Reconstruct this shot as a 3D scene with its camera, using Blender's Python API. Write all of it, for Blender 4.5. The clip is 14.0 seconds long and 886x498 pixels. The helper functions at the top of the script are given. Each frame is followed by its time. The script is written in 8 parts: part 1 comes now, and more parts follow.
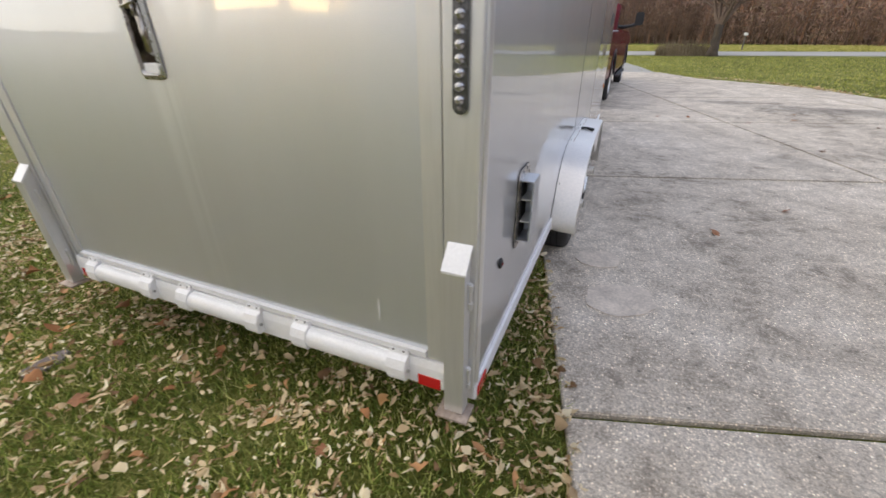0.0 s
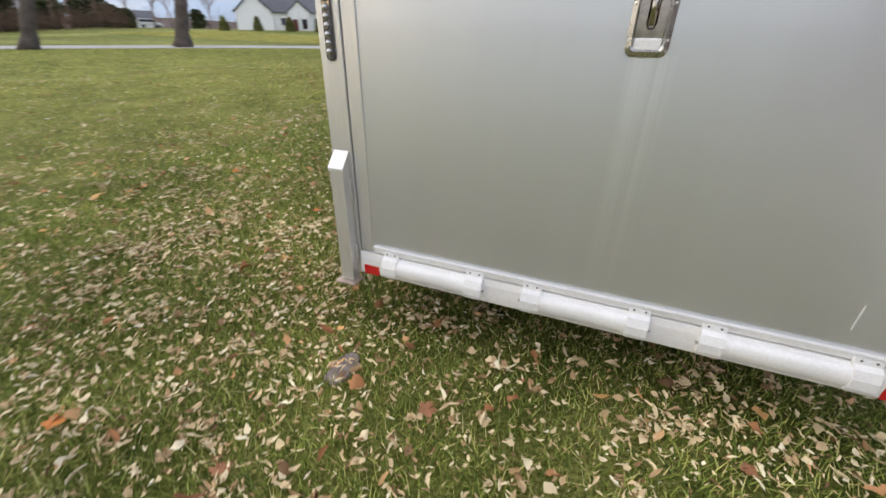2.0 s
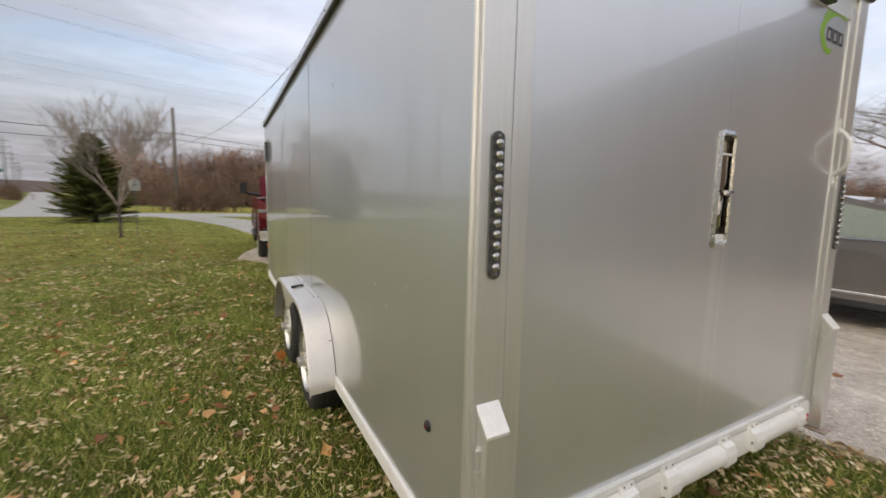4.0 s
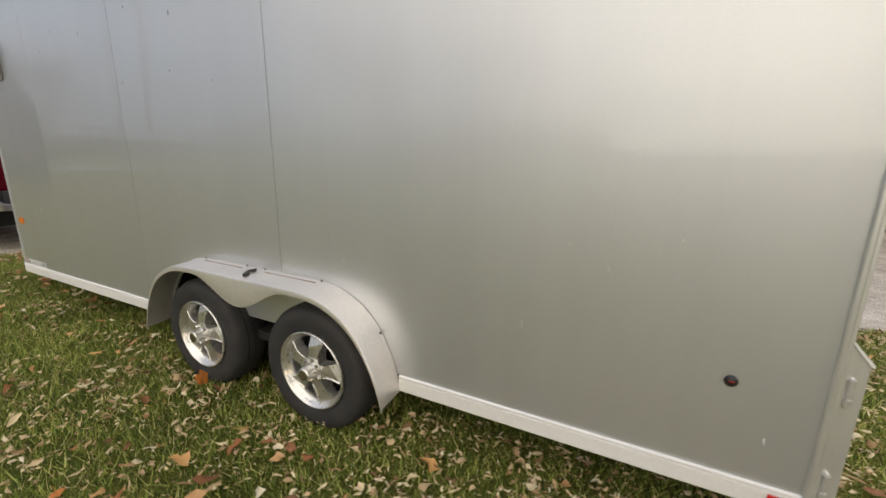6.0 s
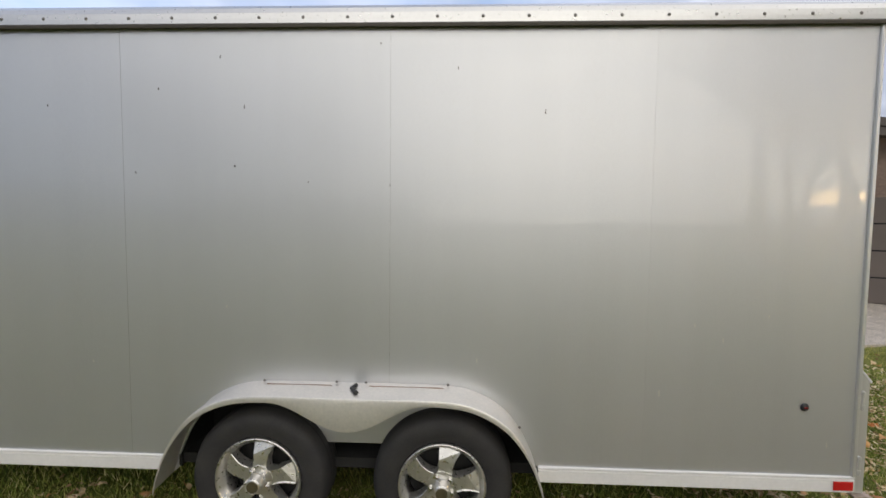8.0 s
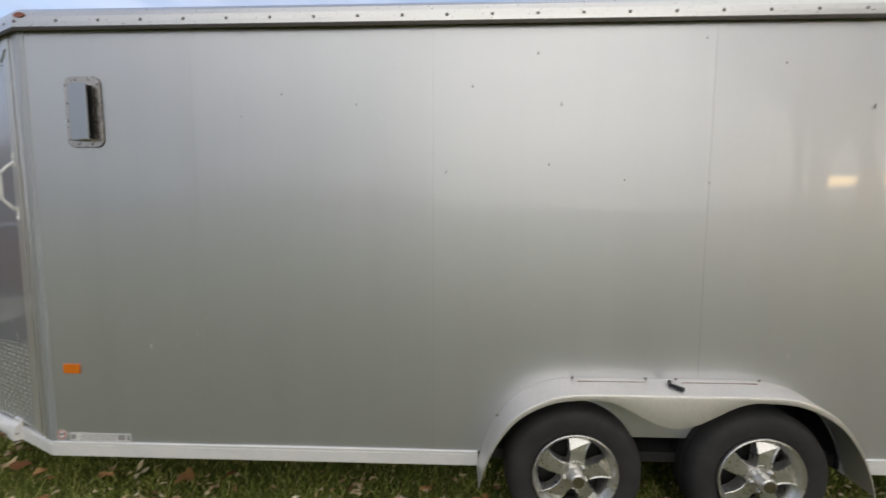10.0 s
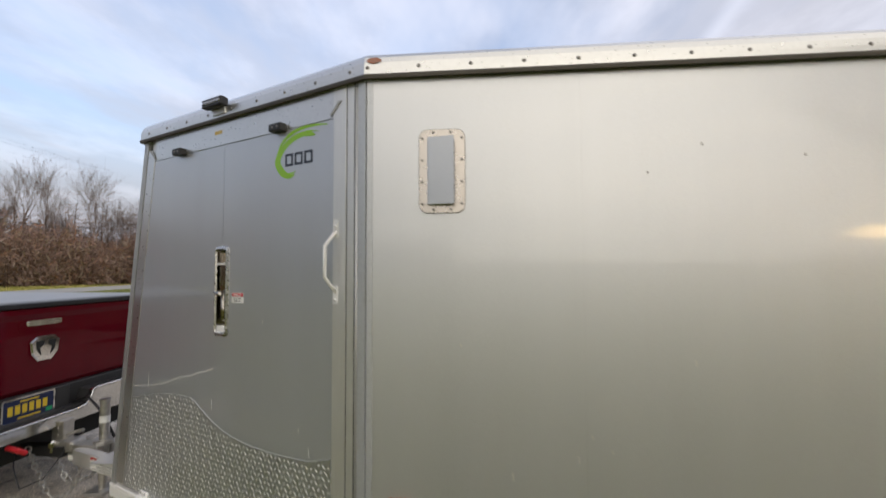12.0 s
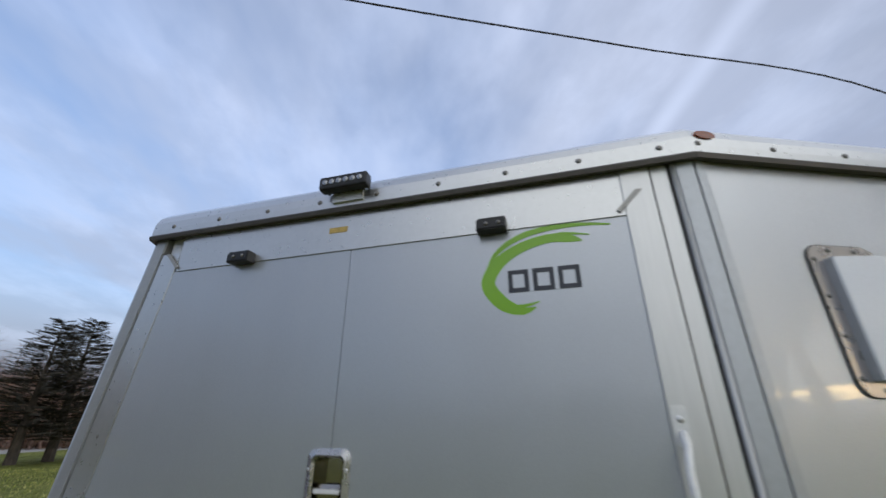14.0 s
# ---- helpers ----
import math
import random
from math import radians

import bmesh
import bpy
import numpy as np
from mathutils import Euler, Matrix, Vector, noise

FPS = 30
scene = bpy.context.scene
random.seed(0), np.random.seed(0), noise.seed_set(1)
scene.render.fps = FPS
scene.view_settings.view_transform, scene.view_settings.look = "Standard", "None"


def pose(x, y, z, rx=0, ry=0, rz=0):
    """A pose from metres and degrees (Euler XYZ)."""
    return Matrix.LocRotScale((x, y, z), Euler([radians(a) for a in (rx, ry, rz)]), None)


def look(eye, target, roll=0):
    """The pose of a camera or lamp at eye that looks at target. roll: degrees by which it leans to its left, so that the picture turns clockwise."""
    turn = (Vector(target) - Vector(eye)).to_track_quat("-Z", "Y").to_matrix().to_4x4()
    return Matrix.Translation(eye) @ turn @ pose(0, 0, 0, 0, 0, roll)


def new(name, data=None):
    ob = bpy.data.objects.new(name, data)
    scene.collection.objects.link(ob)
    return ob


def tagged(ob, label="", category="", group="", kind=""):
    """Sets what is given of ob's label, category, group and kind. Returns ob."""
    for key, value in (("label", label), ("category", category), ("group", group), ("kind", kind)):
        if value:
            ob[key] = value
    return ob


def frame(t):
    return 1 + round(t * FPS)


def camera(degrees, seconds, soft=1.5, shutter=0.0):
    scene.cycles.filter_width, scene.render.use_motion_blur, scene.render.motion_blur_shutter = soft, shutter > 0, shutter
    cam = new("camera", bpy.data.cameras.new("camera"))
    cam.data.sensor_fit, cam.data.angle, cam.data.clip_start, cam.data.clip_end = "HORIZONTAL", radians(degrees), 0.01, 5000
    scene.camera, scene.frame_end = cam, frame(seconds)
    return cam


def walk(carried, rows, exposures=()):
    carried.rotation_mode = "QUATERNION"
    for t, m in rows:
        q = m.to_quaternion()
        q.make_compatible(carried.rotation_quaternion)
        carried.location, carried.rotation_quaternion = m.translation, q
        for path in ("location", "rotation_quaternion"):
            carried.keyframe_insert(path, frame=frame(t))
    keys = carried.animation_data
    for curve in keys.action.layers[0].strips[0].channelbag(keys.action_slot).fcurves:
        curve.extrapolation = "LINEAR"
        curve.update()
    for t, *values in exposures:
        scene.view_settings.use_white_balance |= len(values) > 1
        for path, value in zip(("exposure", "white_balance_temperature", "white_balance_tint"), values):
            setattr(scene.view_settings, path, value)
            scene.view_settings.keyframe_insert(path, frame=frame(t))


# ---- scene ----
cam = camera(95.4, 14.0, shutter=0.32)
PATH = [
    (0, (2.49, -0.919, 1.369), (1.792, 0.705, 0.433), -0.6),
    (0.5, (2.304, -1.098, 1.368), (1.517, 0.506, 0.47), -0.6),
    (1, (1.938, -1.215, 1.312), (0.979, 0.288, 0.406), -0.6),
    (1.5, (1.475, -1.31, 1.306), (0.465, 0.14, 0.37), -0.6),
    (2, (1.068, -1.386, 1.305), (0.403, 0.247, 0.362), 0.9),
    (2.5, (0.655, -1.337, 1.259), (0.373, 0.459, 0.426), 1.8),
    (3, (0.193, -1.275, 1.296), (0.299, 0.66, 0.801), 3.1),
    (3.5, (-0.255, -1.09, 1.387), (0.257, 0.825, 1.122), 2.0),
    (4, (-0.554, -0.85, 1.401), (0.398, 0.894, 1.173), 1.2),
    (4.2, (-0.687, -0.755, 1.387), (0.42, 0.89, 1.127), 1.3),
    (6.3, (-1.489, 0.781, 1.351), (0.302, 1.564, 0.928), 0.8),
    (6.5, (-1.556, 0.951, 1.365), (0.274, 1.66, 0.977), 0.9),
    (7, (-1.731, 1.327, 1.408), (0.196, 1.773, 1.11), 1.3),
    (7.2, (-1.779, 1.431, 1.426), (0.175, 1.782, 1.178), 1.4),
    (9.3, (-1.909, 2.77, 1.563), (0.089, 2.684, 1.503), -0.8),
    (9.5, (-1.895, 2.948, 1.561), (0.102, 2.908, 1.465), -0.6),
    (9.7, (-1.903, 3.107, 1.559), (0.093, 3.116, 1.435), -0.3),
    (10, (-1.925, 3.324, 1.544), (0.066, 3.396, 1.37), 0.1),
    (10.5, (-1.998, 3.756, 1.502), (-0.017, 3.919, 1.275), 0.4),
    (11, (-1.878, 4.145, 1.456), (0.098, 4.368, 1.236), 0.3),
    (11.5, (-1.698, 4.53, 1.493), (0.287, 4.75, 1.381), -0.0),
    (12, (-1.548, 4.985, 1.649), (0.443, 5.155, 1.744), -0.3),
    (12.5, (-1.246, 5.363, 1.691), (0.73, 5.428, 1.986), -0.3),
    (13, (-1.043, 5.648, 1.727), (0.895, 5.597, 2.217), -0.5),
    (13.5, (-0.923, 5.867, 1.754), (0.953, 5.717, 2.429), -0.3),
    (14, (-0.727, 6.122, 1.806), (1.085, 5.895, 2.622), 0.1),
]
EXPOSURES = [(0, 1.80, 6650, 10), (1.0, 1.92, 6500, 10), (2.5, 1.98, 6500, 10), (3.2, 1.98, 6950, 10), (4.2, 1.58, 7150, 10), (6.5, 1.60, 6900, 10), (9.5, 1.16, 6300, 10), (11, 1.42, 6750, 10), (12, 1.34, 6850, 10), (13, 1.16, 6050, 8), (14, 1.02, 5850, 8)]
walk(cam, [(t, look(eye, target, roll)) for t, eye, target, roll in PATH], EXPOSURES)

# ---- world, sun, exposure ----
SUN_AZ = radians(-130)                     # from +y towards +x
SUN_EL = radians(9)
world = bpy.data.worlds.new("sky")
scene.world = world
world.use_nodes = True
wn, wl = world.node_tree.nodes, world.node_tree.links
wn.clear()
w_out = wn.new("ShaderNodeOutputWorld")
w_bg = wn.new("ShaderNodeBackground")
w_sky = wn.new("ShaderNodeTexSky")
w_sky.sky_type = "NISHITA"
w_sky.sun_disc = False
w_sky.sun_elevation = SUN_EL
w_sky.sun_rotation = SUN_AZ
w_sky.air_density, w_sky.dust_density, w_sky.ozone_density = 1.0, 1.4, 1.6
w_tc = wn.new("ShaderNodeTexCoord")
w_sep = wn.new("ShaderNodeSeparateXYZ")
wl.new(w_tc.outputs["Generated"], w_sep.inputs[0])


def w_math(op, a, b=None, clamp=False):
    n = wn.new("ShaderNodeMath")
    n.operation, n.use_clamp = op, clamp
    for i, v in enumerate((a, b)):
        if v is None:
            continue
        if isinstance(v, (int, float)):
            n.inputs[i].default_value = v
        else:
            wl.new(v, n.inputs[i])
    return n.outputs[0]


# clouds lie on a flat layer: the way up the sky is divided by its height
w_h = w_math("MAXIMUM", w_math("ADD", w_sep.outputs[2], 0.10), 0.05)
w_cx, w_cy = w_math("DIVIDE", w_sep.outputs[0], w_h), w_math("DIVIDE", w_sep.outputs[1], w_h)
w_com = wn.new("ShaderNodeCombineXYZ")
wl.new(w_cx, w_com.inputs[0])
wl.new(w_cy, w_com.inputs[1])


def w_noise(scale, detail, turn, stretch, lo, hi):
    m = wn.new("ShaderNodeMapping")
    m.inputs["Rotation"].default_value = (0, 0, radians(turn))
    m.inputs["Scale"].default_value = (stretch, 1, 1)
    wl.new(w_com.outputs[0], m.inputs[0])
    n = wn.new("ShaderNodeTexNoise")
    n.inputs["Scale"].default_value, n.inputs["Detail"].default_value, n.inputs["Roughness"].default_value = scale, detail, 0.58
    wl.new(m.outputs[0], n.inputs["Vector"])
    r = wn.new("ShaderNodeMapRange")
    r.interpolation_type = "SMOOTHSTEP"
    r.inputs[1].default_value, r.inputs[2].default_value = lo, hi
    wl.new(n.outputs[0], r.inputs[0])
    return r.outputs[0]


w_veil = w_noise(0.55, 6, 35, 0.45, 0.22, 0.60)
w_puff = w_noise(1.6, 6, -20, 0.7, 0.42, 0.66)
w_streak = w_noise(1.1, 4, 52, 0.08, 0.50, 0.68)
w_low = wn.new("ShaderNodeMapRange")
w_low.interpolation_type = "SMOOTHSTEP"
w_low.inputs[1].default_value, w_low.inputs[2].default_value = 0.42, 0.02
w_low.inputs[3].default_value, w_low.inputs[4].default_value = 0.25, 1.0
wl.new(w_sep.outputs[2], w_low.inputs[0])
w_cover = w_math("MAXIMUM", w_math("MULTIPLY", w_math("MULTIPLY", w_puff, w_low.outputs[0]), 0.85),
                 w_math("MAXIMUM", w_math("MULTIPLY", w_veil, 0.86), w_math("MULTIPLY", w_streak, 0.34)), True)
# one old contrail across the southern sky, widened by the wind
w_trail = w_math("ADD", w_math("ADD", w_math("MULTIPLY", w_cx, 0.0817), w_math("MULTIPLY", w_cy, 0.9967)), 0.721)
w_trail = w_math("ADD", w_trail, w_math("MULTIPLY", w_math("SUBTRACT", w_puff, 0.5), 0.02))
w_tr = wn.new("ShaderNodeMapRange")
w_tr.interpolation_type = "SMOOTHSTEP"
w_tr.inputs[1].default_value, w_tr.inputs[2].default_value, w_tr.inputs[3].default_value, w_tr.inputs[4].default_value = 0.0, 0.055, 0.7, 0.0
wl.new(w_math("ABSOLUTE", w_trail), w_tr.inputs[0])
w_cover = w_math("MAXIMUM", w_cover, w_math("MULTIPLY", w_tr.outputs[0], w_math("ADD", w_math("MULTIPLY", w_veil, 0.5), 0.5)))
w_band = wn.new("ShaderNodeMapRange")
w_band.interpolation_type = "SMOOTHSTEP"
w_band.inputs[1].default_value, w_band.inputs[2].default_value = 0.50, 0.06
w_band.inputs[3].default_value, w_band.inputs[4].default_value = 0.0, 1.0
wl.new(w_sep.outputs[2], w_band.inputs[0])
w_cover = w_math("MAXIMUM", w_cover, w_band.outputs[0])
# thin bright cloud in the west
w_dot = wn.new("ShaderNodeVectorMath")
w_dot.operation = "DOT_PRODUCT"
wl.new(w_tc.outputs["Generated"], w_dot.inputs[0])
w_dot.inputs[1].default_value = (math.sin(radians(-105)) * math.cos(radians(24)), math.cos(radians(-105)) * math.cos(radians(24)), math.sin(radians(24)))
w_glow = wn.new("ShaderNodeMapRange")
w_glow.interpolation_type = "SMOOTHERSTEP"
w_glow.inputs[1].default_value, w_glow.inputs[2].default_value = 0.38, 1.0
wl.new(w_dot.outputs["Value"], w_glow.inputs[0])
w_far = wn.new("ShaderNodeMapRange")          # clouds low down, away from the sun, are greyer
w_far.inputs[1].default_value, w_far.inputs[2].default_value = 0.06, 0.62
w_far.inputs[3].default_value, w_far.inputs[4].default_value = 0.50, 0.95
wl.new(w_sep.outputs[2], w_far.inputs[0])
w_grey = wn.new("ShaderNodeMix")
w_grey.data_type, w_grey.blend_type = "RGBA", "MULTIPLY"
w_grey.inputs[0].default_value = 1
w_grey.inputs[6].default_value = (3.20, 3.28, 3.80, 1)
w_bank = wn.new("ShaderNodeMapRange")         # a darker bank of cloud in the north-west
w_bank.interpolation_type = "SMOOTHSTEP"
w_bank.inputs[1].default_value, w_bank.inputs[2].default_value, w_bank.inputs[3].default_value, w_bank.inputs[4].default_value = -0.35, 0.75, 0.66, 1.14
wl.new(w_math("ADD", w_math("MULTIPLY", w_sep.outputs[0], math.sin(radians(75))), w_math("MULTIPLY", w_sep.outputs[1], math.cos(radians(75)))), w_bank.inputs[0])
wl.new(w_math("MULTIPLY", w_math("MULTIPLY", w_far.outputs[0], w_bank.outputs[0]), w_math("ADD", w_math("ADD", w_math("MULTIPLY", w_puff, 0.28), 0.88), w_math("MULTIPLY", w_tr.outputs[0], 0.32))), w_grey.inputs[7])
w_warm = wn.new("ShaderNodeMix")              # long lit streaks of cloud before the low sun
w_warm.data_type = "RGBA"
w_warm.inputs[6].default_value = (3.3, 3.3, 3.3, 1)
w_warm.inputs[7].default_value = (6.1, 5.75, 5.2, 1)
w_line = wn.new("ShaderNodeTexNoise")
w_lmap = wn.new("ShaderNodeMapping")
w_lmap.inputs["Scale"].default_value = (1.3, 1.3, 9.0)
wl.new(w_tc.outputs["Generated"], w_lmap.inputs[0])
wl.new(w_lmap.outputs[0], w_line.inputs["Vector"])
w_line.inputs["Scale"].default_value, w_line.inputs["Detail"].default_value = 1.6, 5
w_lr = wn.new("ShaderNodeMapRange")
w_lr.interpolation_type = "SMOOTHSTEP"
w_lr.inputs[1].default_value, w_lr.inputs[2].default_value = 0.38, 0.66
wl.new(w_line.outputs[0], w_lr.inputs[0])
wl.new(w_lr.outputs[0], w_warm.inputs[0])
w_cc = wn.new("ShaderNodeMix")
w_cc.data_type = "RGBA"
wl.new(w_grey.outputs[2], w_cc.inputs[6])
wl.new(w_warm.outputs[2], w_cc.inputs[7])
wl.new(w_glow.outputs[0], w_cc.inputs[0])
w_tint = wn.new("ShaderNodeMix")
w_tint.data_type, w_tint.blend_type = "RGBA", "MULTIPLY"
w_tint.inputs[0].default_value = 1
w_tint.inputs[7].default_value = (1.05, 1.07, 1.24, 1)
wl.new(w_sky.outputs[0], w_tint.inputs[6])
w_mix = wn.new("ShaderNodeMix")
w_mix.data_type = "RGBA"
w_near = w_math("MULTIPLY", w_glow.outputs[0], 1.6, True)
wl.new(w_math("MAXIMUM", w_cover, w_near), w_mix.inputs[0])
wl.new(w_tint.outputs[2], w_mix.inputs[6])
wl.new(w_cc.outputs[2], w_mix.inputs[7])
# a clear pale-blue break in the cloud, low in the north-west
w_nw = w_math("ADD", w_math("MULTIPLY", w_sep.outputs[0], math.sin(radians(-52))), w_math("MULTIPLY", w_sep.outputs[1], math.cos(radians(-52))))
w_open = wn.new("ShaderNodeMapRange")
w_open.interpolation_type = "SMOOTHSTEP"
w_open.inputs[1].default_value, w_open.inputs[2].default_value, w_open.inputs[3].default_value, w_open.inputs[4].default_value = 0.80, 0.97, 0.0, 0.85
wl.new(w_nw, w_open.inputs[0])
w_clear = wn.new("ShaderNodeMix")
w_clear.data_type = "RGBA"
w_clear.inputs[7].default_value = (1.22, 1.55, 2.10, 1)
wl.new(w_math("MULTIPLY", w_math("MULTIPLY", w_open.outputs[0], w_band.outputs[0]), w_math("SUBTRACT", 1.0, w_math("MULTIPLY", w_puff, 0.35))), w_clear.inputs[0])
wl.new(w_mix.outputs[2], w_clear.inputs[6])
# the lit gap under the clouds where the sun goes down
w_side = w_math("ADD", w_math("MULTIPLY", w_sep.outputs[0], math.sin(radians(-137.5))), w_math("MULTIPLY", w_sep.outputs[1], math.cos(radians(-137.5))))
w_gap = wn.new("ShaderNodeMapRange")
w_gap.interpolation_type = "SMOOTHSTEP"
w_gap.inputs[1].default_value, w_gap.inputs[2].default_value = 0.986, 0.996
wl.new(w_side, w_gap.inputs[0])
w_rift = wn.new("ShaderNodeMapRange")
w_rift.interpolation_type = "SMOOTHSTEP"
w_rift.inputs[1].default_value, w_rift.inputs[2].default_value, w_rift.inputs[3].default_value, w_rift.inputs[4].default_value = 0.002, 0.013, 1.0, 0.0
wl.new(w_math("ABSOLUTE", w_math("ADD", w_math("SUBTRACT", w_sep.outputs[2], 0.056), w_math("MULTIPLY", w_math("SUBTRACT", w_puff, 0.5), 0.012))), w_rift.inputs[0])
w_set = wn.new("ShaderNodeMix")
w_set.data_type = "RGBA"
w_set.inputs[7].default_value = (55, 36, 15, 1)
wl.new(w_math("MULTIPLY", w_gap.outputs[0], w_rift.outputs[0]), w_set.inputs[0])
wl.new(w_clear.outputs[2], w_set.inputs[6])
wl.new(w_set.outputs[2], w_bg.inputs[0])
w_bg.inputs[1].default_value = 0.11
wl.new(w_bg.outputs[0], w_out.inputs[0])

sun = new("sun", bpy.data.lights.new("sun", "SUN"))
sun.data.energy, sun.data.angle, sun.data.color = 0.30, radians(170), (1.0, 0.92, 0.82)
sun.matrix_world = look((0, 0, 0), (-math.sin(SUN_AZ) * math.cos(SUN_EL), -math.cos(SUN_AZ) * math.cos(SUN_EL), -math.sin(SUN_EL)))


# ---- materials ----
def shader(name):
    m = bpy.data.materials.new(name)
    m.use_nodes = True
    nt = m.node_tree
    return m, nt.nodes, nt.links, nt.nodes["Principled BSDF"]


def mat(name, color, rough=0.5, metal=0.0, coat=0.0, coat_rough=0.04, fine=60.0, coarse=2.0, var=0.15, bump=0.0, stretch=(1, 1, 1),
        rvar=0.12, tint=None, spec=0.5, rnd=0.0):
    """Base colour varied at two scales, with grain in the gloss and the relief."""
    m, n, l, b = shader(name)
    tc = n.new("ShaderNodeTexCoord")
    mp = n.new("ShaderNodeMapping")
    mp.inputs["Scale"].default_value = stretch
    l.new(tc.outputs["Object"], mp.inputs[0])
    nf, nc = n.new("ShaderNodeTexNoise"), n.new("ShaderNodeTexNoise")
    nf.inputs["Scale"].default_value, nf.inputs["Detail"].default_value = fine, 4
    nc.inputs["Scale"].default_value, nc.inputs["Detail"].default_value = coarse, 5
    l.new(mp.outputs[0], nf.inputs["Vector"])
    l.new(tc.outputs["Object"], nc.inputs["Vector"])
    add = n.new("ShaderNodeMath")
    add.operation = "ADD"
    l.new(nf.outputs[0], add.inputs[0])
    l.new(nc.outputs[0], add.inputs[1])
    src = add.outputs[0]
    if rnd:
        oi = n.new("ShaderNodeObjectInfo")
        k = n.new("ShaderNodeMath")
        k.operation, k.inputs[1].default_value, k.inputs[2].default_value = "MULTIPLY_ADD", rnd, -rnd / 2
        l.new(oi.outputs["Random"], k.inputs[0])
        a2 = n.new("ShaderNodeMath")
        a2.operation = "ADD"
        l.new(src, a2.inputs[0])
        l.new(k.outputs[0], a2.inputs[1])
        src = a2.outputs[0]
    r = n.new("ShaderNodeMapRange")
    r.inputs[1].default_value, r.inputs[2].default_value = 0.65, 1.35
    l.new(src, r.inputs[0])
    mx = n.new("ShaderNodeMix")
    mx.data_type = "RGBA"
    c = Vector(color)
    dark = c * (1 - var)
    lite = Vector(tint) if tint else c * (1 + var)
    mx.inputs[6].default_value = (*dark, 1)
    mx.inputs[7].default_value = (*[min(v, 0.95) for v in lite], 1)
    l.new(r.outputs[0], mx.inputs[0])
    l.new(mx.outputs[2], b.inputs["Base Color"])
    rr = n.new("ShaderNodeMapRange")
    rr.inputs[1].default_value, rr.inputs[2].default_value = 0.3, 0.7
    rr.inputs[3].default_value, rr.inputs[4].default_value = max(0.0, rough - rvar / 2), min(1.0, rough + rvar / 2)
    l.new(nf.outputs[0], rr.inputs[0])
    l.new(rr.outputs[0], b.inputs["Roughness"])
    b.inputs["Metallic"].default_value = metal
    b.inputs["Specular IOR Level"].default_value = spec
    b.inputs["Coat Weight"].default_value, b.inputs["Coat Roughness"].default_value = coat, coat_rough
    if bump:
        bp = n.new("ShaderNodeBump")
        bp.inputs["Strength"].default_value, bp.inputs["Distance"].default_value = 1.0, bump
        l.new(nf.outputs[0], bp.inputs["Height"])
        l.new(bp.outputs[0], b.inputs["Normal"])
    return m


def plain(name, color, rough=0.4, metal=0.0, coat=0.0, emit=0.0):
    m, n, l, b = shader(name)
    b.inputs["Base Color"].default_value = (*color, 1)
    b.inputs["Roughness"].default_value, b.inputs["Metallic"].default_value, b.inputs["Coat Weight"].default_value = rough, metal, coat
    return m


def island(name, stops, rough=0.7, through_light=0.0, spec=0.3):
    """Colour by the piece: a ramp along each island's random number."""
    m, n, l, b = shader(name)
    g = n.new("ShaderNodeNewGeometry")
    ramp = n.new("ShaderNodeValToRGB")
    ramp.color_ramp.elements[0].position, ramp.color_ramp.elements[0].color = stops[0][0], (*stops[0][1], 1)
    ramp.color_ramp.elements[1].position, ramp.color_ramp.elements[1].color = stops[-1][0], (*stops[-1][1], 1)
    for p, c in stops[1:-1]:
        ramp.color_ramp.elements.new(p).color = (*c, 1)
    l.new(g.outputs["Random Per Island"], ramp.inputs[0])
    tc = n.new("ShaderNodeTexCoord")
    nz = n.new("ShaderNodeTexNoise")
    nz.inputs["Scale"].default_value, nz.inputs["Detail"].default_value = 0.9, 4
    l.new(tc.outputs["Object"], nz.inputs["Vector"])
    hs = n.new("ShaderNodeHueSaturation")
    mr = n.new("ShaderNodeMapRange")
    mr.inputs[1].default_value, mr.inputs[2].default_value, mr.inputs[3].default_value, mr.inputs[4].default_value = 0.3, 0.7, 0.75, 1.25
    l.new(nz.outputs[0], mr.inputs[0])
    l.new(mr.outputs[0], hs.inputs["Value"])
    l.new(ramp.outputs[0], hs.inputs["Color"])
    l.new(hs.outputs[0], b.inputs["Base Color"])
    b.inputs["Roughness"].default_value, b.inputs["Specular IOR Level"].default_value = rough, spec
    if through_light:
        tr = n.new("ShaderNodeBsdfTranslucent")
        l.new(hs.outputs[0], tr.inputs[0])
        ms = n.new("ShaderNodeMixShader")
        ms.inputs[0].default_value = through_light
        l.new(b.outputs[0], ms.inputs[1])
        l.new(tr.outputs[0], ms.inputs[2])
        l.new(ms.outputs[0], n["Material Output"].inputs[0])
    return m


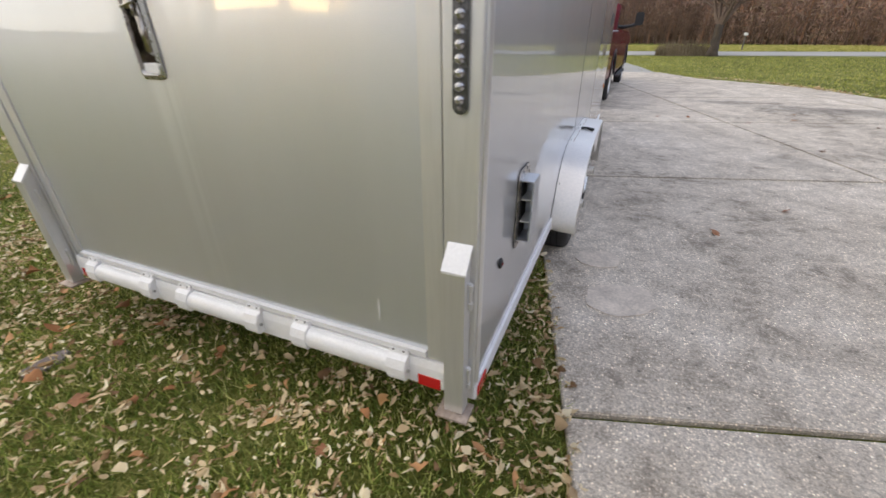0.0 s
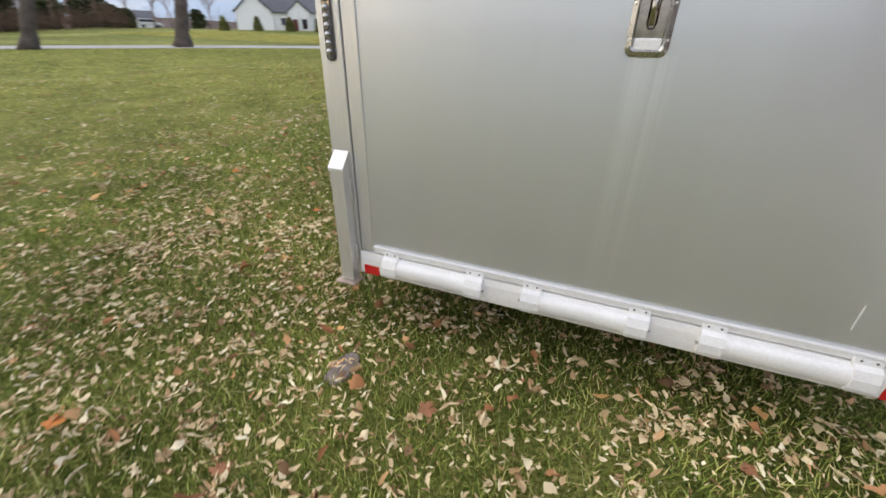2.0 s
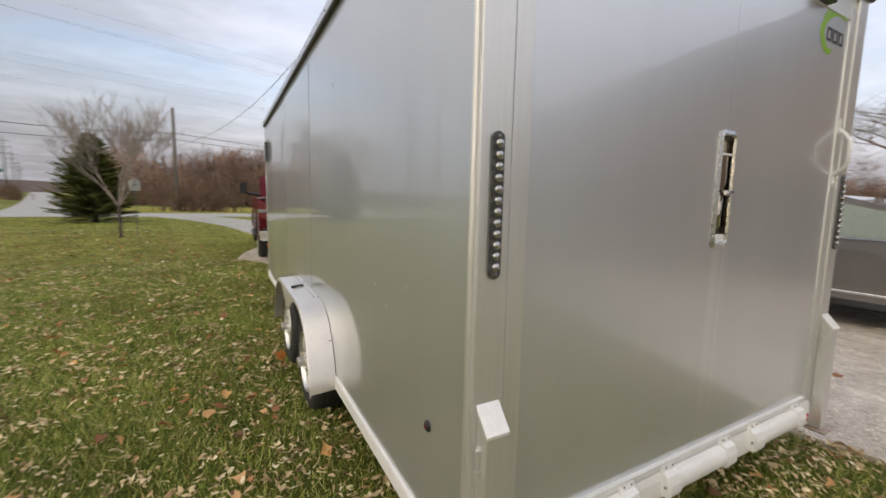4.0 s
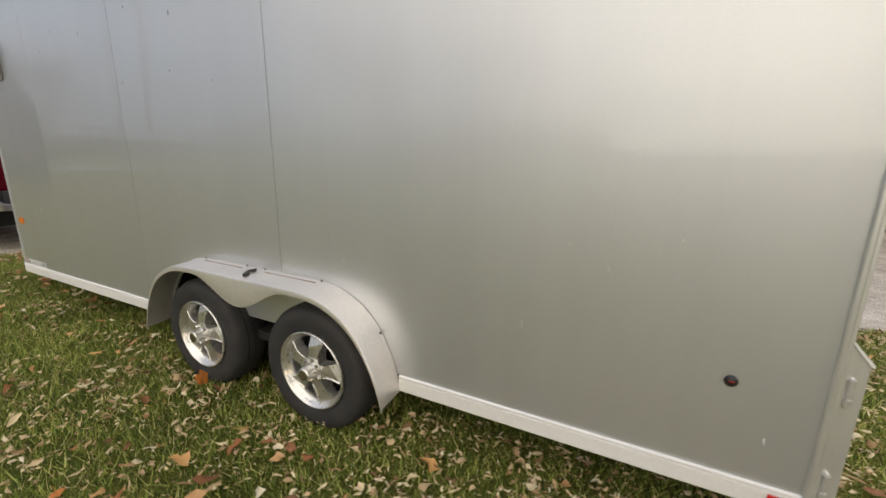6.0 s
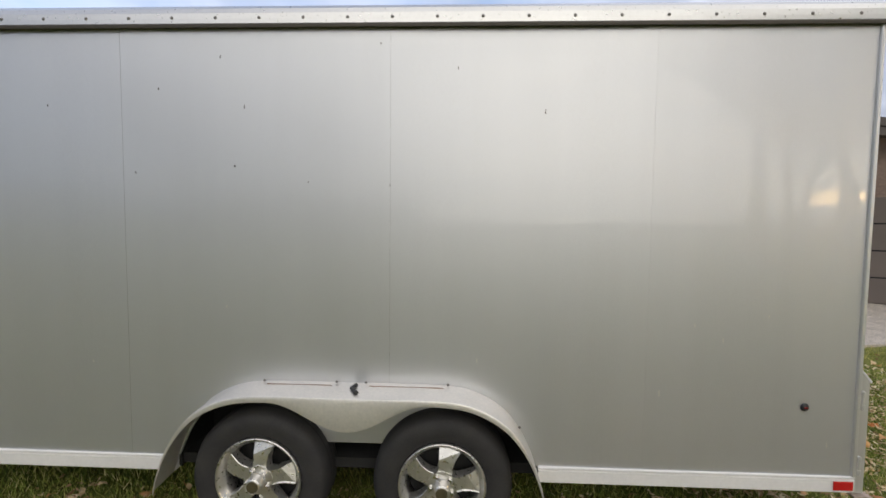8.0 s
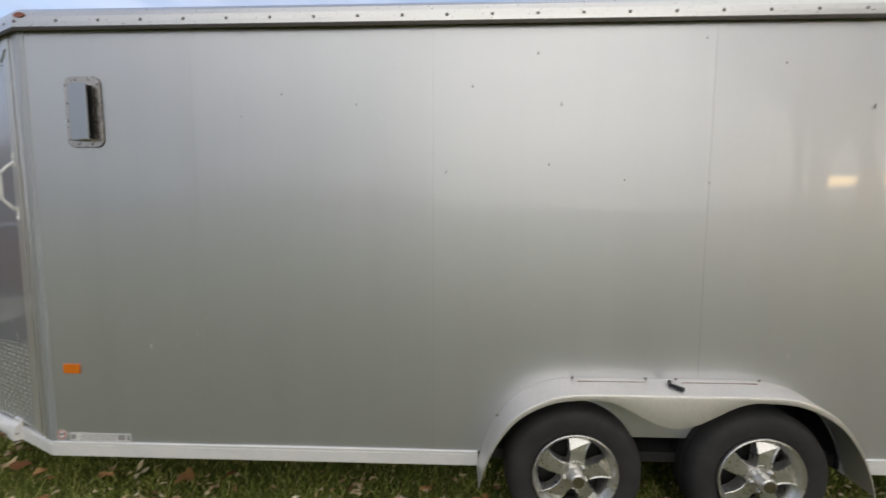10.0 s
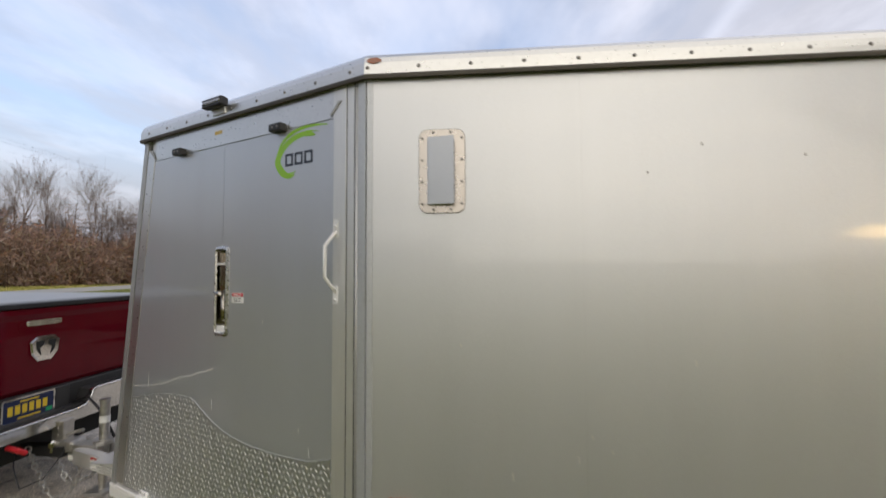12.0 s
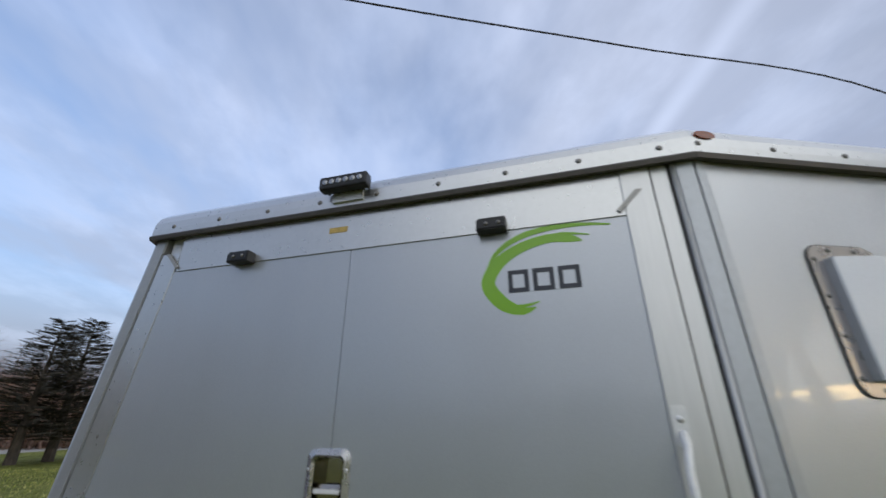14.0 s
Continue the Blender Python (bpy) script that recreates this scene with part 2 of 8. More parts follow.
def skin_material(name, color, rough, metal=0.66, wash=None):
    """Pewter-painted aluminium sheet: metal flake under a clear coat, with faint vertical drip streaks and dust low down."""
    m, n, l, b = shader(name)
    tc = n.new("ShaderNodeTexCoord")
    mp = n.new("ShaderNodeMapping")
    mp.inputs["Scale"].default_value = (6, 6, 0.3)
    l.new(tc.outputs["Object"], mp.inputs[0])
    st = n.new("ShaderNodeTexNoise")
    st.inputs["Scale"].default_value, st.inputs["Detail"].default_value = 1.0, 6
    l.new(mp.outputs[0], st.inputs["Vector"])
    gr = n.new("ShaderNodeTexNoise")
    gr.inputs["Scale"].default_value, gr.inputs["Detail"].default_value = 420, 2
    l.new(tc.outputs["Object"], gr.inputs["Vector"])
    wv = n.new("ShaderNodeTexNoise")
    wv.inputs["Scale"].default_value, wv.inputs["Detail"].default_value = 1.3, 2
    l.new(tc.outputs["Object"], wv.inputs["Vector"])
    mr = n.new("ShaderNodeMapRange")
    mr.inputs[1].default_value, mr.inputs[2].default_value, mr.inputs[3].default_value, mr.inputs[4].default_value = 0.35, 0.65, 0.985, 1.015
    l.new(st.outputs[0], mr.inputs[0])
    mg = n.new("ShaderNodeMapRange")
    mg.inputs[1].default_value, mg.inputs[2].default_value, mg.inputs[3].default_value, mg.inputs[4].default_value = 0.3, 0.7, 0.95, 1.05
    l.new(gr.outputs[0], mg.inputs[0])
    k = n.new("ShaderNodeMath")
    k.operation = "MULTIPLY"
    l.new(mr.outputs[0], k.inputs[0])
    l.new(mg.outputs[0], k.inputs[1])
    value = k.outputs[0]
    if wash:                                   # pale run-off marks below a fitting: middle, half width, top
        sp = n.new("ShaderNodeSeparateXYZ")
        l.new(tc.outputs["Object"], sp.inputs[0])
        off = n.new("ShaderNodeMath")
        off.operation, off.inputs[1].default_value = "SUBTRACT", wash[0]
        l.new(sp.outputs[0], off.inputs[0])
        ab = n.new("ShaderNodeMath")
        ab.operation = "ABSOLUTE"
        l.new(off.outputs[0], ab.inputs[0])
        across, down = n.new("ShaderNodeMapRange"), n.new("ShaderNodeMapRange")
        across.interpolation_type = down.interpolation_type = "SMOOTHSTEP"
        across.inputs[1].default_value, across.inputs[2].default_value, across.inputs[3].default_value, across.inputs[4].default_value = wash[1] * 0.3, wash[1], 1.0, 0.0
        down.inputs[1].default_value, down.inputs[2].default_value, down.inputs[3].default_value, down.inputs[4].default_value = 0.40, wash[2], 0.25, 1.0
        l.new(ab.outputs[0], across.inputs[0])
        l.new(sp.outputs[2], down.inputs[0])
        above = n.new("ShaderNodeMath")
        above.operation, above.inputs[1].default_value = "LESS_THAN", wash[2]
        l.new(sp.outputs[2], above.inputs[0])
        run = n.new("ShaderNodeTexNoise")
        run.inputs["Scale"].default_value, run.inputs["Detail"].default_value = 1.0, 3
        rm = n.new("ShaderNodeMapping")
        rm.inputs["Scale"].default_value = (60, 60, 0.6)
        l.new(tc.outputs["Object"], rm.inputs[0])
        l.new(rm.outputs[0], run.inputs["Vector"])
        rr2 = n.new("ShaderNodeMapRange")
        rr2.inputs[1].default_value, rr2.inputs[2].default_value = 0.35, 0.7
        l.new(run.outputs[0], rr2.inputs[0])
        last = None
        for q in (across.outputs[0], down.outputs[0], above.outputs[0], rr2.outputs[0]):
            m2 = n.new("ShaderNodeMath")
            m2.operation = "MULTIPLY"
            l.new(q, m2.inputs[0])
            if last is None:
                m2.inputs[1].default_value = 0.22
            else:
                l.new(last, m2.inputs[1])
            last = m2.outputs[0]
        m3 = n.new("ShaderNodeMath")
        m3.operation = "MULTIPLY_ADD"
        l.new(k.outputs[0], m3.inputs[0])
        l.new(last, m3.inputs[1])
        l.new(k.outputs[0], m3.inputs[2])
        value = m3.outputs[0]
    hs = n.new("ShaderNodeHueSaturation")
    hs.inputs["Color"].default_value = (*color, 1)
    l.new(value, hs.inputs["Value"])
    l.new(hs.outputs[0], b.inputs["Base Color"])
    b.inputs["Metallic"].default_value = metal
    rr = n.new("ShaderNodeMapRange")
    rr.inputs[1].default_value, rr.inputs[2].default_value, rr.inputs[3].default_value, rr.inputs[4].default_value = 0.3, 0.7, rough - 0.008, rough + 0.01
    l.new(st.outputs[0], rr.inputs[0])
    l.new(rr.outputs[0], b.inputs["Roughness"])
    b.inputs["Coat Weight"].default_value, b.inputs["Coat Roughness"].default_value, b.inputs["Coat IOR"].default_value = 1.0, 0.030, 1.46
    bp = n.new("ShaderNodeBump")
    bp.inputs["Strength"].default_value, bp.inputs["Distance"].default_value = 0.6, 0.006
    l.new(wv.outputs[0], bp.inputs["Height"])
    l.new(bp.outputs[0], b.inputs["Normal"])
    l.new(bp.outputs[0], b.inputs["Coat Normal"])
    return m


def concrete_material():
    """Worn exposed-aggregate concrete: dirt clouds, scrubbed pale areas, and small light and dark stones of uneven size."""
    m, n, l, b = shader("weathered_concrete")
    tc = n.new("ShaderNodeTexCoord")

    def noise_at(scale, detail, rough=0.62):
        t = n.new("ShaderNodeTexNoise")
        t.inputs["Scale"].default_value, t.inputs["Detail"].default_value, t.inputs["Roughness"].default_value = scale, detail, rough
        l.new(tc.outputs["Object"], t.inputs["Vector"])
        return t.outputs[0]

    def calc(op, a, bb, c=None):
        k = n.new("ShaderNodeMath")
        k.operation = op
        for i, v in enumerate((a, bb, c)):
            if v is None:
                continue
            if isinstance(v, (int, float)):
                k.inputs[i].default_value = v
            else:
                l.new(v, k.inputs[i])
        return k.outputs[0]

    def span(v, a, bb, c, d):
        r = n.new("ShaderNodeMapRange")
        for i, x in enumerate((a, bb, c, d)):
            r.inputs[1 + i].default_value = x
        l.new(v, r.inputs[0])
        return r.outputs[0]
    big, mid, small, grain, fine = noise_at(0.42, 5), noise_at(2.3, 7, 0.7), noise_at(13, 5, 0.65), noise_at(75, 4, 0.7), noise_at(260, 2)
    v = calc("MULTIPLY_ADD", big, 0.30, calc("MULTIPLY_ADD", mid, 0.42, calc("MULTIPLY", small, 0.28)))
    ramp = n.new("ShaderNodeValToRGB")
    ramp.color_ramp.elements[0].position, ramp.color_ramp.elements[0].color = 0.39, (0.28, 0.232, 0.180, 1)
    ramp.color_ramp.elements[1].position, ramp.color_ramp.elements[1].color = 0.60, (0.84, 0.755, 0.645, 1)
    ramp.color_ramp.elements.new(0.47).color = (0.580, 0.508, 0.415, 1)
    ramp.color_ramp.elements.new(0.54).color = (0.715, 0.635, 0.530, 1)
    l.new(v, ramp.inputs[0])
    # stones: two sizes, broken up by the grain so that none is round
    warp = n.new("ShaderNodeVectorMath")
    warp.operation = "MULTIPLY_ADD"
    nc = n.new("ShaderNodeTexNoise")
    nc.inputs["Scale"].default_value, nc.inputs["Detail"].default_value = 170, 2
    l.new(tc.outputs["Object"], nc.inputs["Vector"])
    l.new(nc.outputs["Color"], warp.inputs[0])
    warp.inputs[1].default_value = (0.010, 0.010, 0.010)
    l.new(tc.outputs["Object"], warp.inputs[2])
    light = 1.0
    for sc, lo, hi in ((85, 1.75, 0.80), (170, 1.5, 0.84)):
        vo = n.new("ShaderNodeTexVoronoi")
        vo.inputs["Scale"].default_value = sc
        l.new(warp.outputs[0], vo.inputs["Vector"])
        sep = n.new("ShaderNodeSeparateColor")
        l.new(vo.outputs["Color"], sep.inputs[0])
        stone = calc("MULTIPLY_ADD", span(sep.outputs[0], 0.55, 1.0, 0.0, lo - hi), span(vo.outputs["Distance"], 0.25, 0.5, 1.0, 0.0), hi + 0.05)
        light = calc("MULTIPLY", light, stone)
    light = calc("MULTIPLY", light, span(grain, 0.28, 0.72, 0.52, 1.48))
    light = calc("MULTIPLY", light, span(fine, 0.25, 0.75, 0.95, 1.23))
    # small dark pits and crumbs, sparse
    pit = n.new("ShaderNodeTexVoronoi")
    pit.inputs["Scale"].default_value = 9
    l.new(warp.outputs[0], pit.inputs["Vector"])
    light = calc("MULTIPLY", light, span(pit.outputs["Distance"], 0.05, 0.09, 0.45, 1.0))
    # old damp stains with ragged edges: middle, half sizes
    for cx, cy, rx, ry in ((6.2, 9.3, 1.7, 0.6), (4.6, 10.0, 0.9, 0.3), (4.4, 4.9, 0.5, 0.35), (7.5, 3.6, 0.8, 0.5)):
        mp = n.new("ShaderNodeMapping")
        mp.inputs["Location"].default_value = (-cx / rx, -cy / ry, 0)
        mp.inputs["Scale"].default_value = (1 / rx, 1 / ry, 0)
        l.new(tc.outputs["Object"], mp.inputs[0])
        ln = n.new("ShaderNodeVectorMath")
        ln.operation = "LENGTH"
        l.new(mp.outputs[0], ln.inputs[0])
        light = calc("MULTIPLY", light, span(calc("ADD", ln.outputs["Value"], calc("MULTIPLY_ADD", mid, 1.6, -0.8)), 0.55, 1.0, 0.62 if cx > 4.5 else 0.8, 1.0))
    hs = n.new("ShaderNodeHueSaturation")
    l.new(ramp.outputs[0], hs.inputs["Color"])
    l.new(light, hs.inputs["Value"])
    l.new(hs.outputs[0], b.inputs["Base Color"])
    b.inputs["Roughness"].default_value, b.inputs["Specular IOR Level"].default_value = 0.72, 0.5
    bp = n.new("ShaderNodeBump")
    bp.inputs["Strength"].default_value, bp.inputs["Distance"].default_value = 1.0, 0.008
    l.new(calc("ADD", grain, calc("MULTIPLY", small, 0.6)), bp.inputs["Height"])
    l.new(bp.outputs[0], b.inputs["Normal"])
    return m


def lawn_material():
    m, n, l, b = shader("lawn_soil")
    tc = n.new("ShaderNodeTexCoord")
    n1, n2, n3 = (n.new("ShaderNodeTexNoise") for _ in range(3))
    for t, sc, det in ((n1, 0.06, 6), (n2, 1.1, 6), (n3, 60, 6)):
        t.inputs["Scale"].default_value, t.inputs["Detail"].default_value, t.inputs["Roughness"].default_value = sc, det, 0.65
        l.new(tc.outputs["Object"], t.inputs["Vector"])
    s1 = n.new("ShaderNodeMath")
    s1.operation = "MULTIPLY_ADD"
    s1.inputs[1].default_value = 0.28
    l.new(n1.outputs[0], s1.inputs[0])
    s2 = n.new("ShaderNodeMath")
    s2.operation = "MULTIPLY_ADD"
    s2.inputs[1].default_value = 0.27
    l.new(n2.outputs[0], s2.inputs[0])
    s3 = n.new("ShaderNodeMath")
    s3.operation = "MULTIPLY"
    s3.inputs[1].default_value = 0.45
    l.new(n3.outputs[0], s3.inputs[0])
    l.new(s3.outputs[0], s2.inputs[2])
    l.new(s2.outputs[0], s1.inputs[2])
    r = n.new("ShaderNodeValToRGB")
    r.color_ramp.elements[0].position, r.color_ramp.elements[0].color = 0.37, (0.016, 0.026, 0.006, 1)
    r.color_ramp.elements[1].position, r.color_ramp.elements[1].color = 0.63, (0.48, 0.46, 0.15, 1)
    r.color_ramp.elements.new(0.5).color = (0.160, 0.175, 0.036, 1)
    l.new(s1.outputs[0], r.inputs[0])
    l.new(r.outputs[0], b.inputs["Base Color"])
    b.inputs["Roughness"].default_value, b.inputs["Specular IOR Level"].default_value = 0.9, 0.15
    bp = n.new("ShaderNodeBump")
    bp.inputs["Strength"].default_value, bp.inputs["Distance"].default_value = 1, 0.03
    l.new(n3.outputs[0], bp.inputs["Height"])
    l.new(bp.outputs[0], b.inputs["Normal"])
    return m


SKIN = skin_material("pewter_skin", (0.65, 0.665, 0.69), 0.42, 0.78)
DOORSKIN = skin_material("grey_door_skin", (0.53, 0.555, 0.60), 0.37, 0.62)
REARSKIN = skin_material("pale_pewter_door_skin", (0.69, 0.715, 0.75), 0.39, 0.77, (1.13, 0.08, 1.26))
ALU = mat("mill_aluminium", (0.74, 0.74, 0.735), 0.40, 0.72, fine=90, coarse=3, var=0.06, rvar=0.1, stretch=(1, 1, 0.06), bump=0.0004)
TRIM = mat("brushed_trim_aluminium", (0.68, 0.685, 0.68), 0.30, 0.9, fine=60, coarse=4, var=0.05, rvar=0.06)
ALU_BRIGHT = mat("bright_aluminium", (0.87, 0.87, 0.87), 0.38, 0.1, fine=120, coarse=6, var=0.08, bump=0.0003)
WHITE_RAIL = mat("oxidised_rail_aluminium", (0.84, 0.835, 0.825), 0.5, 0.1, fine=70, coarse=5, var=0.05)
CHROME = mat("polished_steel", (0.72, 0.70, 0.66), 0.12, 1.0, fine=40, coarse=8, var=0.1, rvar=0.08)
# polished latch steel; the dark reflections inside the tray are in its colour
LATCH = mat("shaded_latch_steel", (0.40, 0.375, 0.34), 0.15, 1.0, fine=50, coarse=12, var=0.2, rvar=0.1)
BEZEL = mat("bright_stainless", (0.50, 0.495, 0.49), 0.28, 0.95, fine=50, coarse=12, var=0.12, rvar=0.1)
# near black: shade of hollows and undersides as colour, also plain black parts
DARK = mat("shade_black", (0.015, 0.015, 0.015), 0.8, fine=20, var=0.3)
BLACK = mat("black_plastic", (0.018, 0.018, 0.02), 0.42, fine=150, var=0.2)
RUBBER = mat("tyre_rubber", (0.028, 0.028, 0.032), 0.72, fine=120, coarse=9, var=0.35, bump=0.0006, tint=(0.045, 0.043, 0.042))
RIM = mat("machined_rim", (0.78, 0.77, 0.745), 0.31, 0.88, fine=60, coarse=8, var=0.08)
RED_LENS = plain("red_lens", (0.55, 0.012, 0.015), 0.2, coat=0.6)
AMBER = plain("amber_lens", (0.78, 0.20, 0.01), 0.3, coat=0.4)
AMBER_DARK = plain("dark_amber_lens", (0.28, 0.06, 0.01), 0.2, coat=0.8)
CLEAR_LENS = mat("clear_lamp_lens", (0.40, 0.40, 0.41), 0.10, 0.75, coat=1.0, var=0.35, fine=160)
CONCRETE = concrete_material()
LAWN = lawn_material()
ROAD = mat("pale_road_surface", (0.38, 0.37, 0.35), 0.85, fine=30, coarse=0.4, var=0.15)


# ---- shape helpers ----
def part(name, bm, material, parent=None, label="", smooth=False):
    me = bpy.data.meshes.new(name)
    bmesh.ops.recalc_face_normals(bm, faces=bm.faces)
    if smooth:
        for f in bm.faces:
            f.smooth = True
    bm.to_mesh(me)
    bm.free()
    me.materials.append(material)
    ob = new(name, me)
    if parent:
        ob.parent = parent
    if label:
        ob["label"] = label
    return ob


def quick(name, verts, faces, material, parent=None, label="", smooth=False):
    """A mesh straight from arrays, for what has very many faces."""
    me = bpy.data.meshes.new(name)
    me.from_pydata(verts, [], faces)
    me.materials.append(material)
    if smooth:
        me.polygons.foreach_set("use_smooth", [True] * len(me.polygons))
    me.update()
    ob = new(name, me)
    if parent:
        ob.parent = parent
    if label:
        ob["label"] = label
    return ob


def thing(name, label, category, group="", kind=""):
    return tagged(new(name), label, category, group, kind)


def B():
    return bmesh.new()


class Frame:
    """A wall's own axes: s along it, n out of it, z up."""

    def __init__(self, ox, oy, sx, sy, nx, ny):
        self.o, self.s, self.n = Vector((ox, oy, 0)), Vector((sx, sy, 0)), Vector((nx, ny, 0))

    def __call__(self, s, n, z):
        return self.o + self.s * s + self.n * n + Vector((0, 0, z))


WORLD = Frame(0, 0, 1, 0, 0, 1)


def box(bm, f, s0, s1, n0, n1, z0, z1, bev=0.0, seg=2):
    vs = [bm.verts.new(f(s, n, z)) for z in (z0, z1) for n in (n0, n1) for s in (s0, s1)]
    fs = [bm.faces.new([vs[i] for i in q]) for q in ((0, 1, 3, 2), (4, 6, 7, 5), (0, 4, 5, 1), (2, 3, 7, 6), (0, 2, 6, 4), (1, 5, 7, 3))]
    if bev:
        es = list({e for fc in fs for e in fc.edges})
        bmesh.ops.recalc_face_normals(bm, faces=fs)
        bmesh.ops.bevel(bm, geom=es, offset=bev, segments=seg, affect="EDGES", profile=0.5)
    return bm


def prism(bm, pts, f, lo, hi, axis="n", bev=0.0):
    """Extrudes an outline. axis n: outline in (s, z); axis z: in (s, n); axis s: in (n, z)."""
    def at(p, k):
        a, b = p
        return f(a, k, b) if axis == "n" else f(a, b, k) if axis == "z" else f(k, a, b)
    lo_v = [bm.verts.new(at(p, lo)) for p in pts]
    hi_v = [bm.verts.new(at(p, hi)) for p in pts]
    fs = [bm.faces.new(lo_v), bm.faces.new(hi_v[::-1])]
    m = len(pts)
    for i in range(m):
        fs.append(bm.faces.new((lo_v[i], lo_v[(i + 1) % m], hi_v[(i + 1) % m], hi_v[i])))
    if bev:
        bmesh.ops.recalc_face_normals(bm, faces=fs)
        es = [e for e in hi_v[0].link_edges]
        es = list({e for fc in fs[:2] for e in fc.edges})
        bmesh.ops.bevel(bm, geom=es, offset=bev, segments=2, affect="EDGES")
    return bm


def sweep(bm, pts, r, seg=8, caps=True):
    """A round bar along points; r: one radius, or one a point."""
    pts = [Vector(p) for p in pts]
    rs = r if isinstance(r, (list, tuple)) else [r] * len(pts)
    rings, up = [], None
    for i, p in enumerate(pts):
        d = (pts[min(i + 1, len(pts) - 1)] - pts[max(i - 1, 0)]).normalized()
        if up is None:
            up = d.orthogonal().normalized()
        up = (up - d * up.dot(d)).normalized()
        side = d.cross(up)
        rings.append([bm.verts.new(p + (up * math.cos(a) + side * math.sin(a)) * rs[i]) for a in (2 * math.pi * k / seg for k in range(seg))])
    for a, b in zip(rings, rings[1:]):
        for k in range(seg):
            bm.faces.new((a[k], a[(k + 1) % seg], b[(k + 1) % seg], b[k]))
    if caps:
        bm.faces.new(rings[0][::-1])
        bm.faces.new(rings[-1])
    return bm


def lathe(bm, f, centre, prof, seg=32, axis="n", close=False):
    """Turns (radius, out) pairs about an axis through centre (s, n, z)."""
    cs, cn, cz = centre
    rings = []
    for r, o in prof:
        ring = []
        for k in range(seg):
            a = 2 * math.pi * k / seg
            u, v = r * math.cos(a), r * math.sin(a)
            ring.append(bm.verts.new(f(cs + u, cn + o, cz + v) if axis == "n" else f(cs + u, cn + v, cz + o) if axis == "z" else f(cs + o, cn + u, cz + v)))
        rings.append(ring)
    pairs = list(zip(rings, rings[1:])) + ([(rings[-1], rings[0])] if close else [])
    for a, b in pairs:
        for k in range(seg):
            bm.faces.new((a[k], a[(k + 1) % seg], b[(k + 1) % seg], b[k]))
    if not close:
        for ring, r in ((rings[0], prof[0][0]), (rings[-1], prof[-1][0])):
            bm.faces.new(ring)
    return bm


def rounded(s0, s1, z0, z1, r, k=4):
    """The outline of a rectangle with round corners."""
    out = []
    for cx, cz, a0 in ((s1 - r, z1 - r, 0), (s0 + r, z1 - r, 90), (s0 + r, z0 + r, 180), (s1 - r, z0 + r, 270)):
        for i in range(k + 1):
            a = radians(a0 + 90 * i / k)
            out.append((cx + r * math.cos(a), cz + r * math.sin(a)))
    return out


def bar_text(f, text, s, n, z, size, material, parent, mirrored=False, name="lettering"):
    """Lettering in the built-in font, flat on a wall."""
    cu = bpy.data.curves.new("lettering", "FONT")
    cu.body, cu.size, cu.align_x, cu.extrude = text, size, "CENTER", 0.0004
    tmp = bpy.data.objects.new("lettering", cu)
    scene.collection.objects.link(tmp)
    dg = bpy.context.evaluated_depsgraph_get()
    me = bpy.data.meshes.new_from_object(tmp.evaluated_get(dg))
    bpy.data.objects.remove(tmp)
    sign = -1 if mirrored else 1
    for v in me.vertices:
        v.co = f(s + sign * v.co.x, n + v.co.z, z + v.co.y)
    me.materials.clear()
    me.materials.append(material)
    ob = new(name, me)
    ob.parent = parent
    return ob


def smooth01(a, b, x):
    t = min(1.0, max(0.0, (x - a) / (b - a)))
    return t * t * (3 - 2 * t)


def ground_z(x, y):
    """The lie of the land: flat round the trailer, rising a little far off to the north-west."""
    north = smooth01(-34, -24, math.degrees(math.atan2(x, y)))
    return (1.5 + 1.1 * north) * smooth01(45, 120 + 180 * north, math.hypot(x, y)) * smooth01(25, -40, x) * (1 - 0.9 * smooth01(-58, -70, math.degrees(math.atan2(x, y))))

# ---- ground ----
def build_ground():
    k = 90
    co = [math.copysign(abs(u) ** 2.6 * 900, u) for u in (2 * i / k - 1 for i in range(k + 1))]
    vs = [(x, y + 3, ground_z(x, y + 3) + (0.012 * noise.noise(Vector((x * 0.7, y * 0.7, 3))) if abs(x) < 40 and abs(y) < 40 else 0)) for y in co for x in co]
    fs = [(j * (k + 1) + i, j * (k + 1) + i + 1, (j + 1) * (k + 1) + i + 1, (j + 1) * (k + 1) + i) for j in range(k) for i in range(k)]
    ob = quick("ground", vs, fs, LAWN, smooth=True)
    return tagged(ob, "autumn lawn and fields of green and yellowing grass", "ground", kind="structure")


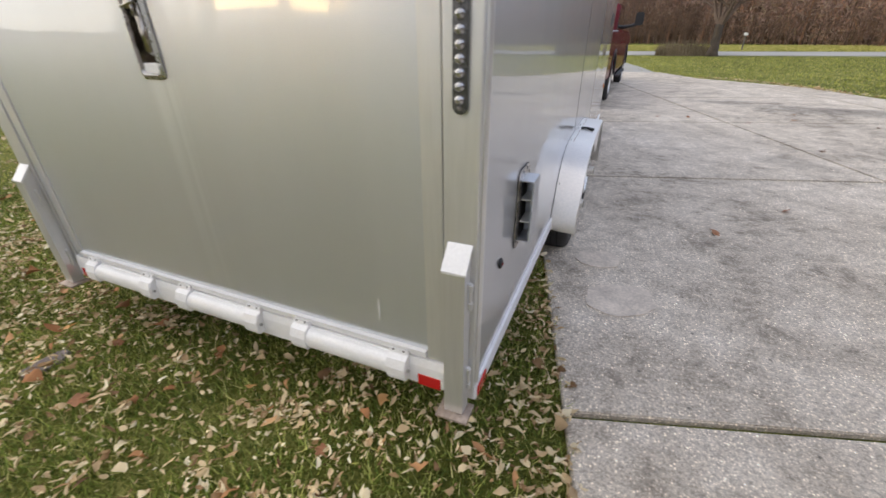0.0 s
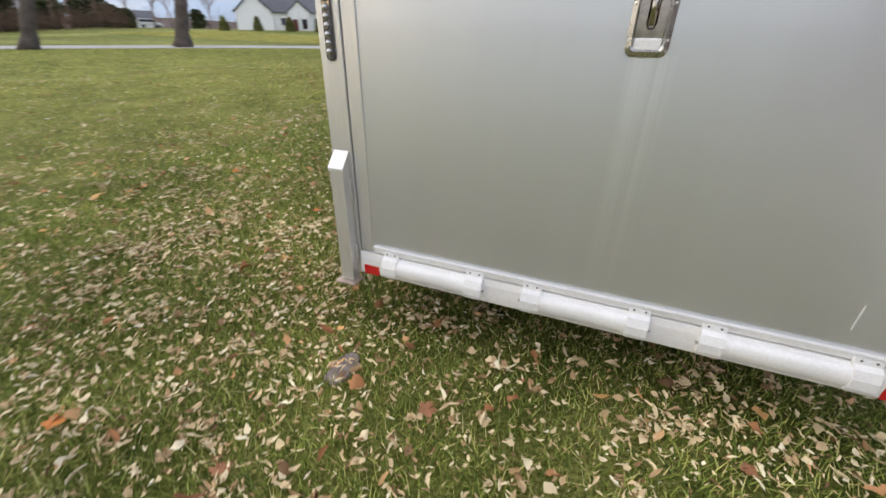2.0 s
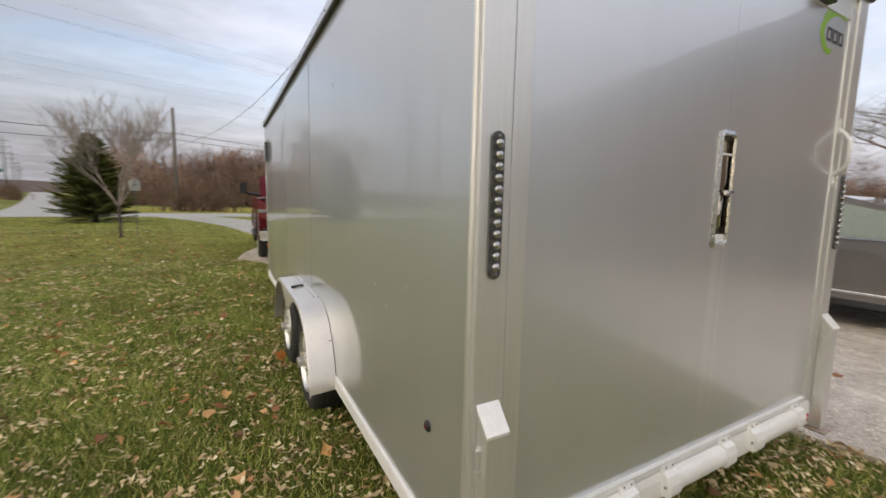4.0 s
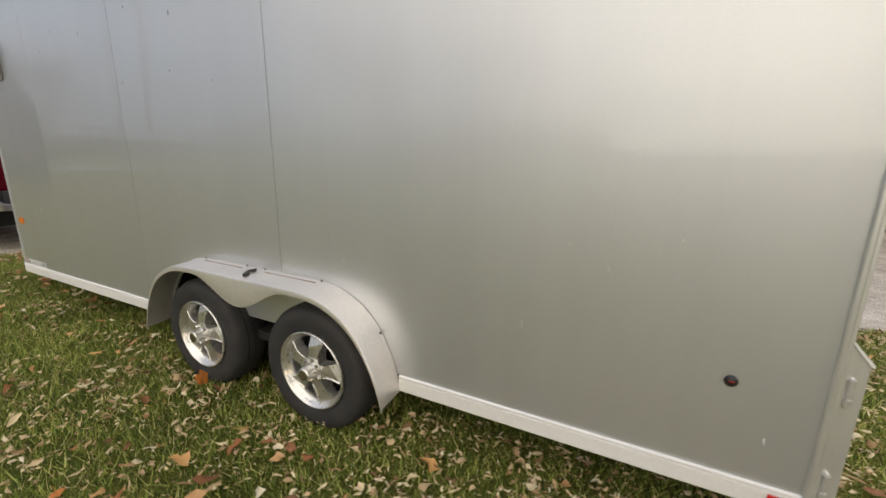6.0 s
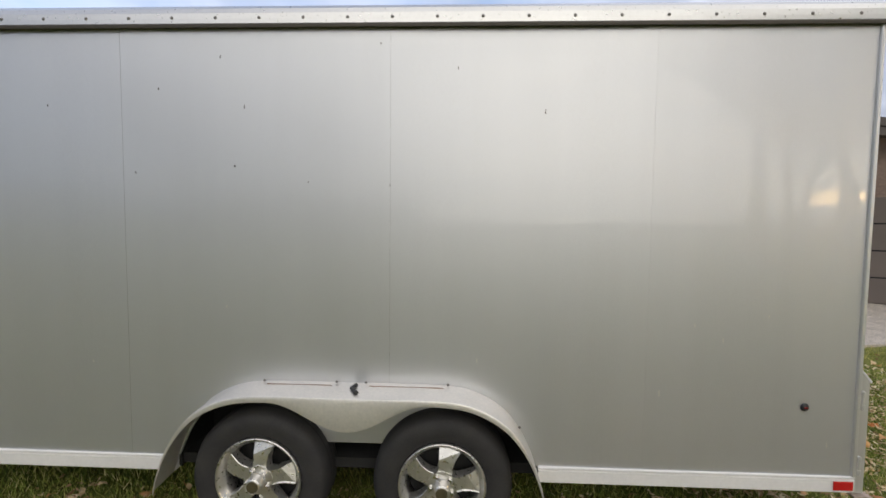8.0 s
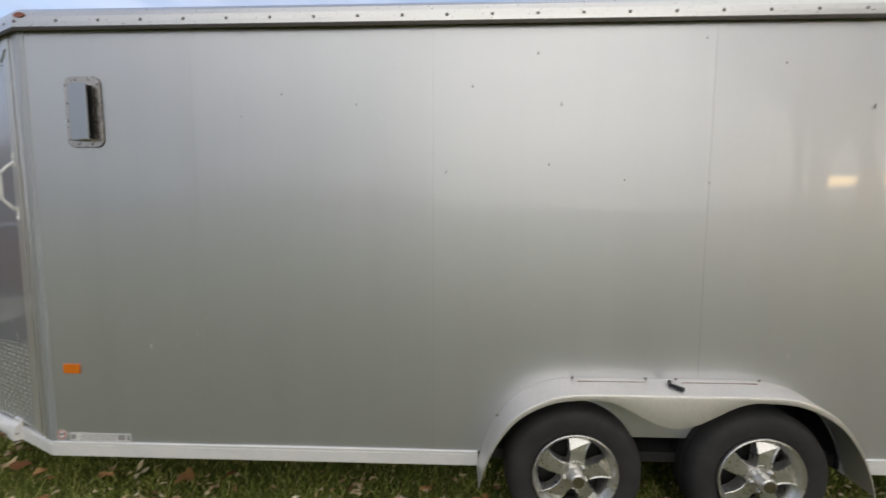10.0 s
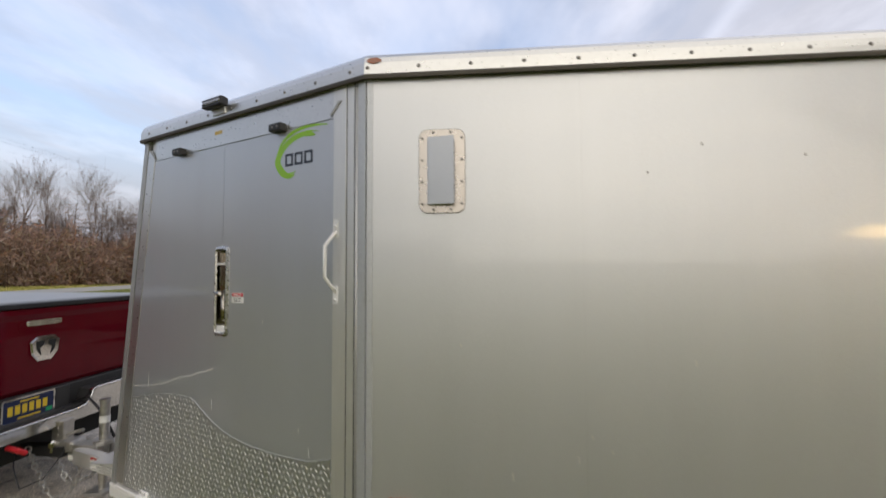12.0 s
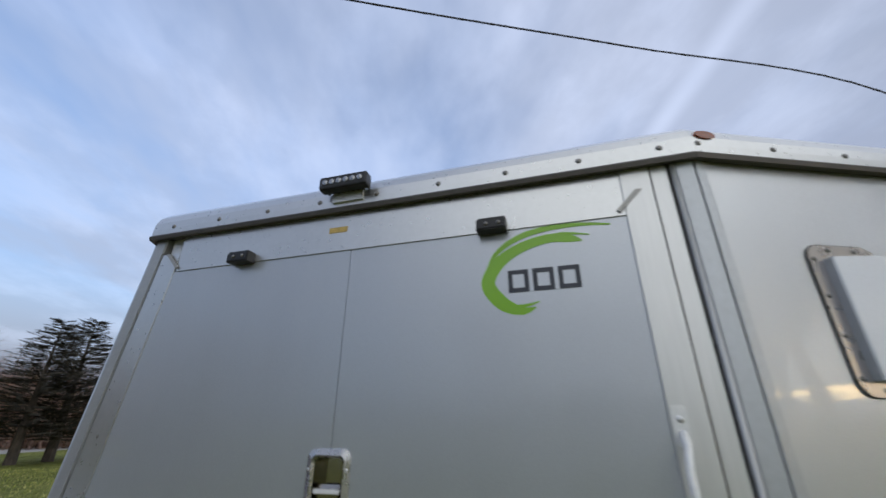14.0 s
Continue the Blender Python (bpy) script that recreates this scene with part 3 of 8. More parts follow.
def ribbon(name, line, width, lift, material, label):
    """A road along a line of points, with a little thickness."""
    pts = [Vector(p) for p in line]
    fine = []
    for i in range(len(pts) - 1):
        p0, p1, p2, p3 = pts[max(i - 1, 0)], pts[i], pts[i + 1], pts[min(i + 2, len(pts) - 1)]
        for j in range(8):
            t = j / 8
            fine.append(0.5 * ((2 * p1) + (p2 - p0) * t + (2 * p0 - 5 * p1 + 4 * p2 - p3) * t * t + (3 * p1 - p0 - 3 * p2 + p3) * t ** 3))
    fine.append(pts[-1])
    bm, rows = B(), []
    for i, p in enumerate(fine):
        d = (fine[min(i + 1, len(fine) - 1)] - fine[max(i - 1, 0)]).normalized()
        nrm = Vector((-d.y, d.x))
        row = []
        for o, dz in ((-width / 2 - 0.3, -0.15), (-width / 2, lift), (width / 2, lift), (width / 2 + 0.3, -0.15)):
            q = p + nrm * o
            row.append(bm.verts.new((q.x, q.y, ground_z(q.x, q.y) + dz)))
        rows.append(row)
    for a, b in zip(rows, rows[1:]):
        for i in range(3):
            bm.faces.new((a[i], a[i + 1], b[i + 1], b[i]))
    return tagged(part(name, bm, material, smooth=False), label, "road", kind="structure")


ground = build_ground()
ribbon("road", [(150, 44), (60, 39.5), (25, 38), (0, 37), (-14, 36), (-27, 31.5), (-37, 20), (-43, 6), (-47, -15), (-52, -60), (-60, -150)], 6.0, 0.05, ROAD, "pale worn country road crossing beyond the lawn")
ribbon("side_road", [(-12.0, 39), (-23.6, 80), (-59, 200), (-129, 440), (-247, 840)], 5.2, 0.04, ROAD, "straight side road running off to the horizon")
ribbon("drive_lane", [(2.0, 17.0), (0.9, 23), (-1.0, 29), (-4.0, 36)], 3.1, 0.028, ROAD, "pale driveway lane leading to the road")

DRIVE = [(4.6, -8), (3.35, -3), (2.56, 0), (1.57, 4), (0.6, 7.8), (-0.3, 9.5), (-0.15, 10.4), (0.5, 12.5), (0.55, 18.0), (3.6, 18.0), (4.6, 15.8), (7.0, 13.7), (7.9, 11.3), (12, 10), (20, 9.5), (20, -8)]


def in_poly(x, y, poly):
    """Whether points (arrays) lie inside an outline."""
    inside = np.zeros(x.shape, bool)
    m = len(poly)
    for i in range(m):
        (x0, y0), (x1, y1) = poly[i], poly[(i + 1) % m]
        if y0 == y1:
            continue
        hit = ((y0 > y) != (y1 > y)) & (x < (x1 - x0) * (y - y0) / (y1 - y0) + x0)
        inside ^= hit
    return inside


def clip(poly, a, b, c):
    """The part of an outline where a x + b y <= c."""
    out = []
    for i in range(len(poly)):
        p, q = poly[i], poly[(i + 1) % len(poly)]
        dp, dq = a * p[0] + b * p[1] - c, a * q[0] + b * q[1] - c
        if dp <= 0:
            out.append(p)
        if (dp < 0 < dq) or (dq < 0 < dp):
            t = dp / (dp - dq)
            out.append((p[0] + (q[0] - p[0]) * t, p[1] + (q[1] - p[1]) * t))
    return out

# ---- trailer ----
W, CORNER = 2.20, 5.42
VA = radians(23.5)
NOSE_S, SLANT = 1.665, 0.1375          # the nose leans: its foot stands further forward than its top


def nose_s(z):
    return NOSE_S + SLANT * (2.40 - z)


NX, NY = NOSE_S * math.sin(VA), CORNER + NOSE_S * math.cos(VA)
REAR = Frame(0, 0, 1, 0, 0, -1)
LEFT = Frame(0, 0, 0, 1, -1, 0)
RIGHT = Frame(W, 0, 0, 1, 1, 0)
VEE = Frame(0, CORNER, math.sin(VA), math.cos(VA), -math.cos(VA), math.sin(VA))
VEE_R = Frame(W, CORNER, -math.sin(VA), math.cos(VA), math.cos(VA), math.sin(VA))
NOSE = Frame(NX, NY, 1, 0, 0, 1)
WALL0, WALL1, RAIL0, TOP = 0.365, 2.42, 0.29, 2.52
PLAN = [(0, 0), (W, 0), (W, CORNER), (W - NX, NY), (NX, NY), (0, CORNER)]
SEAMS = [0.018, 0.965, 2.165, 3.44, 4.59, CORNER - 0.012]
WELL0, WELL1, WELL_TOP = 1.456, 3.214, 0.74

trailer = thing("enclosed_trailer", "silver-grey aluminium enclosed trailer with a V-nose, parked on the lawn edge", "trailer")


def offset_plan(o):
    """The plan's outline, moved out by o with mitred corners."""
    m, out = len(PLAN), []
    for i in range(m):
        a, p, b = Vector(PLAN[i - 1]), Vector(PLAN[i]), Vector(PLAN[(i + 1) % m])
        d0, d1 = (p - a).normalized(), (b - p).normalized()
        n0, n1 = Vector((d0.y, -d0.x)), Vector((d1.y, -d1.x))
        mi = (n0 + n1).normalized()
        out.append(p + mi * (o / max(mi.dot(n0), 0.3)))
    return out


def ring_profile(name, prof, material, label="", close_top=False, smooth=False):
    """A moulding that runs all round the plan: (out, z) pairs."""
    bm, rings = B(), []
    for o, z in prof:
        rings.append([bm.verts.new((p.x, p.y, z)) for p in offset_plan(o)])
    m = len(PLAN)
    for a, b in zip(rings, rings[1:]):
        for i in range(m):
            bm.faces.new((a[i], a[(i + 1) % m], b[(i + 1) % m], b[i]))
    if close_top:
        bm.faces.new(rings[-1])
    return part(name, bm, material, trailer, label, smooth)


# roof with its rounded cove, and the lip below it
ring_profile("roof", [(0.022, 2.416), (0.022, 2.436), (0.020, 2.462), (0.012, 2.486), (-0.006, 2.506), (-0.034, 2.518), (-0.30, 2.53)], TRIM, "rounded aluminium roof edge with rivets", True)
# the shadow under the roof edge is put into the lip's dark colour
ring_profile("roof_lip", [(-0.012, 2.421), (-0.012, 2.404), (0.024, 2.398), (0.027, 2.410), (0.018, 2.4215)], mat("shadow_aluminium", (0.11, 0.10, 0.09), 0.5, 0.6), "drip lip under the roof edge, its shadow painted dark")
def rivet_mesh():
    bm = B()
    lathe(bm, WORLD, (0, 0, 0), [(0.0085, 0.0), (0.008, 0.003), (0.005, 0.0055), (0.0015, 0.0065)], 8, axis="n")
    me = bpy.data.meshes.new("rivet")
    bmesh.ops.recalc_face_normals(bm, faces=bm.faces)
    bm.to_mesh(me)
    bm.free()
    me.materials.append(ALU)
    return me


RIVET = rivet_mesh()
RIVET_DARK = RIVET.copy()
RIVET_DARK.materials.clear()
RIVET_DARK.materials.append(mat("weathered_rivet", (0.24, 0.23, 0.22), 0.45, 0.8))


def rivet(f, s, n, z, parent=None, size=1.0, mesh=None):
    ob = new("rivet", mesh or RIVET_DARK)
    ob.parent = parent or trailer
    p = f(s, n, z)
    m = Matrix((f.s, -f.n, Vector((0, 0, 1)))).transposed().to_4x4()
    m = Matrix.Translation(p) @ m @ Matrix.Rotation(math.pi, 4, "Z") @ Matrix.Diagonal((size, size, size, 1))
    ob.matrix_basis = m
    return ob


for k in range(27):
    rivet(LEFT, 0.12 + 0.2035 * k, 0.0195, 2.441)
for k in range(9):
    rivet(VEE, 0.07 + 0.19 * k, 0.0195, 2.441)
for k in range(12):
    rivet(REAR, 0.06 + 0.189 * k, 0.0195, 2.441)


def fender_top(d):
    """Height of the fender's crown at d metres from its middle."""
    d = abs(d)
    ks = [(-0.45, 0.737), (0.0, 0.738), (0.42, 0.737), (0.54, 0.722), (0.64, 0.682), (0.72, 0.626), (0.785, 0.548), (0.838, 0.450), (0.873, 0.352), (0.888, 0.292), (0.90, 0.24)]
    for i in range(1, len(ks) - 2):
        (d0, z0), (d1, z1) = ks[i], ks[i + 1]
        if d <= d1:
            t = (d - d0) / (d1 - d0)
            m0 = (ks[i + 1][1] - ks[i - 1][1]) / (ks[i + 1][0] - ks[i - 1][0]) * (d1 - d0)
            m1 = (ks[i + 2][1] - ks[i][1]) / (ks[i + 2][0] - ks[i][0]) * (d1 - d0)
            return (2 * t ** 3 - 3 * t * t + 1) * z0 + (t ** 3 - 2 * t * t + t) * m0 + (3 * t * t - 2 * t ** 3) * z1 + (t ** 3 - t * t) * m1
    return 0.292


HOLLOW = (0.0010, 0.0022, 0.0012, 0.0020, 0.0012)
SEAM_DARK = mat("dark_seam_line", (0.17, 0.17, 0.17), 0.6, fine=60, var=0.25)


def side_panels(f, label):
    """Five sheets, each drawn a hair hollow between its seams."""
    for i in range(5):
        g0 = g1 = 0.0002
        s0, s1, k = SEAMS[i] + g0, SEAMS[i + 1] - g1, 48
        proud = (0.0003, 0.0, 0.0007, 0.0, 0.0002)[i]
        vs = []
        for j in range(k + 1):
            u = j / k
            s = s0 + (s1 - s0) * u
            low = max(WALL0, fender_top(s - 2.33) - 0.012) if abs(s - 2.33) < 0.862 else WALL0
            n = proud - HOLLOW[i] * math.sin(math.pi * u)
            vs += [f(s, n, low), f(s, n, WALL1), f(s, -0.012, WALL1), f(s, -0.012, low)]
        fs = [(4 * j + q, 4 * j + (q + 1) % 4, 4 * j + 4 + (q + 1) % 4, 4 * j + 4 + q) for j in range(k) for q in range(4)] + [(3, 2, 1, 0), (4 * k, 4 * k + 1, 4 * k + 2, 4 * k + 3)]
        bm = B()
        vs = [bm.verts.new(v) for v in vs]
        for q in fs:
            bm.faces.new([vs[j] for j in q])
        sheet = part("side_panel", bm, SKIN, trailer, label, True)
        sheet.data.set_sharp_from_angle(angle=radians(30))


side_panels(LEFT, "pewter painted aluminium side sheet, slightly streaked")
side_panels(RIGHT, "pewter painted aluminium side sheet, slightly streaked")

# thin dark beads added to draw the seams' dark lines, and the sheet behind the skirt between the wheels
for f in (LEFT, RIGHT):
    for q in SEAMS[2:4]:
        w = 0.0004
        low = fender_top(q - 2.33) - 0.004 if abs(q - 2.33) < 0.862 else WALL0
        part("seam_bead", prism(B(), [(q - w, 0.0003), (q, 0.0016), (q + w, 0.0003)], f, low, WALL1 - 0.003, "z"), SEAM_DARK, trailer, "thin dark bead added to draw the seam line")
    part("skirt_sheet", box(B(), f, 2.335 - 0.44, 2.335 + 0.44, -0.012, -0.006, 0.45, 0.728), SKIN, trailer, "plain sheet behind the fender skirt")

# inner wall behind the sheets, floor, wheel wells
# inner walls and underframe are coloured near black in place of shade
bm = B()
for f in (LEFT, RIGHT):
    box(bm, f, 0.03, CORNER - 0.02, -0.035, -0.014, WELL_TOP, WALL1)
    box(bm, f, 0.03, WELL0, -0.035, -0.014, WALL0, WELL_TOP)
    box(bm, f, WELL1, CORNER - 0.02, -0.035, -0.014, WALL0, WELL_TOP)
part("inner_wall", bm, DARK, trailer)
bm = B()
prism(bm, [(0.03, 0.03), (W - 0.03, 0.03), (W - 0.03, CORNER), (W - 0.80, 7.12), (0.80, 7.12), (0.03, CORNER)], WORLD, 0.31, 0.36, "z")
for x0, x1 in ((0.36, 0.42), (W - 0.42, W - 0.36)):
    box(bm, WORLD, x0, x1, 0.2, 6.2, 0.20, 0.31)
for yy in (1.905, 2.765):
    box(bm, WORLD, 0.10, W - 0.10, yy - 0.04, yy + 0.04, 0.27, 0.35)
part("underframe", bm, DARK, trailer, "floor frame and axles under the body, shade painted near black")
# wheel wells: their shade is painted in with the near-black colour
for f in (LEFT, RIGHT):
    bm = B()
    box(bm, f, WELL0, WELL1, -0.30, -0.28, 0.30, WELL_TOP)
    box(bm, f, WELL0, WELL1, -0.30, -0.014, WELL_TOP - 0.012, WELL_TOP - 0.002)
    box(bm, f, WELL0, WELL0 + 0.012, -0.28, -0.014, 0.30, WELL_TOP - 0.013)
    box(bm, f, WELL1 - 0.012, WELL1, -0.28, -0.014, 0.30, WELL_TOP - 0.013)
    part("wheel_well", bm, DARK, trailer, "inner wheel well, shade painted near black")

# bottom rails, broken at the fenders
RAIL_PROF = [(-0.03, 0.290), (0.006, 0.290), (0.008, 0.294), (0.008, 0.347), (0.003, 0.350), (0.003, 0.354), (0.010, 0.356), (0.010, 0.363), (0.004, 0.366), (-0.03, 0.366)]
for f, s0, s1 in ((LEFT, 0.0, WELL0 - 0.004), (LEFT, WELL1 + 0.004, CORNER), (RIGHT, 0.0, WELL0 - 0.004), (RIGHT, WELL1 + 0.004, CORNER), (VEE, 0.003, nose_s(0.33)), (VEE_R, 0.003, nose_s(0.33)), (Frame(nose_s(0.33) * math.sin(VA), CORNER + nose_s(0.33) * math.cos(VA), 1, 0, 0, 1), 0.0, W - 2 * nose_s(0.33) * math.sin(VA))):
    part("bottom_rail", prism(B(), RAIL_PROF, f, s0, s1, "s"), WHITE_RAIL, trailer, "pale aluminium bottom rail")

# nose wall and right vee wall
bm = B()
ring = []
for z in (WALL0, WALL1):
    ring += [VEE(nose_s(z), -0.002, z), VEE_R(nose_s(z), -0.002, z), VEE_R(nose_s(z) - 0.03, -0.03, z), VEE(nose_s(z) - 0.03, -0.03, z)]
ring = [bm.verts.new(p) for p in ring]
for q in ((0, 1, 2, 3), (4, 7, 6, 5), (0, 4, 5, 1), (1, 5, 6, 2), (2, 6, 7, 3), (3, 7, 4, 0)):
    bm.faces.new([ring[i] for i in q])
part("nose_wall", bm, SKIN, trailer)
part("vee_wall", prism(B(), [(0.02, WALL0), (nose_s(WALL0), WALL0), (nose_s(WALL1), WALL1), (0.02, WALL1)], VEE_R, -0.03, -0.002), SKIN, trailer)

GASKET = mat("grey_rubber_seal", (0.09, 0.09, 0.09), 0.6, fine=60, var=0.25)
POSTGREY = mat("grey_post_paint", (0.44, 0.45, 0.46), 0.4, 0.55, fine=90, coarse=3, var=0.1)
# corner posts
for f in (LEFT, RIGHT):
    bm = B()
    prism(bm, [(0.0, 0.0), (0.0172, 0.0), (0.0172, 0.009), (0.014, 0.012), (0.006, 0.012), (0.0, 0.006)], f, WALL0 + 0.002, WALL1 - 0.004, "z")
    part("corner_trim", bm, ALU, trailer)
for x0, x1 in ((0.0, 0.098), (W - 0.098, W)):
    bm = B()
    box(bm, REAR, x0, x1, -0.03, 0.012, 0.30, WALL1 - 0.004, 0.004)
    part("rear_corner_post", bm, ALU, trailer, "brushed aluminium rear corner post")
bm = B()
box(bm, REAR, 0.098, W - 0.098, -0.03, -0.004, 2.335, WALL1 - 0.004, 0.002)
part("rear_header", bm, ALU, trailer)
# front corner extrusion: painted grey strip, a half-round bead and the door post
part("corner_strip", box(B(), VEE, 0.002, 0.0405, -0.03, 0.005, WALL0, WALL1 - 0.005, 0.002), mat("grey_painted_trim", (0.55, 0.57, 0.60), 0.42, 0.55, var=0.08), trailer, "grey painted corner strip")
part("corner_strip", box(B(), LEFT, CORNER - 0.026, CORNER - 0.002, -0.005, 0.004, WALL0, WALL1 - 0.005, 0.0015), bpy.data.materials["grey_painted_trim"], trailer, "grey painted corner strip")
part("corner_bead", sweep(B(), [VEE(0.0475, 0.001, WALL0), VEE(0.0475, 0.001, WALL1 - 0.006)], 0.0068, 12), mat("grey_bead_aluminium", (0.52, 0.525, 0.53), 0.52, 0.5, fine=90, coarse=3, var=0.08), trailer, smooth=True)
for q in (0.0585, 0.0985):
    part("corner_gasket", box(B(), VEE, q - 0.0006, q + 0.0012, -0.02, 0.0035, WALL0, WALL1 - 0.006), GASKET, trailer, "dark rubber seal")
part("door_post", box(B(), VEE, 0.060, 0.098, -0.03, 0.002, WALL0, WALL1 - 0.006, 0.002), ALU, trailer)
part("door_post", prism(B(), [(nose_s(WALL0) - 0.044, WALL0), (nose_s(WALL0), WALL0), (nose_s(2.41), 2.41), (nose_s(2.41) - 0.044, 2.41)], VEE, -0.03, 0.004, bev=0.003), POSTGREY, trailer)
part("nose_corner", sweep(B(), [VEE(nose_s(WALL0) - 0.004, -0.024, WALL0), VEE(nose_s(WALL1) - 0.004, -0.024, WALL1 - 0.006)], 0.028, 14), POSTGREY, trailer, smooth=True)
part("front_header", box(B(), VEE, 0.098, 1.61, -0.03, -0.012, 2.347, WALL1 - 0.006, 0.002), ALU, trailer)


def latch(f, c, z0, z1, parent):
    """A recessed chrome cam-bar latch in its rounded tray."""
    w = 0.056
    outer, inner = rounded(c - w, c + w, z0, z1, 0.022), rounded(c - w + 0.013, c + w - 0.013, z0 + 0.014, z1 - 0.014, 0.014)
    inside = rounded(c - w + 0.019, c + w - 0.019, z0 + 0.020, z1 - 0.020, 0.012)
    shells = []
    for profile in (((outer, 0.0), (outer, 0.005), (inner, 0.011), (inside, 0.004)), ((inside, 0.004), (inside, -0.026))):
        bm = B()
        rings = [[bm.verts.new(f(s, n, z)) for s, z in pts] for pts, n in profile]
        for a, b in zip(rings, rings[1:]):
            for i in range(len(a)):
                bm.faces.new((a[i], a[(i + 1) % len(a)], b[(i + 1) % len(a)], b[i]))
        if len(shells):
            bm.faces.new(rings[-1])
        shells.append(bm)
    h = z1 - z0
    tray = part("latch", shells[1], LATCH, parent, "recessed chrome paddle latch")
    part("bezel", shells[0], BEZEL, tray, "bright riveted steel rim")
    part("paddle", prism(B(), [(-0.022, z0 + 0.50 * h), (-0.006, z0 + 0.50 * h), (-0.003, z0 + 0.56 * h), (-0.004, z1 - 0.20 * h), (-0.012, z1 - 0.17 * h), (-0.024, z1 - 0.20 * h)], f, c - 0.027, c + 0.027, "s", 0.002), LATCH, tray)
    part("handle_bar", sweep(B(), [f(c, -0.018, z0 + 0.17 * h), f(c, -0.012, z0 + 0.19 * h), f(c, -0.010, z0 + 0.48 * h)], [0.010, 0.014, 0.014], 12), LATCH, tray, smooth=True)
    bm = B()
    box(bm, f, c - 0.034, c + 0.034, -0.024, 0.006, z1 - 0.21 * h, z1 - 0.19 * h, 0.002)
    part("latch_tab", bm, ALU_BRIGHT, tray)
    bm = B()
    box(bm, f, c - 0.036, c + 0.036, -0.024, 0.004, z0 + 0.035 * h, z0 + 0.11 * h, 0.004)
    part("latch_tab", bm, ALU_BRIGHT, tray)
    bm = B()
    sweep(bm, [f(c, -0.01, z0 + 0.47 * h), f(c, 0.022, z0 + 0.47 * h)], 0.012, 10)
    sweep(bm, [f(c - 0.026, 0.020, z0 + 0.455 * h), f(c + 0.030, 0.020, z0 + 0.485 * h)], 0.006, 8)
    sweep(bm, [f(c + 0.016, 0.018, z0 + 0.485 * h), f(c + 0.019, 0.018, z0 + 0.43 * h), f(c + 0.010, 0.016, z0 + 0.40 * h)], 0.005, 6)
    part("lock", bm, LATCH, tray, smooth=True)
    for i in range(5):
        for sd in (-1, 1):
            rivet(f, c + sd * (w - 0.0075), 0.007, z0 + h * (0.1 + 0.2 * i), tray, 0.55, RIVET)


def door_skin(f, s0, s1, z0, z1, c, lz0, lz1, parent_label, sheet=DOORSKIN, lean=0.0):
    """The sheet of a ramp door, open where the latch sits, with its middle seam above the latch."""
    w, g = 0.05, 0.0008
    a, b = lz0 + 0.01, lz1 - 0.01
    pts = [(s0, z0), (s1 + lean * (z1 - z0), z0), (s1, z1), (c + g, z1), (c + g, b), (c + w, b), (c + w, a), (c - w, a), (c - w, b), (c - g, b), (c - g, z1), (s0, z1)]
    bm = prism(B(), pts, f, -0.03, 0.0)
    return part("ramp_door", bm, sheet, trailer, parent_label)


def grab_handle(f, s, z0, z1, out, lean, parent):
    bm = B()
    pts = [f(s, 0.006, z0 + 0.05), f(s + lean * 0.2, out * 0.55, z0 + 0.075), f(s + lean, out, z0 + 0.11), f(s + lean, out, z1 - 0.11), f(s + lean * 0.2, out * 0.55, z1 - 0.075), f(s, 0.006, z1 - 0.05)]
    sweep(bm, pts, 0.0075, 10)
    h = part("grab_handle", bm, ALU_BRIGHT, parent, "white-silver bent bar grab handle", smooth=True)
    for a, b in ((z0, z0 + 0.075), (z1 - 0.075, z1)):
        bm = B()
        prism(bm, rounded(s - 0.014, s + 0.014, a, b, 0.008), f, 0.0, 0.008, bev=0.001)
        part("mounting_tab", bm, ALU_BRIGHT, h)
        for zz in (a + 0.016, b - 0.026):
            rivet(f, s, 0.008, zz, h, 0.8, RIVET)


def catch(f, s, z, parent):
    bm = B()
    prism(bm, [(s - 0.038, z - 0.014), (s + 0.038, z - 0.014), (s + 0.038, z + 0.012), (s + 0.031, z + 0.018), (s - 0.038, z + 0.018)], f, 0.0, 0.040, bev=0.003)
    o = part("door_catch", bm, BLACK, parent, "black rubber door catch block")
    for ds in (-0.02, 0.012):
        rivet(f, s + ds, 0.040, z, o, 0.7)


GREEN = plain("green_decal", (0.24, 0.50, 0.012), 0.35, coat=0.4)
INK = plain("dark_decal", (0.012, 0.016, 0.03), 0.35, coat=0.4)


def strand(keys, k=8):
    """A brush stroke's outline: (along, up, half width) keys joined by a soft curve."""
    ps, mid = [Vector(q) for q in keys], []
    for i in range(len(ps) - 1):
        p0, p1, p2, p3 = ps[max(i - 1, 0)], ps[i], ps[i + 1], ps[min(i + 2, len(ps) - 1)]
        for t in (j / k for j in range(k)):
            mid.append(0.5 * ((2 * p1) + (p2 - p0) * t + (2 * p0 - 5 * p1 + 4 * p2 - p3) * t * t + (3 * p1 - p0 - 3 * p2 + p3) * t ** 3))
    mid.append(ps[-1])
    a, b = [], []
    for i, p in enumerate(mid):
        d = (mid[min(i + 1, len(mid) - 1)] - mid[max(i - 1, 0)]).to_2d().normalized()
        w = max(p.z, 0.0006)
        a.append((p.x - d.y * w, p.y + d.x * w))
        b.append((p.x + d.y * w, p.y - d.x * w))
    return a + b[::-1]


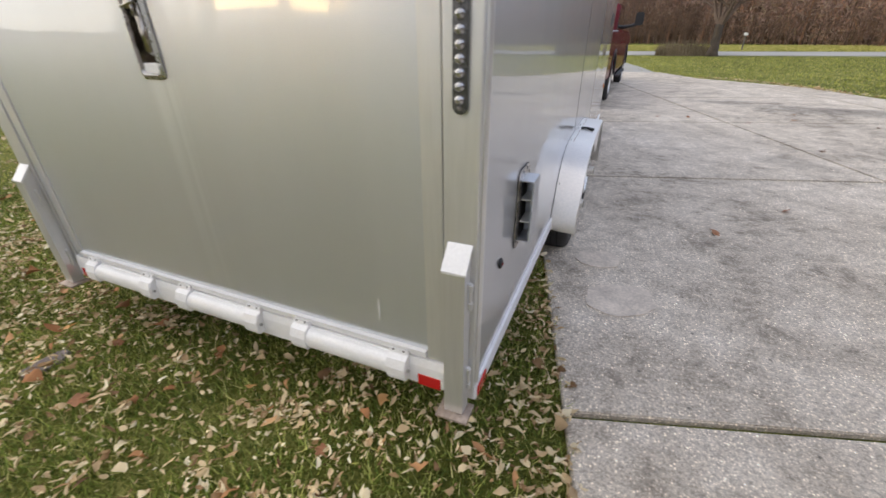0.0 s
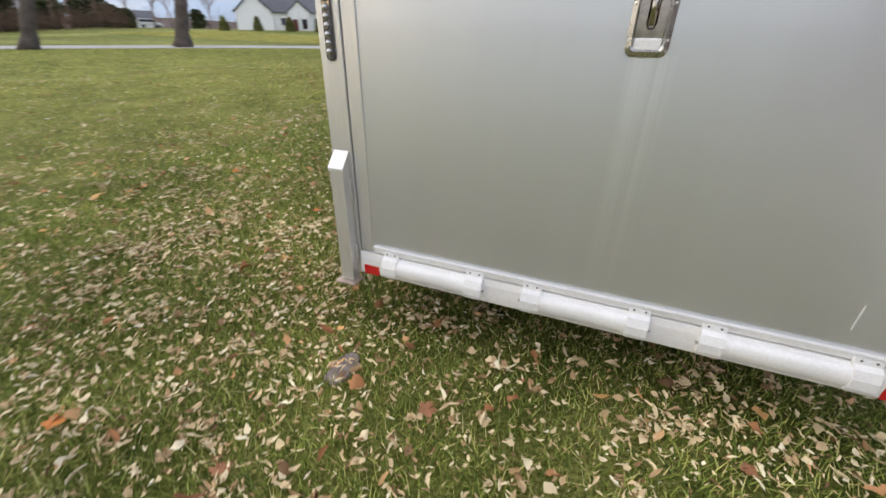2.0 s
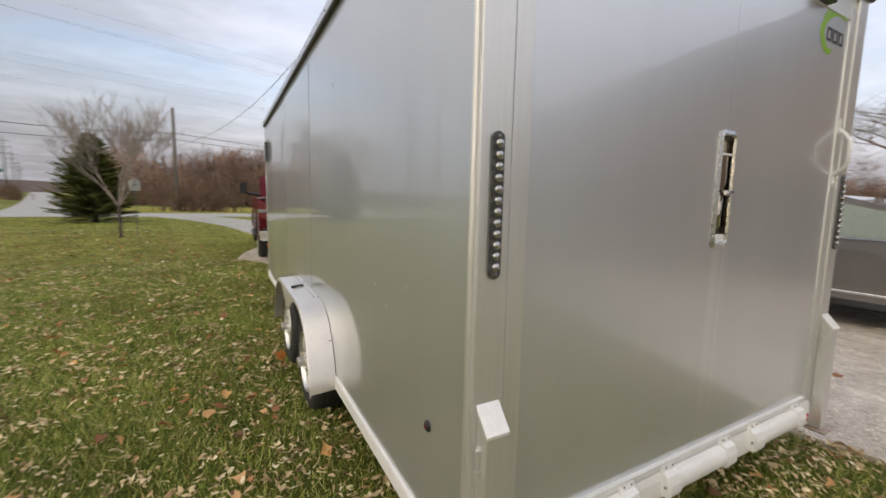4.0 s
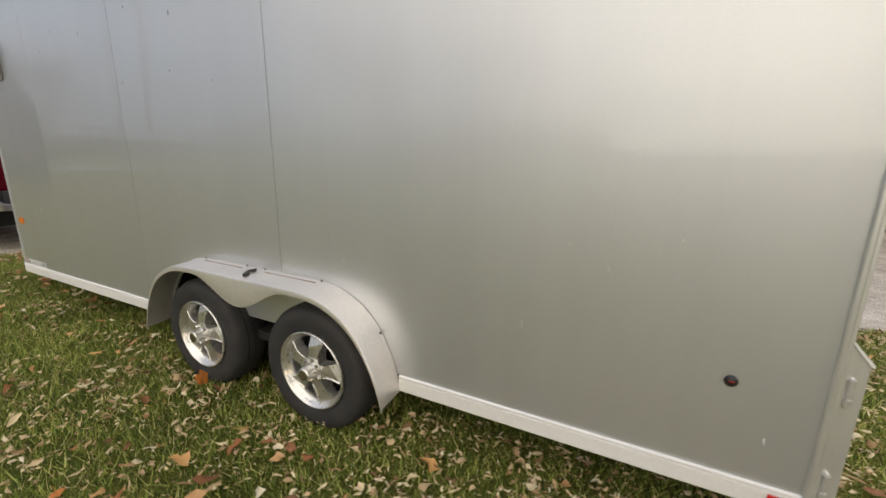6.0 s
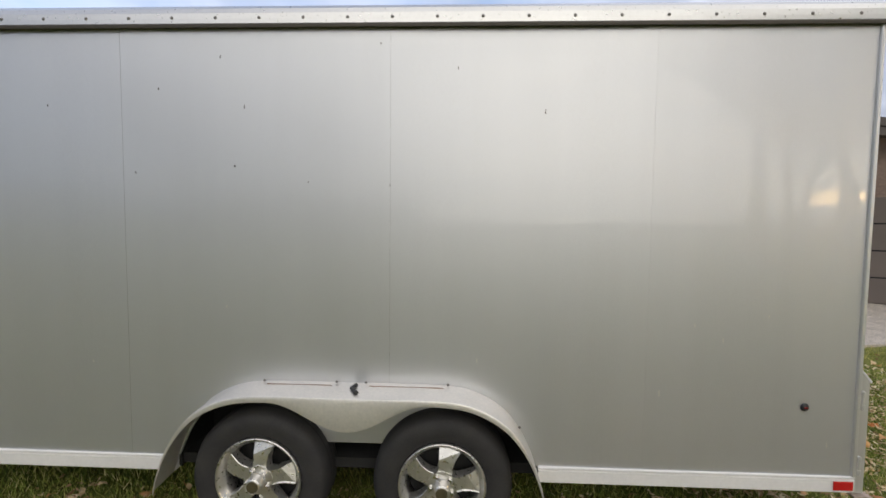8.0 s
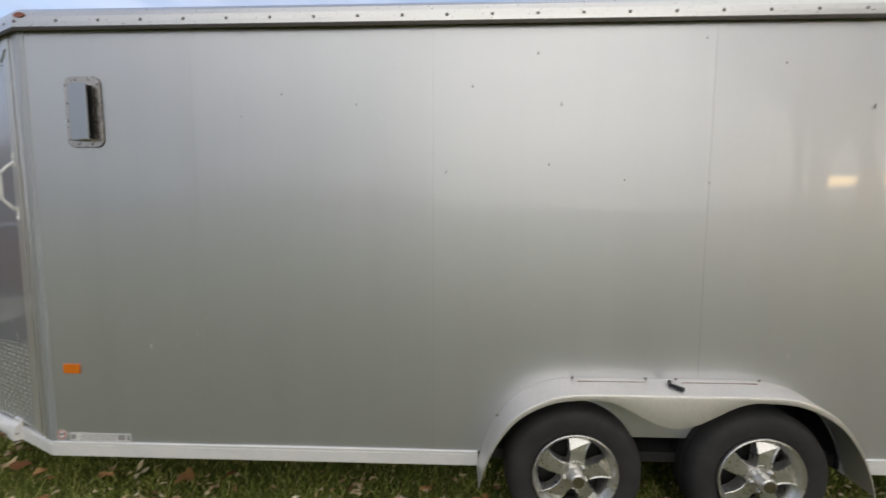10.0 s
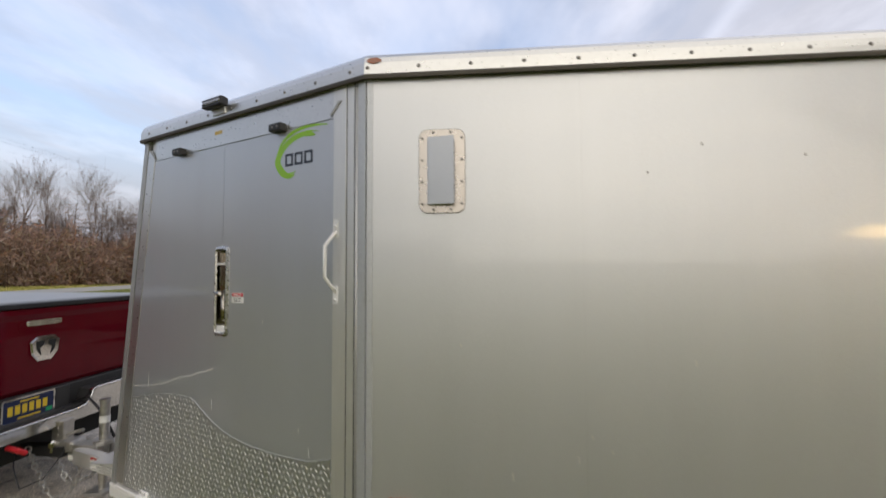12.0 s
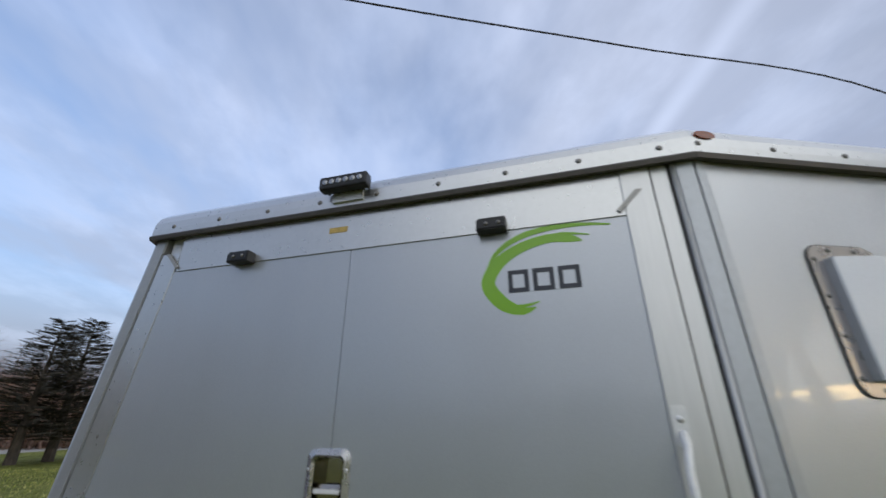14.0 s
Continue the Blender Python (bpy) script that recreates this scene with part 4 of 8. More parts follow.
def decal(f, parent, start, z, way):
    """The maker's mark as plain shapes: a green swoosh of brush strokes and three dark blocks. way: +1 when s runs to the viewer's right."""
    strokes = ([(0.128, -0.072, 0.002), (0.095, -0.078, 0.010), (0.050, -0.056, 0.017), (0.0175, -0.005, 0.0175), (0.045, 0.047, 0.016), (0.10, 0.083, 0.014), (0.17, 0.101, 0.012), (0.225, 0.095, 0.010), (0.252, 0.086, 0.002)],
               [(0.012, 0.022, 0.002), (0.042, 0.076, 0.006), (0.10, 0.113, 0.008), (0.17, 0.129, 0.0075), (0.25, 0.130, 0.005), (0.322, 0.121, 0.002)],
               [(0.15, 0.106, 0.003), (0.21, 0.110, 0.004), (0.272, 0.100, 0.001)],
               [(0.06, -0.066, 0.003), (0.105, -0.066, 0.004), (0.138, -0.058, 0.001)])
    for i, st in enumerate(strokes):
        pts = [(start + way * u, z + v) for u, v in strand(st)]
        part("decal", prism(B(), pts, f, 0.0004, 0.0010 + 0.0001 * i), GREEN, parent, "green brush-stroke swoosh decal")
    for j in range(3):
        s0, h, w = start + way * (0.092 + 0.0600 * j), 0.0285, 0.025
        bm = B()
        box(bm, f, s0 - w, s0 + w, 0.0005, 0.0014, z - h - 0.003, z - h + 0.008)
        box(bm, f, s0 - w, s0 + w, 0.0005, 0.0014, z + h - 0.014, z + h - 0.003)
        box(bm, f, s0 - w, s0 - w + 0.011, 0.0005, 0.0014, z - h + 0.008, z + h - 0.014)
        box(bm, f, s0 + w - 0.011, s0 + w, 0.0005, 0.0014, z - h + 0.008, z + h - 0.014)
        part("decal_block", bm, INK, parent)


def stile(f, s0, s1, z0, z1, parent, n=0.006, name="stile"):
    part(name, box(B(), f, s0, s1, -0.03, n, z0, z1, 0.002), ALU, parent)


# rear ramp door
rear_door = door_skin(REAR, 0.162, W - 0.162, 0.45, 2.28, 1.11, 1.253, 1.69, "plain pale pewter-grey rear ramp door with faint streaks", REARSKIN)
stile(REAR, 0.1025, 0.162, 0.42, 2.335, rear_door)
stile(REAR, W - 0.162, W - 0.1025, 0.42, 2.335, rear_door)
stile(REAR, 0.1625, W - 0.1625, 2.28, 2.332, rear_door, 0.005, "top_rail")
latch(REAR, 1.11, 1.253, 1.69, rear_door)
grab_handle(REAR, 2.065, 1.52, 1.84, 0.06, -0.03, rear_door)
catch(REAR, 0.46, 2.298, rear_door)
catch(REAR, 1.74, 2.298, rear_door)
decal(REAR, rear_door, 1.755, 2.185, 1)
for a in (0.0982, W - 0.1022):
    part("rear_gasket", box(B(), REAR, a, a + 0.0040, -0.03, -0.012, 0.42, 2.335), DARK, trailer)
# rear sill with its hinges
sill = part("rear_sill", prism(B(), [(-0.03, 0.30), (0.010, 0.30), (0.018, 0.308), (0.020, 0.34), (0.018, 0.385), (0.012, 0.4135), (-0.03, 0.4135)], REAR, 0.100, W - 0.100, "s"), WHITE_RAIL, trailer, "pale oxidised aluminium rear sill")
part("sill_strip", prism(B(), [(-0.03, 0.4205), (0.009, 0.4205), (0.009, 0.442), (0.016, 0.443), (0.016, 0.449), (-0.03, 0.449)], REAR, 0.166, W - 0.166, "s"), WHITE_RAIL, rear_door, "pale aluminium strip with a thin ledge")


ZINCPIN = mat("dull_pin_steel", (0.42, 0.42, 0.41), 0.45, 0.8)


def ramp_hinge(f, s0, s1, z, parent, n=0.018):
    """A long spring hinge: a swollen cover between two bracket plates that clip up over the seam."""
    arc = [(n - 0.010, z + 0.036)] + [(n + 0.004 + 0.029 * math.sin(q), z - 0.006 + 0.042 * math.cos(q)) for q in (math.pi * k / 14 for k in range(15))] + [(n - 0.010, z - 0.048)]
    h = part("ramp_hinge", prism(B(), arc, f, s0 + 0.05, s1 - 0.05, "s"), ALU_BRIGHT, parent, "smooth white half-round spring hinge cover", smooth=True)
    h.data.set_sharp_from_angle(angle=radians(35))
    for a, b in ((s0, s0 + 0.075), (s1 - 0.075, s1)):
        bm = B()
        prism(bm, [(n - 0.012, z + 0.064), (n + 0.001, z + 0.064), (n + 0.005, z + 0.046), (n + 0.024, z + 0.036), (n + 0.036, z + 0.004), (n + 0.036, z - 0.030), (n + 0.028, z - 0.048), (n - 0.010, z - 0.050)], f, a, b, "s", 0.003)
        plate = part("bracket", bm, ALU_BRIGHT, h)
        for ds in (0.018, 0.057):
            rivet(f, a + ds, n + 0.0015, z + 0.058, plate, 0.55)
    part("hinge_pin", sweep(B(), [f(s0 - 0.008, n + 0.018, z - 0.006), f(s1 + 0.008, n + 0.018, z - 0.006)], 0.0055, 8), ZINCPIN, h)


for a, b in ((0.225, 0.693), (0.856, 1.322), (1.484, 1.973)):
    ramp_hinge(REAR, a, b, 0.372, rear_door)


def corner_jack(x0, x1):
    """A drop-leg box on the corner post, with a slanted cap and a foot."""
    bm = B()
    prism(bm, [(0.0135, 0.275), (0.062, 0.275), (0.062, 0.806), (0.0135, 0.862)], REAR, x0, x1, "s")
    j = part("corner_jack", bm, ALU, trailer, "square aluminium drop-leg box with a slanted white cap")
    bm = B()
    prism(bm, [(0.0135, 0.864), (0.066, 0.802), (0.068, 0.811), (0.0135, 0.874)], REAR, x0 - 0.004, x1 + 0.004, "s")
    part("cap", bm, ALU_BRIGHT, j, "white painted cap")
    bm = B()
    box(bm, REAR, x0 - 0.022, x1 + 0.022, 0.004, 0.088, 0.262, 0.271, 0.001)
    part("foot", bm, mat("rusty_foot", (0.42, 0.34, 0.28), 0.6, 0.4, fine=50, coarse=14, var=0.4), j, "steel foot plate with light rust")
    for out in (x0 - 0.005, x1 + 0.005):
        for zc in (0.72, 0.41):
            bm = B()
            sweep(bm, [REAR(out, 0.03, zc - 0.045), REAR(out, 0.03, zc + 0.045)], 0.006, 8)
            sweep(bm, [REAR(out, 0.03, zc - 0.04), REAR(out, 0.03, zc - 0.02)], 0.009, 8)
            sweep(bm, [REAR(out, 0.03, zc + 0.02), REAR(out, 0.03, zc + 0.04)], 0.009, 8)
            part("hinge_knuckle", bm, ALU, j)


corner_jack(0.016, 0.080)
corner_jack(W - 0.080, W - 0.016)


def light_strip(x):
    bm = B()
    prism(bm, rounded(x - 0.019, x + 0.019, 1.208, 1.580, 0.0185, 6), REAR, 0.0125, 0.022, bev=0.003)
    base = part("tail_light_strip", bm, mat("smoked_lamp_base", (0.10, 0.10, 0.105), 0.25, 0.4, coat=0.6, var=0.25) if x < 1 else bpy.data.materials["smoked_lamp_base"], trailer, "black oval strip of twelve clear lamps")
    for k in range(12):
        bm = B()
        lathe(bm, REAR, (x, 0.0225, 1.240 + 0.0281 * k), [(0.0125, 0.0), (0.0115, 0.005), (0.008, 0.009), (0.002, 0.011)], 12)
        part("lamp", bm, CLEAR_LENS, base, smooth=True)
    rivet(REAR, x, 0.022, 1.222, base, 0.7)
    rivet(REAR, x, 0.022, 1.566, base, 0.7)


light_strip(0.051)
light_strip(W - 0.051)
for f, s0, s1, m in ((REAR, 0.117, 0.197, RED_LENS), (REAR, 2.005, 2.09, RED_LENS)):
    part("marker_reflector", box(B(), f, s0, s1, 0.0165, 0.022, 0.303, 0.352, 0.003), m, trailer, "red rear reflector")
for f in (LEFT, RIGHT):
    part("marker_reflector", box(B(), f, 0.010, 0.098, 0.0085, 0.014, 0.302, 0.345, 0.003), RED_LENS, trailer, "red side reflector")
    lamp = part("side_lamp", lathe(B(), f, (0.24, 0.0018, 0.688), [(0.019, 0.0), (0.019, 0.003), (0.012, 0.008), (0.002, 0.010)], 14), BLACK, trailer, "small oval side marker lamp", smooth=True)
    part("lens", box(B(), f, 0.231, 0.249, 0.008, 0.013, 0.684, 0.692, 0.003), plain("dark_red_lens", (0.20, 0.01, 0.01), 0.25), lamp)
    part("front_reflector", box(B(), f, 5.238, 5.326, 0.002, 0.008, 0.731, 0.781, 0.004), AMBER, trailer, "bright amber reflector plate")


def vent(f, s0, s1, z0, z1, mouth):
    """A flow-through vent: a riveted plate with a hooded cover."""
    plate = part("wall_vent", prism(B(), rounded(s0, s1, z0, z1, 0.034), f, 0.0030, 0.006, bev=0.002), mat("warm_vent_plate", (0.56, 0.52, 0.48), 0.28, 0.95, fine=20, coarse=9, var=0.05, rvar=0.04), trailer, "riveted metal flow-through vent with a warm-toned plate")
    part("sealant", prism(B(), rounded(s0 - 0.002, s1 + 0.002, z0 - 0.002, z1 + 0.002, 0.035), f, 0.0002, 0.0032), GASKET, plate, "dark sealant line")
    a, b = s0 + 0.034, s1 - 0.034
    bm = B()
    if mouth:
        prism(bm, rounded(a, b, z0 + 0.030, z1 - 0.036, 0.008), f, 0.046, 0.052, bev=0.002)
        for za in (z0 + 0.030, z1 - 0.042):
            box(bm, f, a, b, 0.005, 0.0465, za, za + 0.004)
        far = b if mouth < 0 else a
        box(bm, f, far - 0.002, far + 0.002, 0.005, 0.0465, z0 + 0.035, z1 - 0.043)
    else:
        # a lid that leans towards the nose and stands open to the rear
        prism(bm, [(a + 0.006, 0.044), (a + 0.006, 0.038), (b - 0.004, 0.020), (b - 0.004, 0.005), (b, 0.005), (b, 0.024), (b - 0.004, 0.027)], f, z0 + 0.030, z1 - 0.036, "z", 0.0012)
        for za in (z0 + 0.031, z1 - 0.040):
            prism(bm, [(a + 0.016, 0.005), (b - 0.003, 0.005), (b - 0.003, 0.021), (a + 0.016, 0.037)], f, za, za + 0.003, "z")
    part("cover", bm, DOORSKIN, plate, "raised grey sheet-metal cover")
    bm = B()
    box(bm, f, a + 0.006, b - 0.006, 0.0055, 0.009, z0 + 0.040, z1 - 0.040)
    part("opening", bm, DARK, plate)
    bm = B()
    for k in (0.36, 0.64) if mouth else ():
        zz = z0 + (z1 - z0) * k
        box(bm, f, a + 0.003, b - 0.003, 0.010, 0.046, zz - 0.003, zz + 0.003)
    if mouth:
        part("baffle", bm, ALU, plate)
    for i in range(4):
        zz = z0 + 0.035 + (z1 - z0 - 0.07) * i / 3
        for ss in (s0 + 0.012, s1 - 0.012):
            rivet(f, ss, 0.005, zz, plate, 0.7)
    for ss in (s0 + 0.055, s1 - 0.055):
        for zz in (z0 + 0.012, z1 - 0.012):
            rivet(f, ss, 0.005, zz, plate, 0.7)
    return plate


vent(LEFT, 5.030, 5.208, 1.863, 2.190, 0)
vent(RIGHT, 0.42, 0.59, 0.645, 0.95, -1)


def build_fender(f):
    mid, wide, k = 2.335, 0.156, 110
    ds = [-0.888 + 1.776 * i / k for i in range(k + 1)]
    bm, rows = B(), []
    for d in ds:
        z = fender_top(d)
        low = z - (0.030 + (0.125 * (0.5 + 0.5 * math.cos(math.pi * d / 0.36)) if abs(d) < 0.36 else 0))
        tip = 0.02 * smooth01(0.78, 0.888, abs(d))
        row = [(0.001, z + 0.012), (0.03, z + 0.006), (wide - 0.012, z), (wide - 0.003, z - 0.004), (wide, z - 0.012), (wide - 0.001, low), (wide - 0.008, low), (wide - 0.010, z - 0.014), (0.03, z - 0.006), (0.001, z - 0.002)]
        rows.append([bm.verts.new(f(mid + d, n, zz)) for n, zz in row])
    m = len(rows[0])
    for a, b in zip(rows, rows[1:]):
        for i in range(m):
            bm.faces.new((a[i], a[(i + 1) % m], b[(i + 1) % m], b[i]))
    bm.faces.new(rows[0])
    bm.faces.new(rows[-1][::-1])
    fn = part("fender", bm, FENDER, trailer, "white-silver aluminium tandem fender with a wavy skirt")
    fn.data.polygons.foreach_set("use_smooth", [len(q.vertices) == 4 for q in fn.data.polygons])
    fn.data.set_sharp_from_angle(angle=radians(40))
    for d in (-0.45, -0.06, 0.08, 0.43, -0.79, 0.79):
        p = Vector((0, 0, 0))
        rivet(f, mid + d, 0.012, fender_top(d) + 0.018, fn, 0.8)
    for s0, s1 in ((-0.43, -0.08), (0.10, 0.41)):
        part("seam_rust", box(B(), f, mid + s0, mid + s1, 0.030, 0.0318, 0.743, 0.747), RUST, fn, "thin rusty seam line")
    bm = B()
    sweep(bm, [f(mid - 0.02, 0.035, 0.752), f(mid - 0.005, 0.07, 0.752), f(mid - 0.04, 0.12, 0.748)], [0.010, 0.008, 0.012], 6)
    part("bungee_clip", bm, BLACK, fn, "dark tie clip lying on the fender")
    return fn


FENDER = mat("fender_aluminium", (0.78, 0.765, 0.74), 0.36, 0.7, fine=80, coarse=4, var=0.08, bump=0.0003, tint=(0.86, 0.83, 0.79))
RUST = mat("rust", (0.24, 0.13, 0.065), 0.85, fine=90, var=0.4)
build_fender(LEFT)
build_fender(RIGHT)


def build_wheel(f, s, turn):
    """Tyre, five-spoke machined rim, hub cap and nuts; the outer face stands 10 cm out of the wall."""
    z, out = 0.312, 0.098
    prof = [(0.190, -0.19), (0.215, -0.20), (0.285, -0.205), (0.312, -0.190), (0.324, -0.165), (0.327, -0.10), (0.324, -0.035), (0.312, -0.010), (0.300, 0.002), (0.270, 0.010), (0.235, 0.006), (0.208, -0.002), (0.198, -0.012), (0.192, -0.03)]
    bm = B()
    lathe(bm, f, (s, out - 0.005, z), prof, 56, close=True)
    w = part("wheel", bm, RUBBER, trailer, "black trailer tyre on a five-spoke rim", smooth=True)
    grooves = B()
    for o in (-0.06, -0.10, -0.14):
        lathe(grooves, f, (s, out - 0.005, z), [(0.3272, o - 0.004), (0.3276, o), (0.3272, o + 0.004)], 48, close=True)
    part("tread_groove", grooves, DARK, w)
    bm = B()
    lathe(bm, f, (s, out - 0.005, z), [(0.199, -0.006), (0.203, 0.005), (0.200, 0.012), (0.194, 0.011), (0.190, 0.002), (0.182, -0.006), (0.180, -0.014), (0.174, -0.016), (0.171, -0.05), (0.164, -0.12)], 48, close=True)
    part("rim", bm, RIM, w, "machined aluminium rim", smooth=True)
    bm = B()
    lathe(bm, f, (s, out - 0.005, z), [(0.165, -0.10), (0.02, -0.10), (0.02, -0.12), (0.165, -0.12)], 32, close=True)
    part("brake_drum", bm, DARK, w)
    for k in range(5):
        a = radians(turn + 72 * k)
        ca, sa = math.cos(a), math.sin(a)

        def at(r, t, n):
            return f(s + r * ca - t * sa, out + n, z + r * sa + t * ca)
        bm = B()
        # flat machined face that runs out to a swept tip; beyond a slanted edge it dives to the barrel
        face = [(0.040, 0.038, -0.006), (0.085, 0.030, -0.006), (0.120, 0.034, -0.008), (0.166, 0.052, -0.014), (0.116, -0.036, -0.009), (0.080, -0.031, -0.007), (0.040, -0.036, -0.006)]
        edge = [(0.172, 0.030, -0.022), (0.172, -0.014, -0.028), (0.164, -0.044, -0.030)]
        top = [bm.verts.new(at(*q)) for q in face]
        low = [bm.verts.new(at(*q)) for q in edge]
        back = [bm.verts.new(at(r, t, -0.062)) for r, t, n in face[:4] + edge + face[5:]]
        bm.faces.new(top)
        for q in ((top[3], low[0], low[1]), (top[3], low[1], top[4]), (top[4], low[1], low[2])):
            bm.faces.new(q)
        loop = top[:4] + low + top[5:]
        bm.faces.new((low[2], top[5], top[4]))
        for i in range(len(loop)):
            j = (i + 1) % len(loop)
            bm.faces.new((loop[i], back[i], back[j], loop[j]))
        bm.faces.new(back)
        # raised lip along the swept side
        sweep(bm, [at(0.066, 0.034, -0.005), at(0.090, 0.030, -0.004), at(0.122, 0.034, -0.006), at(0.165, 0.051, -0.012)], 0.0035, 6)
        part("spoke", bm, RIM, w)
        b = radians(turn + 36 + 72 * k)
        bm = B()
        lathe(bm, f, (s + 0.052 * math.cos(b), out, z + 0.052 * math.sin(b)), [(0.010, -0.012), (0.010, 0.010), (0.006, 0.014)], 6)
        part("lug_nut", bm, CHROME, w)
    bm = B()
    lathe(bm, f, (s, out, z), [(0.068, -0.03), (0.068, -0.003), (0.040, 0.0), (0.036, 0.008), (0.035, 0.048), (0.030, 0.052), (0.003, 0.052)], 24)
    part("hub", bm, RIM, w)
    bm = B()
    lathe(bm, f, (s, out + 0.052, z), [(0.027, 0.0), (0.026, 0.003), (0.003, 0.004)], 20)
    part("hub_cap", bm, mat("brass_cap", (0.25, 0.22, 0.15), 0.35, 0.8), w)


for f in (LEFT, RIGHT):
    build_wheel(f, 1.905, 28)
    build_wheel(f, 2.762, 24)

# front ramp door on the left side of the vee
front_door = door_skin(VEE, 0.170, 1.556, 0.385, 2.278, 0.907, 1.320, 1.764, "grey front ramp door with a tread-plate stone guard", lean=0.134)
stile(VEE, 0.101, 0.170, 0.385, 2.405, front_door)
part("stile", prism(B(), [(1.556 + 0.134 * 1.893 + 0.0005, 0.385), (nose_s(0.385) - 0.048, 0.385), (nose_s(2.345) - 0.048, 2.345), (1.5475, 2.345)], VEE, -0.03, 0.002, bev=0.0015), TRIM, front_door)
part("top_rail", box(B(), VEE, 0.1705, 1.545, -0.03, 0.004, 2.2785, 2.408), TRIM, front_door)
for s0, d in ((0.170, 1), (1.556, -1)):
    bm = B()
    prism(bm, [(s0 - 0.045 * d, 2.342), (s0 + 0.012 * d, 2.285), (s0 + 0.020 * d, 2.292), (s0 - 0.030 * d, 2.343)], VEE, 0.006, 0.0095)
    part("corner_weld", bm, mat("weld_bead", (0.45, 0.44, 0.42), 0.55, 0.7, fine=200, bump=0.001), front_door, "rough weld bead across the frame corner")
latch(VEE, 0.907, 1.320, 1.764, front_door)
grab_handle(VEE, 0.152, 1.505, 1.85, 0.055, 0.012, front_door)
part("caution_sticker", box(B(), VEE, 0.925, 0.985, 0.0042, 0.0052, 2.338, 2.356), mat("worn_yellow_sticker", (0.62, 0.44, 0.12), 0.5, fine=150, coarse=40, var=0.35), front_door, "small worn yellow sticker")
catch(VEE, 0.495, 2.285, front_door)
catch(VEE, 1.275, 2.285, front_door)
decal(VEE, front_door, 0.531, 2.140, -1)
for a, b in ((0.33, 0.80), (1.16, 1.60)):
    ramp_hinge(VEE, a, b, 0.345, front_door, 0.012)
# danger sticker
STICKER = mat("white_sticker", (0.78, 0.78, 0.76), 0.45, fine=80, var=0.05)
st = part("warning_sticker", prism(B(), rounded(0.738, 0.828, 1.486, 1.536, 0.003), VEE, 0.0004, 0.0012), STICKER, front_door, "white and red danger sticker")
part("red_band", prism(B(), rounded(0.741, 0.825, 1.518, 1.534, 0.002), VEE, 0.0013, 0.0017), plain("sticker_red", (0.55, 0.02, 0.04), 0.4), st)
bar_text(VEE, "DANGER", 0.783, 0.0022, 1.5205, 0.0150, STICKER, st, True)
bar_text(VEE, "Heavy Door", 0.783, 0.0017, 1.5055, 0.0105, INK, st, True)
bar_text(VEE, "Stand Clear", 0.783, 0.0017, 1.4935, 0.0105, INK, st, True)
st = part("caution_sticker", prism(B(), rounded(0.884, 0.957, 2.350, 2.388, 0.002), VEE, -0.0015, -0.0006), plain("sticker_yellow", (0.62, 0.40, 0.05), 0.5), trailer, "small yellow caution sticker")
bm = B()
for k in range(3):
    box(bm, VEE, 0.892, 0.950, -0.0004, 0.0, 2.355 + 0.009 * k, 2.359 + 0.010 * k)
part("print", bm, INK, st)


def guard_top(s):
    """The wavy upper edge of the stone guard."""
    ks = [(0.17, 0.885), (0.30, 0.845), (0.53, 0.832), (0.70, 0.838), (0.85, 0.858), (0.97, 0.900), (1.06, 0.945), (1.13, 0.983), (1.17, 0.986), (1.24, 0.985), (1.34, 0.980), (1.47, 0.955), (1.62, 0.925), (1.75, 0.905)]
    for (s0, z0), (s1, z1) in zip(ks, ks[1:]):
        if s <= s1:
            return z0 + (z1 - z0) * (s - s0) / (s1 - s0)
    return ks[-1][1]


TREAD = mat("tread_plate", (0.56, 0.575, 0.61), 0.40, 0.85, fine=60, coarse=5, var=0.12)
pts = [(0.174, 0.39)] + [(0.174 + 1.558 * i / 40, guard_top(0.174 + 1.558 * i / 40)) for i in range(41)] + [(1.802, 0.39)]
guard = part("stone_guard", prism(B(), pts, VEE, 0.0005, 0.003), TREAD, front_door, "bright tread-plate stone guard with a wavy top edge")
# lozenges get a paler material than the plate, as painted glints
vs, fs = [], []
i = 0
for r in range(24):
    for q in range(60):
        s, z = 0.186 + 0.0272 * q + 0.0136 * (r % 2), 0.402 + 0.0245 * r
        if s > 1.798 - 0.134 * (z - 0.39) - 0.012 or z > guard_top(s) - 0.012:
            continue
        a = radians(42 if (q + r) % 2 else 138)
        ca, sa = math.cos(a), math.sin(a)
        b0 = len(vs)
        for u, v, h in ((-0.0115, 0, 0.003), (0, -0.0036, 0.003), (0.0115, 0, 0.003), (0, 0.0036, 0.003), (-0.005, 0, 0.0044), (0.005, 0, 0.0044)):
            vs.append(VEE(s + u * ca - v * sa, h, z + u * sa + v * ca))
        fs += [tuple(b0 + j for j in t) for t in ((0, 1, 4), (1, 5, 4), (1, 2, 5), (2, 3, 5), (3, 4, 5), (3, 0, 4))]
quick("tread_relief", vs, fs, ALU_BRIGHT, guard, "raised lozenges of the tread plate, glints painted pale")["kind"] = "stuff"
# pale sealant smear and scratches above the guard
SMEAR = mat("pale_scratch", (0.72, 0.72, 0.70), 0.6, fine=200, var=0.2)
bm = B()
line = [(1.735, 0.968), (1.60, 0.985), (1.48, 1.006), (1.40, 1.024), (1.30, 1.060), (1.22, 1.083), (1.15, 1.094), (1.08, 1.121), (1.02, 1.132), (0.966, 1.149)]
